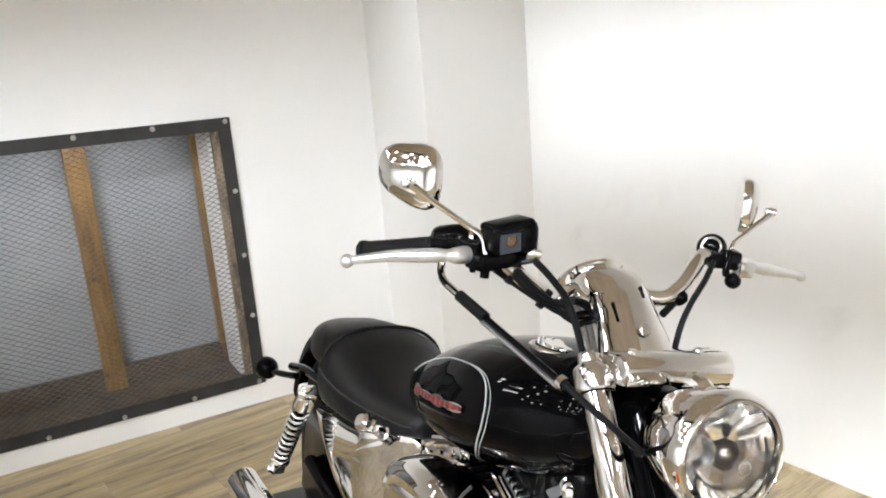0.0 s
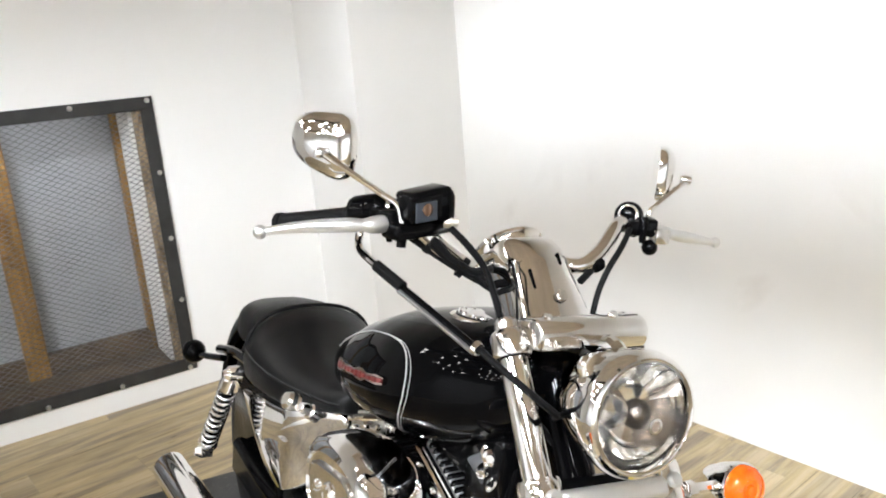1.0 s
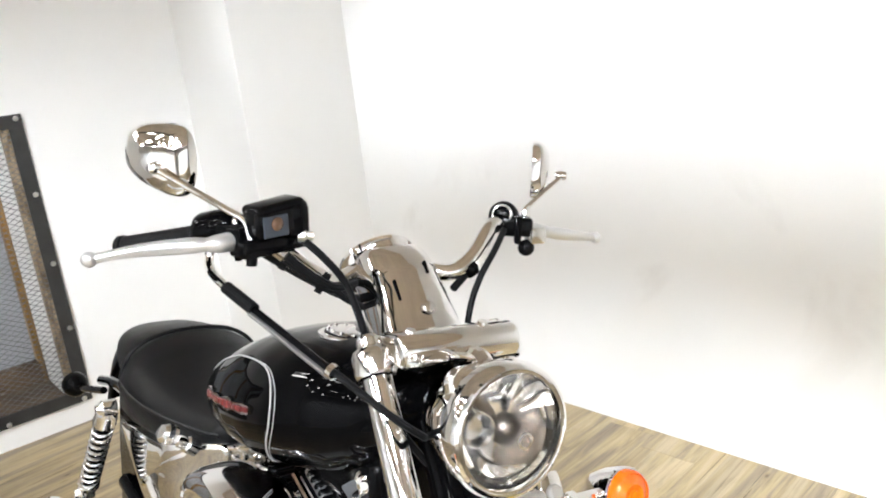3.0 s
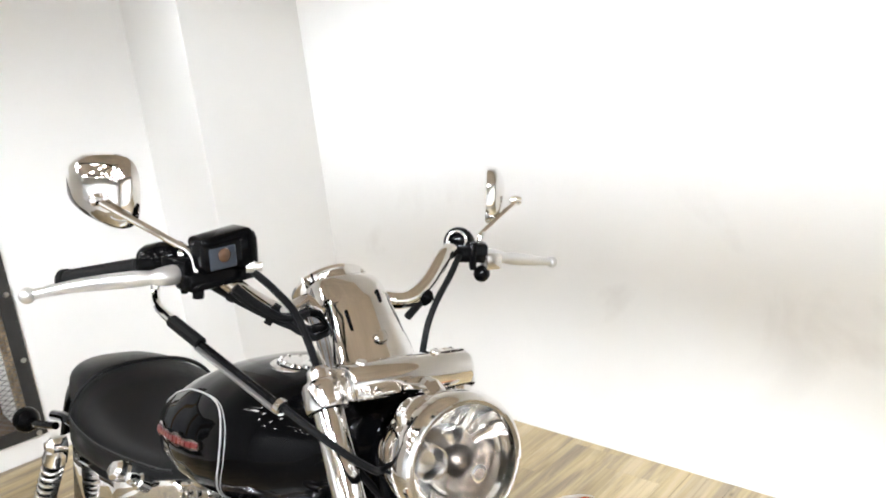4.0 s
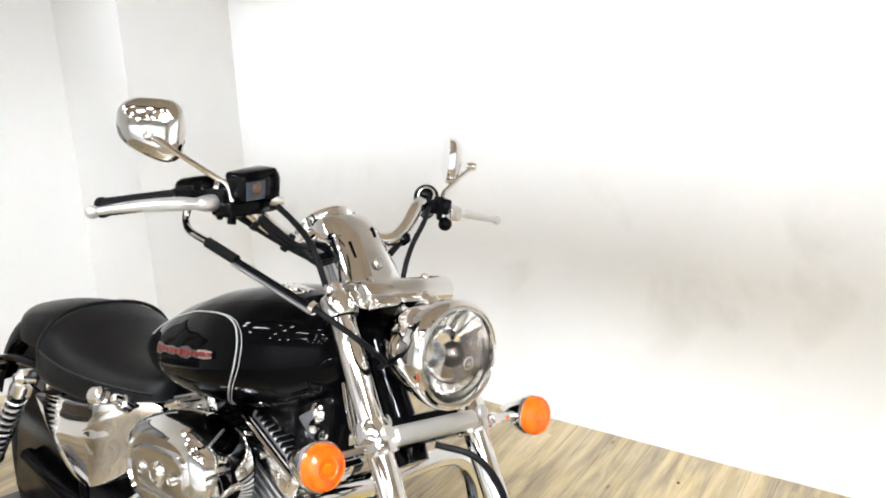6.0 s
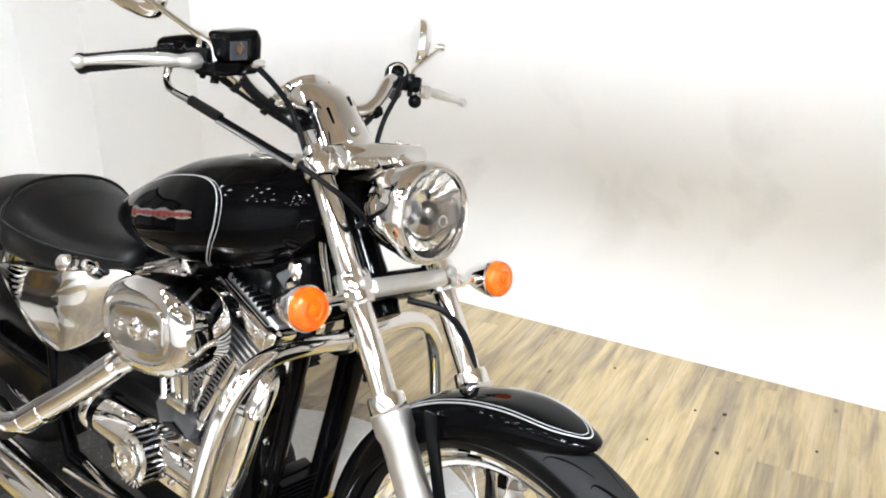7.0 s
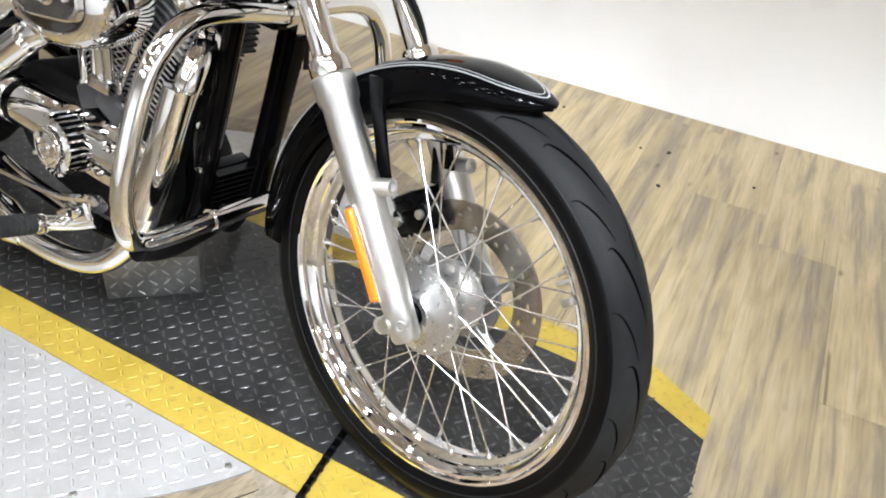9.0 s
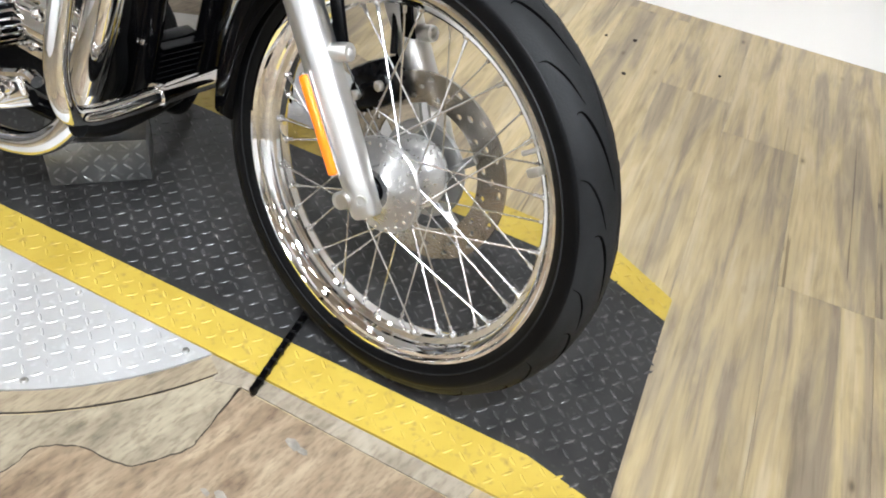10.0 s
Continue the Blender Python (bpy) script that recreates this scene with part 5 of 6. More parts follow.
for dx, dz, rr in ((0.01, -0.008, 0.006), (0.004, -0.014, 0.0055)):
    cable("wiring_loom", [(-0.556 + dx, -0.165, 0.742 + dz), (-0.55 + dx, -0.135, 0.716 + dz), (-0.546 + dx, -0.105, 0.698 + dz), (-0.556 + dx, -0.08, 0.694 + dz), (-0.575, -0.045, 0.685)], rr, label="black loom along the handlebar")
cable("brake_line", [(-0.3, 0.02, 0.42), (-0.25, 0.06, 0.41), (-0.215, 0.09, 0.36), (-0.175, 0.09, 0.28), (-0.125, 0.075, 0.2), (-0.1, 0.06, 0.14)], 0.0055, label="black brake line")
CAL_AT = Matrix.Translation((-0.102, 0.058, 0.084)) @ Matrix.Rotation(radians(-39), 4, "Y")
cal = fp("brake_caliper", box((0.082, 0.07, 0.05), CAL_AT, 0.012, 3), SATIN, "black brake caliper")
fp("caliper_bridge", box((0.05, 0.078, 0.03), CAL_AT @ Matrix.Translation((0, 0, 0.028)), 0.008, 2), SATIN, "", cal)
fp("caliper_arm", tube([CAL_AT @ V(0.02, 0.03, 0.03), (-0.09, 0.085, 0.16), fork_at(0.17, 0.1)], 0.012, 8), SATIN, "", cal)
for dx in (-0.026, 0.026):
    fp("caliper_bolt", lathe([(0, 0), (0.008, 0), (0.008, 0.006), (0.005, 0.008), (0, 0.008)], CAL_AT @ V(dx, -0.035, 0.004), (0, -1, 0), 10), STEEL, "", cal)

# ---- the bike's body ----
TANK = [(-0.425, 0.566, 0.515, 0.045), (-0.438, 0.588, 0.48, 0.078), (-0.465, 0.604, 0.45, 0.108), (-0.52, 0.612, 0.418, 0.14), (-0.60, 0.606, 0.39, 0.163),
        (-0.68, 0.592, 0.372, 0.171), (-0.76, 0.571, 0.36, 0.168), (-0.84, 0.537, 0.353, 0.157), (-0.91, 0.5, 0.356, 0.137), (-0.98, 0.458, 0.366, 0.108), (-1.04, 0.418, 0.376, 0.07), (-1.065, 0.4, 0.382, 0.036)]


def tank_pt(x, deg, out=0.0):
    """A point on the tank's skin: deg 0 is its right side, 90 its top."""
    xs = [-s[0] for s in TANK]
    top, bot, hw = (float(np.interp(-x, xs, [s[k] for s in TANK])) for k in (1, 2, 3))
    zc = bot + (top - bot) * 0.44
    a = radians(deg)
    c, s = math.cos(a), math.sin(a)
    e = 2 / (2.55 if s > 0 else 2.35)
    y = -(hw + out) * math.copysign(abs(c) ** e, c)
    z = zc + ((top - zc if s > 0 else zc - bot) + out) * math.copysign(abs(s) ** e, s)
    return V(x, y, z)


xs_fine = [p.x for p in spline([(s[0], 0, 0) for s in TANK], 3)]
tank = bp("fuel_tank", loft([[tank_pt(x, 360 * j / 48) for j in range(48)] for x in xs_fine]), BLACK, "gloss black teardrop fuel tank with silver pinstripe", sharp=60)
for sgm in (1, -1):
    for off in (0, 1):
        path = [(-0.965, 27), (-0.9, 36), (-0.82, 40), (-0.74, 40), (-0.668 + off * 0.008, 37), (-0.624 + off * 0.009, 30), (-0.598 + off * 0.009, 18), (-0.594 + off * 0.009, 0), (-0.62 + off * 0.008, -26), (-0.674 + off * 0.007, -56)]
        if off:
            path = path[3:]
        ln = spline([(x, d, 0) for x, d in path], 7)
        pts = [tank_pt(p.x, p.y, 0.0006) for p in ln]
        if sgm < 0:
            pts = [V(p.x, -p.y, p.z) for p in pts]
        bp("pinstripe", add_tube(bmesh.new(), pts, 0.0014 if not off else 0.0007, 6), SILVER_LINE, "", tank)
# the badge: a raised silver plate with red script reduced to plain blocks
for sgm in (1, -1):
    def side(p):
        return V(p.x, p.y * sgm, p.z)
    n_b = 11
    plate_pts_t, plate_pts_b = [], []
    for i in range(n_b + 1):
        x = -0.845 + 0.2 * i / n_b
        hgt = 0.007 + (0.003 if i in (0, 1, 6, 7) else 0) + 0.0015 * math.sin(i * 2.1)
        zc = 0.452 + 0.04 * i / n_b
        def on_side(z):
            lo_, hi_ = -60, 60
            for _ in range(24):
                mid = (lo_ + hi_) / 2
                if tank_pt(x, mid).z < z:
                    lo_ = mid
                else:
                    hi_ = mid
            return tank_pt(x, lo_, 0.0012)
        plate_pts_t.append(side(on_side(zc + hgt)))
        plate_pts_b.append(side(on_side(zc - hgt)))
    outn = V(0, -0.003 * sgm, 0.0006)
    rings = [[b_, t_, t_ + outn, b_ + outn] for b_, t_ in zip(plate_pts_b, plate_pts_t)]
    badge = bp("tank_badge", loft(rings), CHROME_SOFT, "silver badge with red script", tank)
    for i in range(n_b):
        t0, t1, b0, b1 = plate_pts_t[i], plate_pts_t[i + 1], plate_pts_b[i], plate_pts_b[i + 1]
        lerp = lambda a_, b_, k: a_ + (b_ - a_) * k
        q = [lerp(lerp(b0, b1, 0.12), lerp(t0, t1, 0.12), 0.3), lerp(lerp(b0, b1, 0.86), lerp(t0, t1, 0.86), 0.2), lerp(lerp(b0, b1, 0.9), lerp(t0, t1, 0.9), 0.7), lerp(lerp(b0, b1, 0.2), lerp(t0, t1, 0.2), 0.74)]
        bp("letter_block", loft([[p + outn for p in q], [p + outn * 1.7 for p in q]]), RED, "", badge)
cap_c = tank_pt(-0.605, 89) - V(0, 0, 0.012)
cap_n = V(-0.07, 0.14, 1)
fc = bp("fuel_cap", lathe([(0.066, -0.022), (0.067, 0.0), (0.064, 0.0025), (0.0565, 0.002), (0.0545, -0.001), (0.053, 0.006), (0.049, 0.0085), (0.02, 0.0095), (0, 0.0097)], cap_c, cap_n, 48), CHROME, "round chrome fuel cap")
# Added dark ring: paints the cap's ring groove and the chrome's dark edge reflection.
bp("cap_dark_ring", lathe([(0.0535, 0.0), (0.0535, 0.0032), (0.0575, 0.0032), (0.0575, 0.0)], cap_c, cap_n, 40, True), RUBBER, "black ring for the groove and dark reflection in the cap", fc)
for i in range(16):
    a = 2 * math.pi * i / 16
    m_ = Matrix.Translation(cap_c) @ frame_along(cap_n)
    bp("cap_notch", lathe([(0, 0), (0.003, 0), (0.003, 0.007), (0, 0.007)], m_ @ V(0.0525 * math.cos(a), 0.0525 * math.sin(a), 0.002), cap_n, 6), CHROME_SOFT, "", fc)


def cushion(name, secs, label, n=36, dy=0.0):
    rings = []
    for x, hw, top, bot, crown, p in secs:
        r = []
        for i in range(n):
            t = 2 * math.pi * i / n
            c, s = math.cos(t), math.sin(t)
            q = p if s > 0 else 4.5
            zc = bot + (top - bot) * 0.42
            y = hw * math.copysign(abs(c) ** (2 / q), c)
            z = zc + (top - zc if s > 0 else zc - bot) * math.copysign(abs(s) ** (2 / q), s)
            if s > 0:
                z += crown * (abs(c) ** 2.0) * (1 if crown > 0 else 0.6)
            r.append(V(x, y + dy, z))
        rings.append(r)
    return bp(name, loft(rings), VINYL, label, sharp=60)


SEAT = [(-0.972, 0.05, 0.335, 0.262, -0.002, 2.6), (-0.982, 0.07, 0.344, 0.25, -0.004, 2.6), (-1.005, 0.084, 0.347, 0.245, -0.008, 2.5), (-1.05, 0.098, 0.346, 0.24, -0.012, 2.4), (-1.12, 0.122, 0.347, 0.236, -0.012, 2.3),
        (-1.2, 0.146, 0.362, 0.232, -0.006, 2.15), (-1.27, 0.16, 0.387, 0.23, 0.0, 2.1), (-1.33, 0.162, 0.41, 0.226, 0.0, 2.1), (-1.37, 0.152, 0.409, 0.23, 0.0, 2.1), (-1.395, 0.13, 0.385, 0.24, 0.0, 2.1)]
seat = cushion("rider_seat", SEAT, "black vinyl saddle with stitched seams", dy=-0.02)
pts = []
for i in range(33):
    t = math.pi * i / 32
    c, s = math.cos(t), math.sin(t)
    pts.append(V(-1.335 - 0.012 * s, -0.02 + 0.158 * math.copysign(abs(c) ** 0.8, c), 0.308 + 0.103 * abs(s) ** 0.9))
bp("piping", add_tube(bmesh.new(), pts, 0.0045, 8), VINYL, "raised piping", seat)
for yy in (1, -1):
    pts = [(x, yy * hw * 1.003 - 0.02, bot + (top - bot) * 0.42 + 0.014) for x, hw, top, bot, _, _ in SEAT[1:8]]
    bp("seam", tube(pts, 0.0024, 6), VINYL, "", seat)
    bp("stitching", tube([(x, y + yy * 0.0012, z + 0.006) for x, y, z in pts], 0.0011, 5), STITCH, "grey thread", seat)
PILLION = [(-1.35, 0.1, 0.375, 0.29, 0, 2.5), (-1.39, 0.118, 0.392, 0.28, 0, 2.6), (-1.47, 0.12, 0.39, 0.265, 0, 2.6), (-1.56, 0.112, 0.373, 0.25, 0, 2.6), (-1.64, 0.095, 0.35, 0.24, 0, 2.5), (-1.67, 0.07, 0.33, 0.25, 0, 2.3)]
cushion("pillion_pad", PILLION, "black vinyl pillion pad", dy=-0.015)

# rear wheel, mudguard, shock, rear indicator
RA = V(-1.52, 0, -0.02)
rw = bp("rear_wheel", lathe([(0.205, -0.04), (0.215, -0.05), (0.216, 0.05), (0.205, 0.04), (0.195, 0)], RA, YA, 64, True), CHROME, "chrome rear rim")
rt = [(0.208, -0.05), (0.235, -0.068), (0.27, -0.074), (0.295, -0.066), (0.311, -0.04), (0.318, 0)]
bp("tyre", lathe(rt + [(r, -y) for r, y in rt[-2::-1]], RA, YA, 80), TYRE, "black rear tyre", rw, 50)
bp("hub", lathe([(0, -0.09), (0.04, -0.085), (0.05, -0.05), (0.04, 0.05), (0, 0.08)], RA, YA, 32), ALU_POL, "", rw)
for i in range(20):
    a = 2 * math.pi * i / 20
    lead = 0.5 if i % 2 else -0.5
    bp("spoke", tube([RA + V(0.045 * math.cos(a), -0.045, 0.045 * math.sin(a)), RA + V(0.2 * math.cos(a + lead), -0.005, 0.2 * math.sin(a + lead))], 0.0022, 6), CHROME_SOFT, "", rw)
rings = []
for i in range(31):
    a = radians(15 + 130 * i / 30)
    r_ = []
    prof = [(-1, 0.07), (-0.98, 0.04), (-0.9, 0.015), (-0.6, 0.003), (0, 0), (0.6, 0.003), (0.9, 0.015), (0.98, 0.04), (1, 0.07)]
    for w, dr in prof + [(w * 0.96, dr + 0.004) for w, dr in prof[::-1]]:
        r = 0.372 - dr
        r_.append(RA + V(-r * math.cos(a), 0.095 * w, r * math.sin(a)))
    rings.append(r_)
bp("rear_mudguard", loft(rings), BLACK, "gloss black rear mudguard", sharp=50)
bp("mudguard_rail", tube([(-1.28, -0.125, 0.262), (-1.4, -0.128, 0.245), (-1.6, -0.125, 0.215), (-1.78, -0.118, 0.165)], 0.013, 10), BLACK, "black mudguard strut")
bp("mudguard_rail", tube([(-1.28, 0.125, 0.262), (-1.4, 0.128, 0.245), (-1.6, 0.125, 0.215), (-1.78, 0.118, 0.165)], 0.013, 10), BLACK, "black mudguard strut")
bmx = bmesh.new()
bmesh.ops.create_uvsphere(bmx, u_segments=24, v_segments=16, radius=0.034, matrix=Matrix.Translation((-1.9, -0.162, 0.122)) @ Matrix.Diagonal((1.25, 1, 1, 1)))
ri = bp("rear_indicator", bmx, BLACK, "black bullet rear indicator")
bp("stalk", tube([(-1.88, -0.162, 0.122), (-1.77, -0.155, 0.15), (-1.66, -0.14, 0.18)], 0.0095, 10), BLACK, "", ri)
for sg in (-1, 1):
    st, sb = V(-1.33, sg * 0.205, 0.262), V(-1.5, sg * 0.222, -0.005)
    sd = (sb - st).normalized()
    L = (sb - st).length
    sh = bp("rear_shock", lathe([(0, 0), (0.014, 0), (0.021, 0.01), (0.0235, 0.018), (0.0235, 0.04), (0.025, 0.043), (0.025, 0.049), (0.018, 0.053), (0.0125, 0.055)], st, sd, 28), CHROME, "chrome rear shock absorber with exposed spring")
    fr = Matrix.Translation(st) @ frame_along(sd)
    hel = [fr @ V(0.0195 * math.cos(2 * math.pi * k / 14), 0.0195 * math.sin(2 * math.pi * k / 14), 0.057 + (L - 0.1) * k / (14 * 10)) for k in range(14 * 10 + 1)]
    bp("spring", add_tube(bmesh.new(), hel, 0.0042, 8), SPOKE, "bright coil spring", sh)
    bp("damper_body", lathe([(0, 0.05), (0.0125, 0.052), (0.0125, L - 0.02), (0.01, L), (0, L)], st, sd, 20), SATIN, "black damper body", sh)
    bp("lower_cup", lathe([(0.0126, L - 0.044), (0.0245, L - 0.041), (0.0255, L - 0.034), (0.02, L - 0.022), (0.015, L - 0.005)], st, sd, 24), CHROME, "", sh)
    for pt in (st, sb):
        bp("shock_eye", lathe([(0, -0.016), (0.017, -0.016), (0.018, -0.01), (0.018, 0.012), (0.011, 0.02), (0.009, 0.026), (0, 0.027)], pt, (0, sg, 0), 18), CHROME, "", sh)

# oil tank cover
ov = rounded([(-1.375, 0.205), (-1.26, 0.232), (-1.15, 0.252), (-1.03, 0.282), (-0.975, 0.293), (-0.955, 0.272), (-0.965, 0.225), (-1.005, 0.145), (-1.06, 0.096), (-1.12, 0.08), (-1.2, 0.09), (-1.295, 0.135), (-1.365, 0.18)], 5)
cx_, cz_ = sum(p[0] for p in ov) / len(ov), sum(p[1] for p in ov) / len(ov)
def turn_in(x):
    return 0.75 * max(0.0, x + 1.07)
rings = [[V(cx_ + (x - cx_) * k, y + turn_in(cx_ + (x - cx_) * k), cz_ + (z - cz_) * k) for x, z in ov] for k, y in ((0.97, -0.085), (1.0, -0.13), (1.0, -0.154), (0.992, -0.162), (0.975, -0.1665), (0.965, -0.1668), (0.8, -0.1672), (0.6, -0.1676), (0.4, -0.168), (0.2, -0.168), (0.03, -0.168))]
otk = bp("oil_tank_cover", loft(rings), CHROME, "chrome oil tank side cover", sharp=50)
for x, z, r in ((-1.1, 0.272, 0.02), (-1.005, 0.292, 0.012)):
    bp("cover_knob", lathe([(0, 0.028), (r * 0.7, 0.026), (r, 0.018), (r, 0.006), (r * 1.3, 0.002), (r * 1.3, -0.02), (0, -0.02)], (x, -0.142, z), (0.1, -0.8, 0.6), 16), CHROME_SOFT, "", otk)
bp("battery_box", box((0.3, 0.2, 0.2), Matrix.Translation((-1.12, 0.02, 0.19)), 0.02), SATIN, "black battery and electrics box")

bp("belt_guard", box((0.52, 0.008, 0.3), Matrix.Translation((-1.4, -0.1, 0.0)), 0.003), SATIN, "black belt and wheel guard panel")
bp("master_bracket", box((0.12, 0.03, 0.1), Matrix.Translation((-1.1, -0.12, 0.02)), 0.012, 3), WRINKLE, "dark rear brake bracket")
# frame
def tubeset(name, lines, r, mat, label):
    for ln in lines:
        bp(name, tube(ln, r, 12, 8), mat, label)


tubeset("frame_tube", [[(-0.47, sg * 0.025, 0.47), (-0.46, sg * 0.045, 0.38), (-0.462, sg * 0.06, 0.27), (-0.51, sg * 0.062, -0.02), (-0.55, sg * 0.066, -0.14), (-0.62, sg * 0.085, -0.185), (-0.8, sg * 0.115, -0.19), (-1.1, sg * 0.12, -0.18)] for sg in (-1, 1)],
        0.0165, BLACK, "black steel frame tube")
tubeset("frame_tube", [[(-1.1, sg * 0.12, -0.18), (-1.16, sg * 0.125, -0.05), (-1.2, sg * 0.13, 0.12), (-1.3, sg * 0.13, 0.25)] for sg in (-1, 1)], 0.0165, BLACK, "black steel frame tube")
tubeset("frame_backbone", [[(-0.47, 0, 0.47), (-0.7, 0, 0.42), (-0.95, 0, 0.34), (-1.25, 0, 0.27)]], 0.025, BLACK, "black frame backbone")
tubeset("swingarm", [[(-1.08, sg * 0.1, -0.03), (-1.3, sg * 0.125, -0.02), (-1.54, sg * 0.12, -0.02)] for sg in (-1, 1)], 0.02, SATIN, "black swingarm")
# oil cooler / regulator between the downtubes, with its fins
reg = bp("regulator", box((0.03, 0.1, 0.15), Matrix.Translation((-0.535, 0.0, -0.06)) @ Matrix.Rotation(radians(12), 4, "Y"), 0.005), SATIN, "black finned voltage regulator")
for i in range(12):
    bp("cooling_fin", box((0.018, 0.094, 0.004), Matrix.Translation((-0.512 + 0.0028 * i - 0.015, 0.0, -0.125 + 0.0118 * i)) @ Matrix.Rotation(radians(12), 4, "Y"), 0.001, 1), SATIN, "", reg)
bp("downtube_rail", box((0.018, 0.03, 0.33), Matrix.Translation((-0.468, 0.067, 0.1)) @ Matrix.Rotation(radians(10), 4, "Y"), 0.004), BLACK, "black ribbed downtube cover")
for i in range(20):
    bp("rail_rib", box((0.012, 0.014, 0.005), Matrix.Translation((-0.449 - 0.0026 * i, 0.084, 0.23 - 0.0145 * i)), 0.0015, 1), BLACK, "")

bp("front_cover", box((0.05, 0.045, 0.36), Matrix.Translation((-0.525, -0.045, 0.05)) @ Matrix.Rotation(radians(10), 4, "Y"), 0.015, 3), SATIN, "black cover behind the downtubes")
for z in (0.16, 0.1, 0.02):
    bp("hose_clip", lathe([(0, 0.008), (0.006, 0.007), (0.009, 0.0), (0, -0.004)], (-0.5 - z * 0.05, -0.075, z), (0.3, -1, 0.2), 12), CHROME, "small chrome hose clip")
# engine guard: one closed chrome hoop
half = [(0, 0.313), (0.08, 0.321), (0.155, 0.321), (0.2, 0.309), (0.23, 0.284), (0.255, 0.247), (0.275, 0.187), (0.29, 0.115), (0.295, 0.055), (0.287, 0.005), (0.262, -0.027), (0.215, -0.036), (0.11, -0.033), (0, -0.03)]
hoop = [(-0.41 - 0.012 * (1 if z < 0 else 0), -y, z) for y, z in half] + [(-0.41 - 0.012 * (1 if z < 0 else 0), y, z) for y, z in half[-2:0:-1]]
guard = bp("engine_guard", tube(hoop, 0.0165, 16, 6, True), CHROME, "chrome tubular engine guard hoop")
bp("guard_clamp", lathe([(0.0166, -0.012), (0.021, -0.012), (0.0225, -0.008), (0.0225, 0.008), (0.021, 0.012), (0.0166, 0.012)], (-0.41, 0.0, 0.3135), (0, 1, 0.05), 20), CHROME, "", guard)
bp("guard_clamp", lathe([(0.0166, -0.004), (0.0205, -0.004), (0.0205, 0.004), (0.0166, 0.004)], (-0.422, -0.112, -0.033), (0, 1, 0), 20), CHROME_SOFT, "", guard)
bp("guard_sleeve", tube([(-0.425, -0.255, -0.045), (-0.432, -0.2, -0.062), (-0.45, -0.12, -0.068), (-0.47, -0.03, -0.066)], 0.019, 12), RUBBER, "black rubber sleeve under the guard", guard)
bp("guard_bracket", box((0.05, 0.05, 0.03), Matrix.Translation((-0.435, 0, 0.3)), 0.006), SATIN, "", guard)

# engine
FIN_EDGE = simple("polished_fin_edge", (0.74, 0.74, 0.74), 0.34, 1.0, 0.05, 20)
bp("coil_cover", box((0.5, 0.13, 0.1), Matrix.Translation((-0.71, 0, 0.39)) @ Matrix.Rotation(radians(-6), 4, "Y"), 0.02, 3), SATIN, "black coil and cable cover under the tank")
bp("head_bracket", box((0.1, 0.15, 0.14), Matrix.Translation((-0.5, 0.0, 0.395)), 0.02, 3), SATIN, "black upper engine mount")
CR = V(-0.728, 0, 0.006)
eng = bp("engine_case", prism(rounded([(-0.98, 0.06), (-0.8, 0.075), (-0.62, 0.06), (-0.55, 0.0), (-0.56, -0.1), (-0.65, -0.16), (-0.85, -0.165), (-1.0, -0.12), (-1.03, -0.02)], 4), -0.1, 0.05, 0.012), WRINKLE, "black and chrome V-twin engine")
gc = bp("gearcase_cover", prism(rounded([(-0.99, 0.0), (-0.9, 0.035), (-0.74, 0.04), (-0.62, 0.04), (-0.56, 0.0), (-0.575, -0.06), (-0.68, -0.082), (-0.85, -0.08), (-0.96, -0.06)], 4), -0.122, -0.095, 0.012, 4), CHROME, "chrome gearcase cover", eng)
for x, z in ((-0.93, 0.01), (-0.66, 0.025), (-0.585, -0.02), (-0.6, -0.055), (-0.72, -0.068), (-0.86, -0.065), (-0.95, -0.04)):
    bp("cover_screw", lathe([(0, 0), (0.0065, 0), (0.0065, 0.007), (0.004, 0.007), (0.004, 0.003), (0, 0.003)], (x, -0.121, z), (0, -1, 0), 12), CHROME, "", gc)
tm = bp("timer_cover", lathe([(0.053, -0.06), (0.053, -0.02), (0.051, -0.015), (0.042, -0.012), (0.04, -0.01), (0.04, -0.003), (0.038, 0.0), (0.034, 0.0005), (0.032, -0.002), (0.03, 0.0015), (0.02, 0.004), (0.018, 0.001), (0.012, 0.001), (0.01, 0.0045), (0, 0.005)], (-0.787, -0.184, -0.03), (0, -1, 0), 40), CHROME, "ribbed round chrome cover", eng)
bp("rib_band", lathe([(0.0528, -0.06), (0.0536, -0.055), (0.0536, -0.018), (0.0528, -0.016)], (-0.787, -0.184, -0.03), (0, -1, 0), 40), SATIN, "", tm)
for i in range(26):
    a = 2 * math.pi * i / 26
    bp("cover_rib", box((0.007, 0.048, 0.0052), Matrix.Translation((-0.787 + 0.0545 * math.cos(a), -0.15, -0.03 + 0.0545 * math.sin(a))) @ Matrix.Rotation(-a, 4, "Y"), 0.001, 1), CHROME, "", tm)
for x, z in ((-0.782, -0.03), (-0.808, -0.046)):
    bp("cover_screw", lathe([(0, 0), (0.004, 0), (0.004, 0.004), (0, 0.004)], (x, -0.191, z), (0, -1, 0), 8), STEEL, "", tm)
stm = bp("starter_cover", lathe([(0, 0), (0.042, 0.0), (0.044, 0.005), (0.044, 0.135), (0.041, 0.137), (0.041, 0.152), (0.046, 0.154), (0.048, 0.16), (0.048, 0.176), (0.044, 0.184), (0.02, 0.19), (0, 0.19)], (-0.79, -0.135, 0.0), (-1, 0.0, -0.03), 36), CHROME, "chrome starter motor cover", eng)
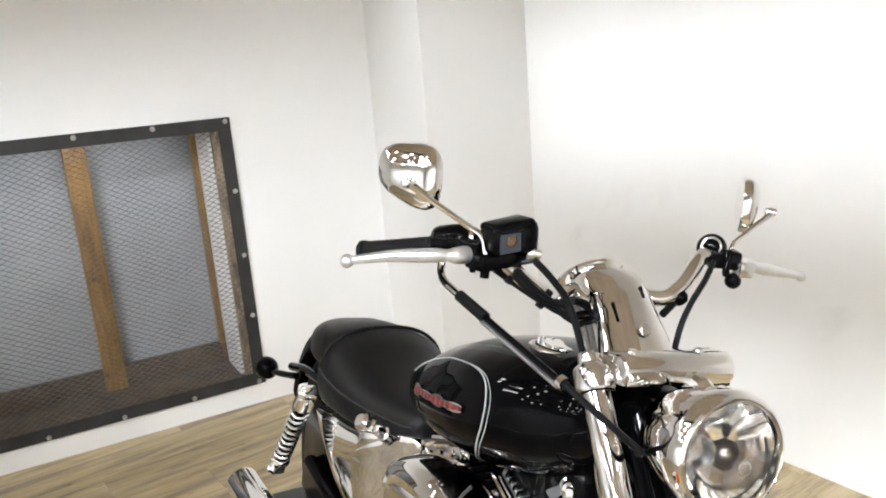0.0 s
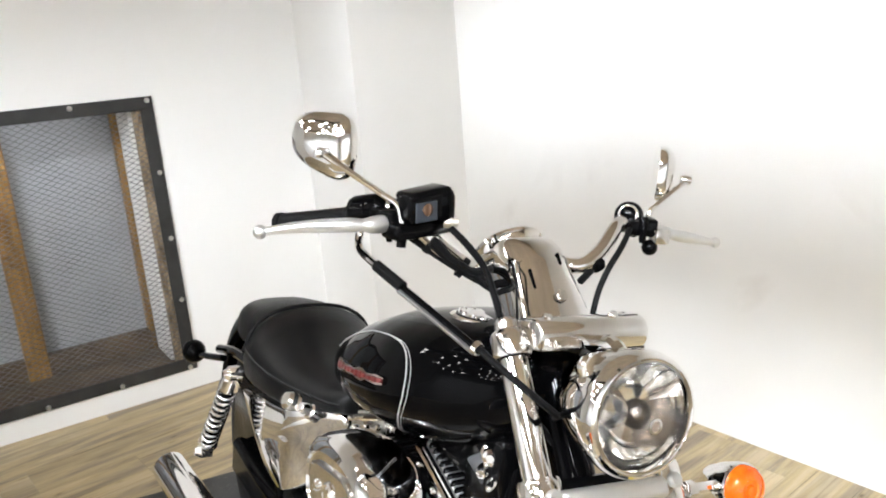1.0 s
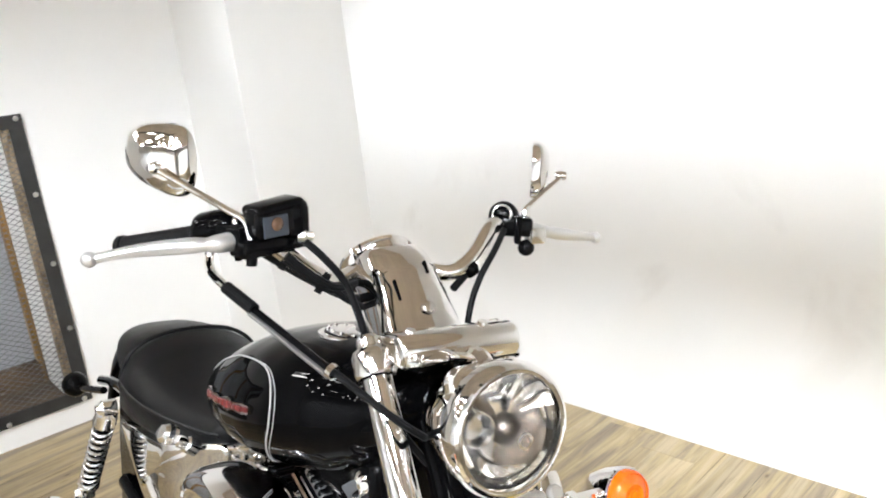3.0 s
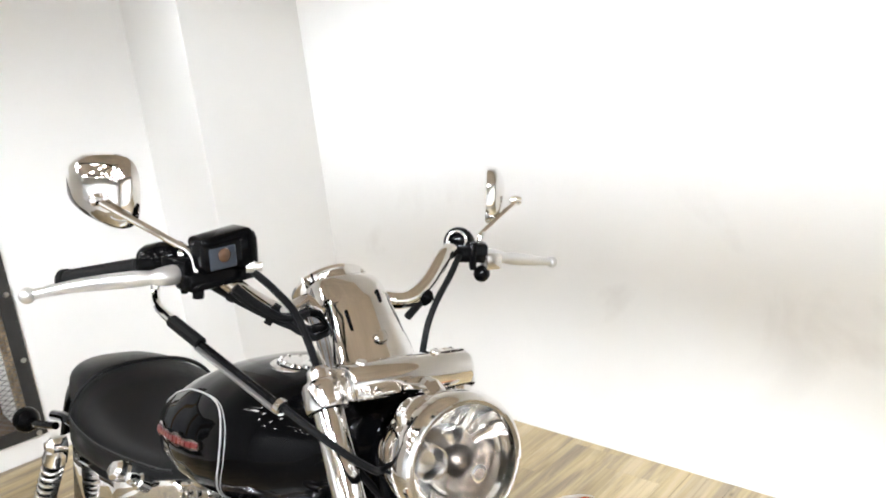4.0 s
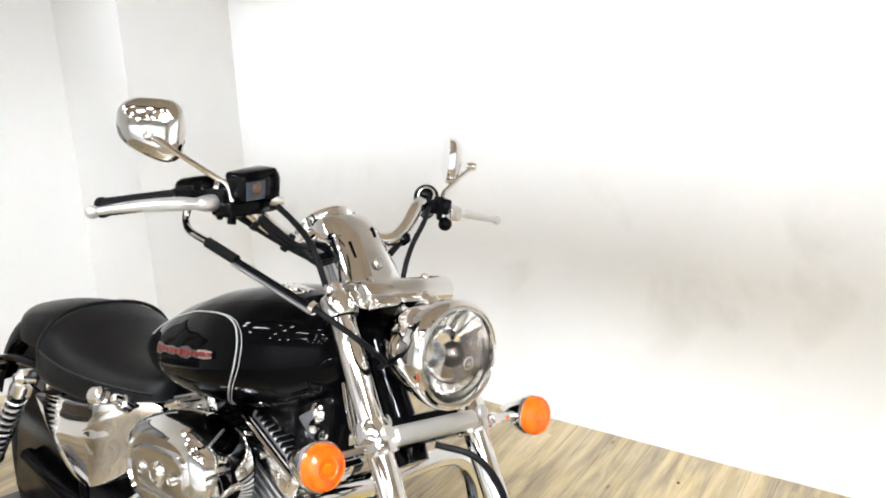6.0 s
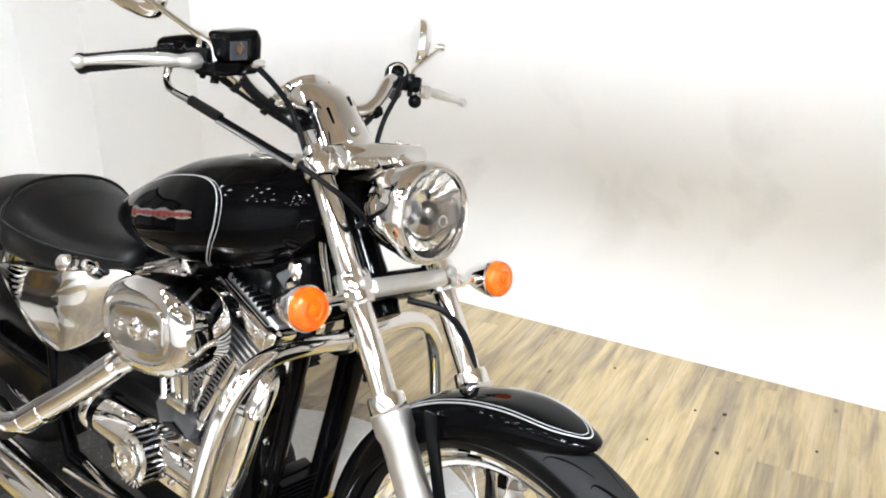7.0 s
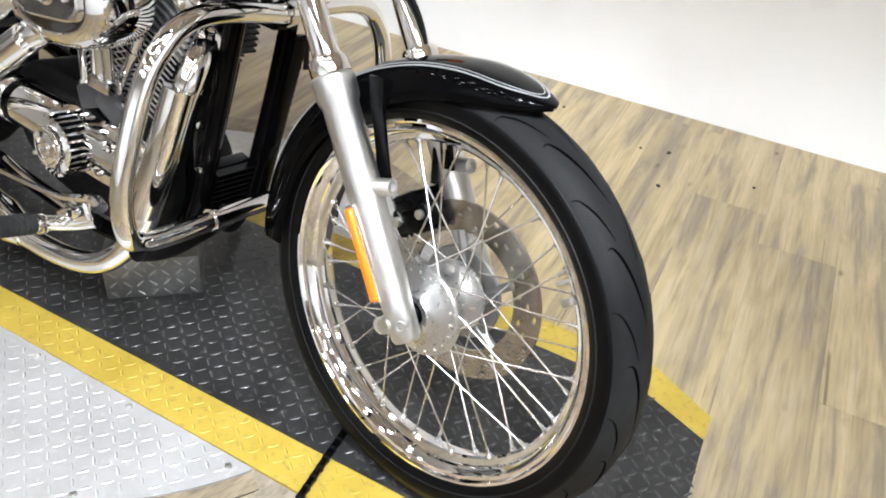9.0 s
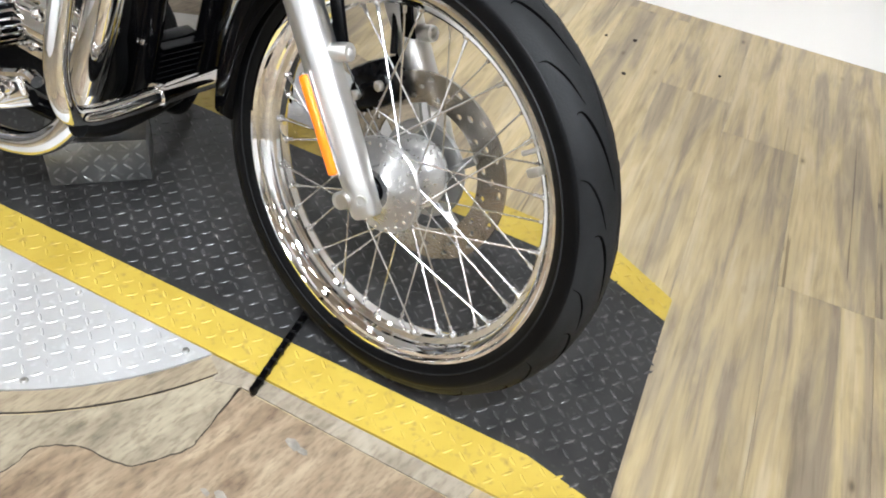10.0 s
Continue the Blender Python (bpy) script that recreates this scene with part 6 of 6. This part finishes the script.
bp("starter_band", lathe([(0.0442, 0.128), (0.0452, 0.13), (0.0452, 0.148), (0.0415, 0.152)], (-0.79, -0.135, 0.0), (-1, 0, -0.03), 36), SATIN, "black band", stm)
for x, z in ((-0.88, 0.022), (-0.84, 0.027)):
    bp("starter_screw", lathe([(0, 0.004), (0.004, 0.003), (0.005, -0.004), (0, -0.004)], (x, -0.158, z + 0.012), (0, -0.5, 0.85), 10), CHROME, "", stm)
bp("cam_cover", lathe([(0, -0.012), (0.02, -0.011), (0.031, -0.004), (0.035, 0.008), (0.035, 0.17), (0, 0.17)], (-0.59, -0.112, -0.02), (-1, 0, 0), 36), CHROME, "smooth chrome cam cover", eng)
bp("cover_boss", lathe([(0, 0.012), (0.007, 0.011), (0.01, 0.006), (0.01, -0.008), (0, -0.01)], (-0.655, -0.15, 0.018), (0, -0.7, 0.7), 16), CHROME, "", gc)
for sgn, nm in ((1, "front"), (-1, "rear")):
    dirn = V(sgn * 0.38, 0, 0.925).normalized()
    side_ = V(dirn.z, 0, -dirn.x)
    fr = Matrix.Translation(CR) @ Matrix((side_, V(0, 1, 0), dirn)).transposed().to_4x4()
    cyl = bp("cylinder", lathe([(0, 0.08), (0.058, 0.08), (0.058, 0.24), (0, 0.24)], CR, dirn, 32), WRINKLE, "black finned cylinder", eng)
    for k in range(12):
        w = 0.152
        o = 0.092 + k * 0.0118
        bp("cooling_fin", box((w, 0.15, 0.0035), fr @ Matrix.Translation((0, 0, o)), 0.0015, 1), WRINKLE, "", cyl)
        bp("fin_edge", box((w * 0.98, 0.003, 0.0028), fr @ Matrix.Translation((0, -0.0755, o)), 0.0008, 1), FIN_EDGE, "polished fin edge", cyl)
    for k in range(6):
        o = 0.243 + k * 0.0125
        bp("head_fin", box((0.18 - 0.003 * k, 0.165 - 0.004 * k, 0.0055), fr @ Matrix.Translation((0, 0, o)), 0.002, 1), WRINKLE, "", cyl)
        bp("fin_edge", box((0.178 - 0.003 * k, 0.009, 0.007), fr @ Matrix.Translation((0, -0.083 + 0.002 * k, o)), 0.001, 1), FIN_EDGE, "polished fin edge", cyl)
    bp("cylinder_head", box((0.13, 0.13, 0.075), fr @ Matrix.Translation((0, 0, 0.278)), 0.012), WRINKLE, "black cylinder head", eng)
    rb = bp("rocker_box", box((0.165, 0.165, 0.04), fr @ Matrix.Translation((0, 0, 0.333)), 0.008, 3), BLACK, "black rocker box with a chrome ribbed lid", eng)
    lid = bp("rocker_lid", box((0.16, 0.12, 0.016), fr @ Matrix.Translation((0, -0.01, 0.358)), 0.006, 3), ALU, "bright alloy rocker lid", rb)
    for k in range(9):
        bp("lid_rib", box((0.0055, 0.125, 0.011), fr @ Matrix.Translation((-0.062 + 0.0135 * k, -0.012, 0.369)), 0.0012, 1), SATIN, "", rb)
    bp("rocker_side", box((0.15, 0.008, 0.034), fr @ Matrix.Translation((0.004, -0.0845, 0.332)), 0.003, 2), CHROME_SOFT, "chrome rocker side plate", rb)
    for k in (-0.055, 0.0, 0.055):
        bp("side_bolt", lathe([(0, 0.006), (0.004, 0.006), (0.006, 0.004), (0.006, 0), (0, 0)], fr @ V(k, -0.0885, 0.335), (0, -1, 0), 10), CHROME, "", rb)
    bp("lid_edge", tube([fr @ V(-0.08, -0.084, 0.352), fr @ V(0.08, -0.084, 0.352)], 0.0075, 10), CHROME, "", rb)
    bp("rocker_end", box((0.036, 0.13, 0.044), fr @ Matrix.Translation((0.078, -0.022, 0.338)), 0.01, 3), CHROME, "chrome rocker end cover", rb)
    for k in (-0.05, 0.0):
        bp("end_bolt", lathe([(0, 0.007), (0.005, 0.007), (0.0075, 0.004), (0.0075, 0), (0, 0)], fr @ V(0.09, -0.02 + k, 0.36), dirn, 10), CHROME, "", rb)
    for i in (-1, 1):
        for j in (-1, 1):
            bp("rocker_bolt", lathe([(0, 0), (0.0065, 0), (0.0065, 0.008), (0, 0.009)], fr @ V(0.066 * i, 0.053 * j, 0.345), dirn, 10), CHROME, "", rb)
    for k in (-0.022, 0.022):
        a_ = fr @ V(k * 0.8 + sgn * 0.01, -0.1, 0.085)
        b_ = fr @ V(k + sgn * 0.01, -0.078, 0.25)
        pr = bp("pushrod_tube", tube([a_, b_], 0.0105, 14), CHROME, "chrome pushrod tube", eng)
        dd = (b_ - a_).normalized()
        bp("tube_collar", lathe([(0.0106, -0.006), (0.0145, -0.006), (0.0145, 0.012), (0.0106, 0.014)], a_, dd, 14), CHROME, "", pr)
        bp("tube_collar", lathe([(0.0106, -0.006), (0.0135, -0.006), (0.0135, 0.004), (0.0106, 0.005)], a_ + (b_ - a_) * 0.55, dd, 14), CHROME, "", pr)
    bp("tappet_block", box((0.07, 0.03, 0.045), fr @ Matrix.Translation((0.0, -0.105, 0.07)), 0.006), simple("dark_cast_alloy", (0.06, 0.06, 0.062), 0.45, 0.3, 0.2, 30, 0.1, 300), "dark tappet block", eng)
bp("carburettor", lathe([(0, 0), (0.035, 0), (0.035, 0.08), (0.045, 0.085), (0, 0.09)], (-0.73, -0.04, 0.26), (0, -1, 0), 24), SATIN, "", eng)
bp("intake_duct", lathe([(0, 0), (0.03, 0.0), (0.03, 0.12), (0, 0.12)], (-0.66, -0.02, 0.24), (-1, 0, 0.1), 20), ALU, "", eng)
CAST_GREY = simple("grey_cast_bracket", (0.075, 0.077, 0.082), 0.42, 0.3, 0.2, 30, 0.1, 300)
bp("horn_cover", lathe([(0, -0.02), (0.035, -0.018), (0.045, 0.0), (0.04, 0.01), (0, 0.016)], (-0.485, -0.035, 0.36), (0.6, -0.7, 0.1), 28), CHROME_SOFT, "chrome horn cover")
lock = bp("ignition_coil", lathe([(0, -0.045), (0.03, -0.045), (0.033, -0.04), (0.033, 0.022), (0.03, 0.026), (0, 0.026)], (-0.497, -0.036, 0.413), (0.75, -0.62, 0.0), 28), SATIN, "black coil can with a chrome end nut")
bp("coil_nut", lathe([(0, 0.026), (0.006, 0.026), (0.0075, 0.022), (0.013, 0.02), (0.0155, 0.013), (0.02, 0.01), (0.022, 0.0), (0, 0.0)], (-0.484, -0.06, 0.428), (0.62, -0.75, 0.1), 12), CHROME, "chrome nut", lock)
for p, size, turn_ in (((-0.487, -0.05, 0.486), (0.008, 0.034, 0.05), 0.3), ((-0.488, -0.058, 0.45), (0.007, 0.018, 0.05), 0.5), ((-0.488, -0.073, 0.408), (0.008, 0.036, 0.046), 0.6)):
    bp("mount_bracket", box(size, Matrix.Translation(p) @ Matrix.Rotation(radians(-42), 4, "Z") @ Matrix.Rotation(turn_, 4, "X"), 0.004, 2), CAST_GREY, "grey cast engine mount bracket")
for p, r in (((-0.481, -0.055, 0.488), 0.0115), ((-0.482, -0.077, 0.408), 0.0125), ((-0.455, -0.08, 0.4), 0.008)):
    bp("mount_bolt", lathe([(0, 0.012), (r * 0.35, 0.012), (r * 0.4, 0.016), (r * 0.55, 0.0165), (r * 0.8, 0.011), (r, 0.004), (r, -0.01), (0, -0.012)], p, (0.6, -0.78, -0.1), 14), CHROME, "chrome mounting bolt")
for k in (0.0, 0.008):
    rod = bp("choke_cable", tube([(-0.418 + k * 0.3, -0.078 + k, 0.57), (-0.444, -0.06 + k, 0.49), (-0.443, -0.036 + k, 0.405), (-0.446, -0.032 + k, 0.39)], 0.0026, 8), CHROME_SOFT, "thin steel-sheathed cable")
    bp("cable_end", lathe([(0, -0.014), (0.005, -0.013), (0.0065, -0.004), (0.005, 0.008), (0, 0.009)], (-0.446, -0.032 + k, 0.39), (0, 0.1, 1), 10), CHROME, "", rod)

# air cleaner
AC = Matrix.Translation((-0.727, -0.15, 0.268)) @ Matrix.Rotation(radians(-9), 4, "Y")
def ac_ring(a, b, y, p=2.5):
    return [V(x, y, z) for x, z in superellipse(a, b, p, 64)]
acl = bp("air_cleaner", loft([[AC @ v_ for v_ in ac_ring(*q)] for q in ((0.13, 0.083, 0.045), (0.136, 0.089, 0.03), (0.139, 0.092, 0.0), (0.138, 0.091, -0.03), (0.133, 0.086, -0.048), (0.122, 0.076, -0.058), (0.108, 0.064, -0.062), (0.105, 0.0615, -0.058), (0.1, 0.056, -0.0575), (0.02, 0.01, -0.0575))]), CHROME, "oval chrome air cleaner with inset badge plate", sharp=30)
bp("badge_plate", loft([[AC @ v_ for v_ in ac_ring(*q, 4.5)] for q in ((0.088, 0.042, -0.057), (0.088, 0.042, -0.062), (0.084, 0.038, -0.064), (0.076, 0.03, -0.0625), (0.02, 0.008, -0.0625))]), CHROME_SOFT, "stadium-shaped badge plate", acl)
for x, r in ((0, 0.021), (-0.052, 0.011), (0.052, 0.011)):
    bp("badge_boss", lathe([(0, 0.006), (r * 0.5, 0.0055), (r * 0.62, 0.003), (r * 0.8, 0.005), (r, 0.002), (r, -0.002), (0, -0.002)], AC @ V(x, -0.063, 0), AC.to_3x3() @ V(0, -1, 0), 24), CHROME, "", acl)
bp("back_plate", loft([[AC @ v_ for v_ in ac_ring(*q)] for q in ((0.08, 0.05, 0.075), (0.105, 0.068, 0.066), (0.115, 0.073, 0.048), (0.1, 0.06, 0.044))]), SATIN, "", acl)
for x in (-0.71, -0.685):
    bp("breather_tube", tube([(x, -0.13, 0.19), (x + 0.003, -0.125, 0.12)], 0.009, 12), CHROME, "chrome breather tube", acl)
bp("breather_clamp", box((0.06, 0.03, 0.022), Matrix.Translation((-0.695, -0.128, 0.115)), 0.004), ALU_POL, "", acl)

# exhaust
fh = bp("front_exhaust", tube([(-0.55, -0.03, 0.235), (-0.505, -0.075, 0.24), (-0.485, -0.115, 0.205), (-0.492, -0.135, 0.14), (-0.51, -0.145, 0.04), (-0.535, -0.155, -0.06), (-0.575, -0.17, -0.145), (-0.64, -0.185, -0.2), (-0.75, -0.19, -0.232), (-0.9, -0.195, -0.24), (-1.05, -0.2, -0.235)], 0.0225, 16), CHROME, "chrome front exhaust pipe with long lower muffler")
bp("heat_shield", tube([(-0.482, -0.142, 0.185), (-0.492, -0.152, 0.12), (-0.51, -0.162, 0.03), (-0.53, -0.17, -0.05)], 0.026, 16), CHROME, "polished heat shield", fh)
bp("muffler", lathe([(0, -0.02), (0.024, -0.02), (0.028, 0.0), (0.043, 0.06), (0.045, 0.1), (0.045, 0.56), (0.042, 0.575), (0.036, 0.575), (0.034, 0.5), (0, 0.5)], (-0.86, -0.196, -0.238), (-1, -0.03, 0.03), 36), CHROME, "chrome muffler", fh)
rh = bp("rear_exhaust", tube([(-0.82, -0.05, 0.2), (-0.79, -0.12, 0.22), (-0.765, -0.175, 0.2), (-0.82, -0.2, 0.155), (-0.93, -0.22, 0.06), (-1.05, -0.243, -0.035), (-1.16, -0.258, -0.08)], 0.023, 16), CHROME, "chrome rear exhaust pipe with upper muffler")
bp("heat_shield", tube([(-0.8, -0.2, 0.17), (-0.93, -0.226, 0.062), (-1.06, -0.25, -0.04)], 0.027, 16), CHROME, "polished heat shield", rh)
for p, d_ in (((-0.85, -0.207, 0.13), (-0.75, -0.15, -0.6)), ((-0.99, -0.236, 0.012), (-0.75, -0.15, -0.6)), ((-1.05, -0.246, -0.033), (-0.75, -0.15, -0.55))):
    bp("shield_clamp", lathe([(0.0272, -0.004), (0.03, -0.004), (0.03, 0.004), (0.0272, 0.004)], p, d_, 24), CHROME_SOFT, "", rh)
bp("muffler", lathe([(0, -0.02), (0.027, -0.02), (0.03, 0.0), (0.042, 0.05), (0.043, 0.1), (0.043, 0.42), (0.042, 0.43), (0.036, 0.43), (0.035, 0.35), (0, 0.35)], (-1.13, -0.256, -0.075), (-0.995, -0.09, 0.02), 36), CHROME, "chrome muffler with open tip", rh)

# foot controls
PEG_RUBBER = simple("worn_peg_rubber", (0.028, 0.028, 0.028), 0.6, 0.0, 0.3, 25, 0.15, 500, spec=0.25)
peg = bp("foot_peg", tube([(-0.7, -0.263, -0.123), (-0.7, -0.363, -0.105)], 0.0175, 20), PEG_RUBBER, "ribbed grey-black rubber foot peg")
for i in range(9):
    k = 0.1 + 0.85 * i / 9
    bp("peg_rib", lathe([(0.0176, -0.0025), (0.0195, -0.002), (0.0195, 0.002), (0.0176, 0.0025)], V(-0.7, -0.263, -0.123).lerp(V(-0.7, -0.363, -0.105), k), (0, -1, 0.18), 18), PEG_RUBBER, "", peg)
bp("peg_clevis", tube([(-0.7, -0.266, -0.124), (-0.694, -0.235, -0.127), (-0.672, -0.2, -0.128), (-0.64, -0.18, -0.115)], 0.014, 14), CHROME, "chrome peg mount", peg)
bp("clevis_collar", lathe([(0.0142, -0.006), (0.0185, -0.006), (0.0195, 0.0), (0.0185, 0.006), (0.0142, 0.006)], (-0.698, -0.252, -0.1255), (0, -1, 0.1), 20), CHROME, "", peg)
bp("clevis_plate", box((0.1, 0.014, 0.036), Matrix.Translation((-0.65, -0.216, -0.098)) @ Matrix.Rotation(radians(-32), 4, "Y"), 0.006, 3), CHROME, "", peg)
bp("clevis_bolt", lathe([(0, 0.012), (0.008, 0.011), (0.01, 0.004), (0.01, -0.006), (0, -0.008)], (-0.64, -0.222, -0.085), (0, -1, 0.1), 14), CHROME, "", peg)
bp("brake_pedal", tube([(-0.72, -0.19, -0.1), (-0.66, -0.2, -0.075), (-0.61, -0.205, -0.055), (-0.585, -0.208, -0.056)], 0.011, 10), CHROME, "chrome brake pedal")
bp("brake_rod", tube([(-0.69, -0.19, -0.1), (-0.85, -0.19, -0.125), (-1.0, -0.19, -0.145)], 0.006, 10), CHROME_SOFT, "thin brake rod")
bp("brake_rod", tube([(-0.67, -0.17, -0.14), (-0.85, -0.165, -0.14), (-0.98, -0.155, -0.135)], 0.006, 10), CHROME_SOFT, "thin brake rod")
bp("side_stand", tube([(-0.72, 0.13, -0.19), (-0.74, 0.2, -0.25), (-0.76, 0.272, -0.285)], 0.013, 10), SATIN, "black side stand, folded out")

# ---- floor planks ----
PT = radians(106)           # direction of the long side
PWD, PLN = 0.19, 1.3
def plank_data():
    bm = bmesh.new()
    add_box(bm, (PLN - 0.0005, PWD - 0.0005, 0.004), Matrix.Translation((0, 0, -0.002)), 0.0004, 1)
    bmesh.ops.recalc_face_normals(bm, faces=bm.faces)
    me = bpy.data.meshes.new("plank")
    bm.to_mesh(me)
    bm.free()
    me.materials.append(OAK)
    return me


PLANK = plank_data()
rng = random.Random(4)
c_, s_ = math.cos(PT), math.sin(PT)
corners = [left_far, CORNER, right_far, south_r]
middle = sum(corners, V(0, 0, 0)) / 4
room = [(middle.x + (p.x - middle.x) * 1.07, middle.y + (p.y - middle.y) * 1.07) for p in corners]
shifts = {row: rng.random() * PLN for row in [*range(-20, 22), *range(-26, -20), *range(22, 30)]}
near_bike = lambda x, y: -3.9 < x < 3.6 and -2.6 < y < 3.4
for wanted in (near_bike, lambda x, y: inside(x, y, room) and not near_bike(x, y)):
    for row in shifts:
        for col in range(-6, 6):
            u, v = col * PLN + shifts[row], row * PWD
            x, y = 0.3 + u * c_ - v * s_, 0.2 + u * s_ + v * c_
            if not wanted(x, y):
                continue
            ob = new("plank", PLANK)
            ob.parent = floor
            ob.matrix_basis = Matrix.Translation((x, y, FLOOR_Z - 0.0005)) @ Matrix.Rotation(PT, 4, "Z")
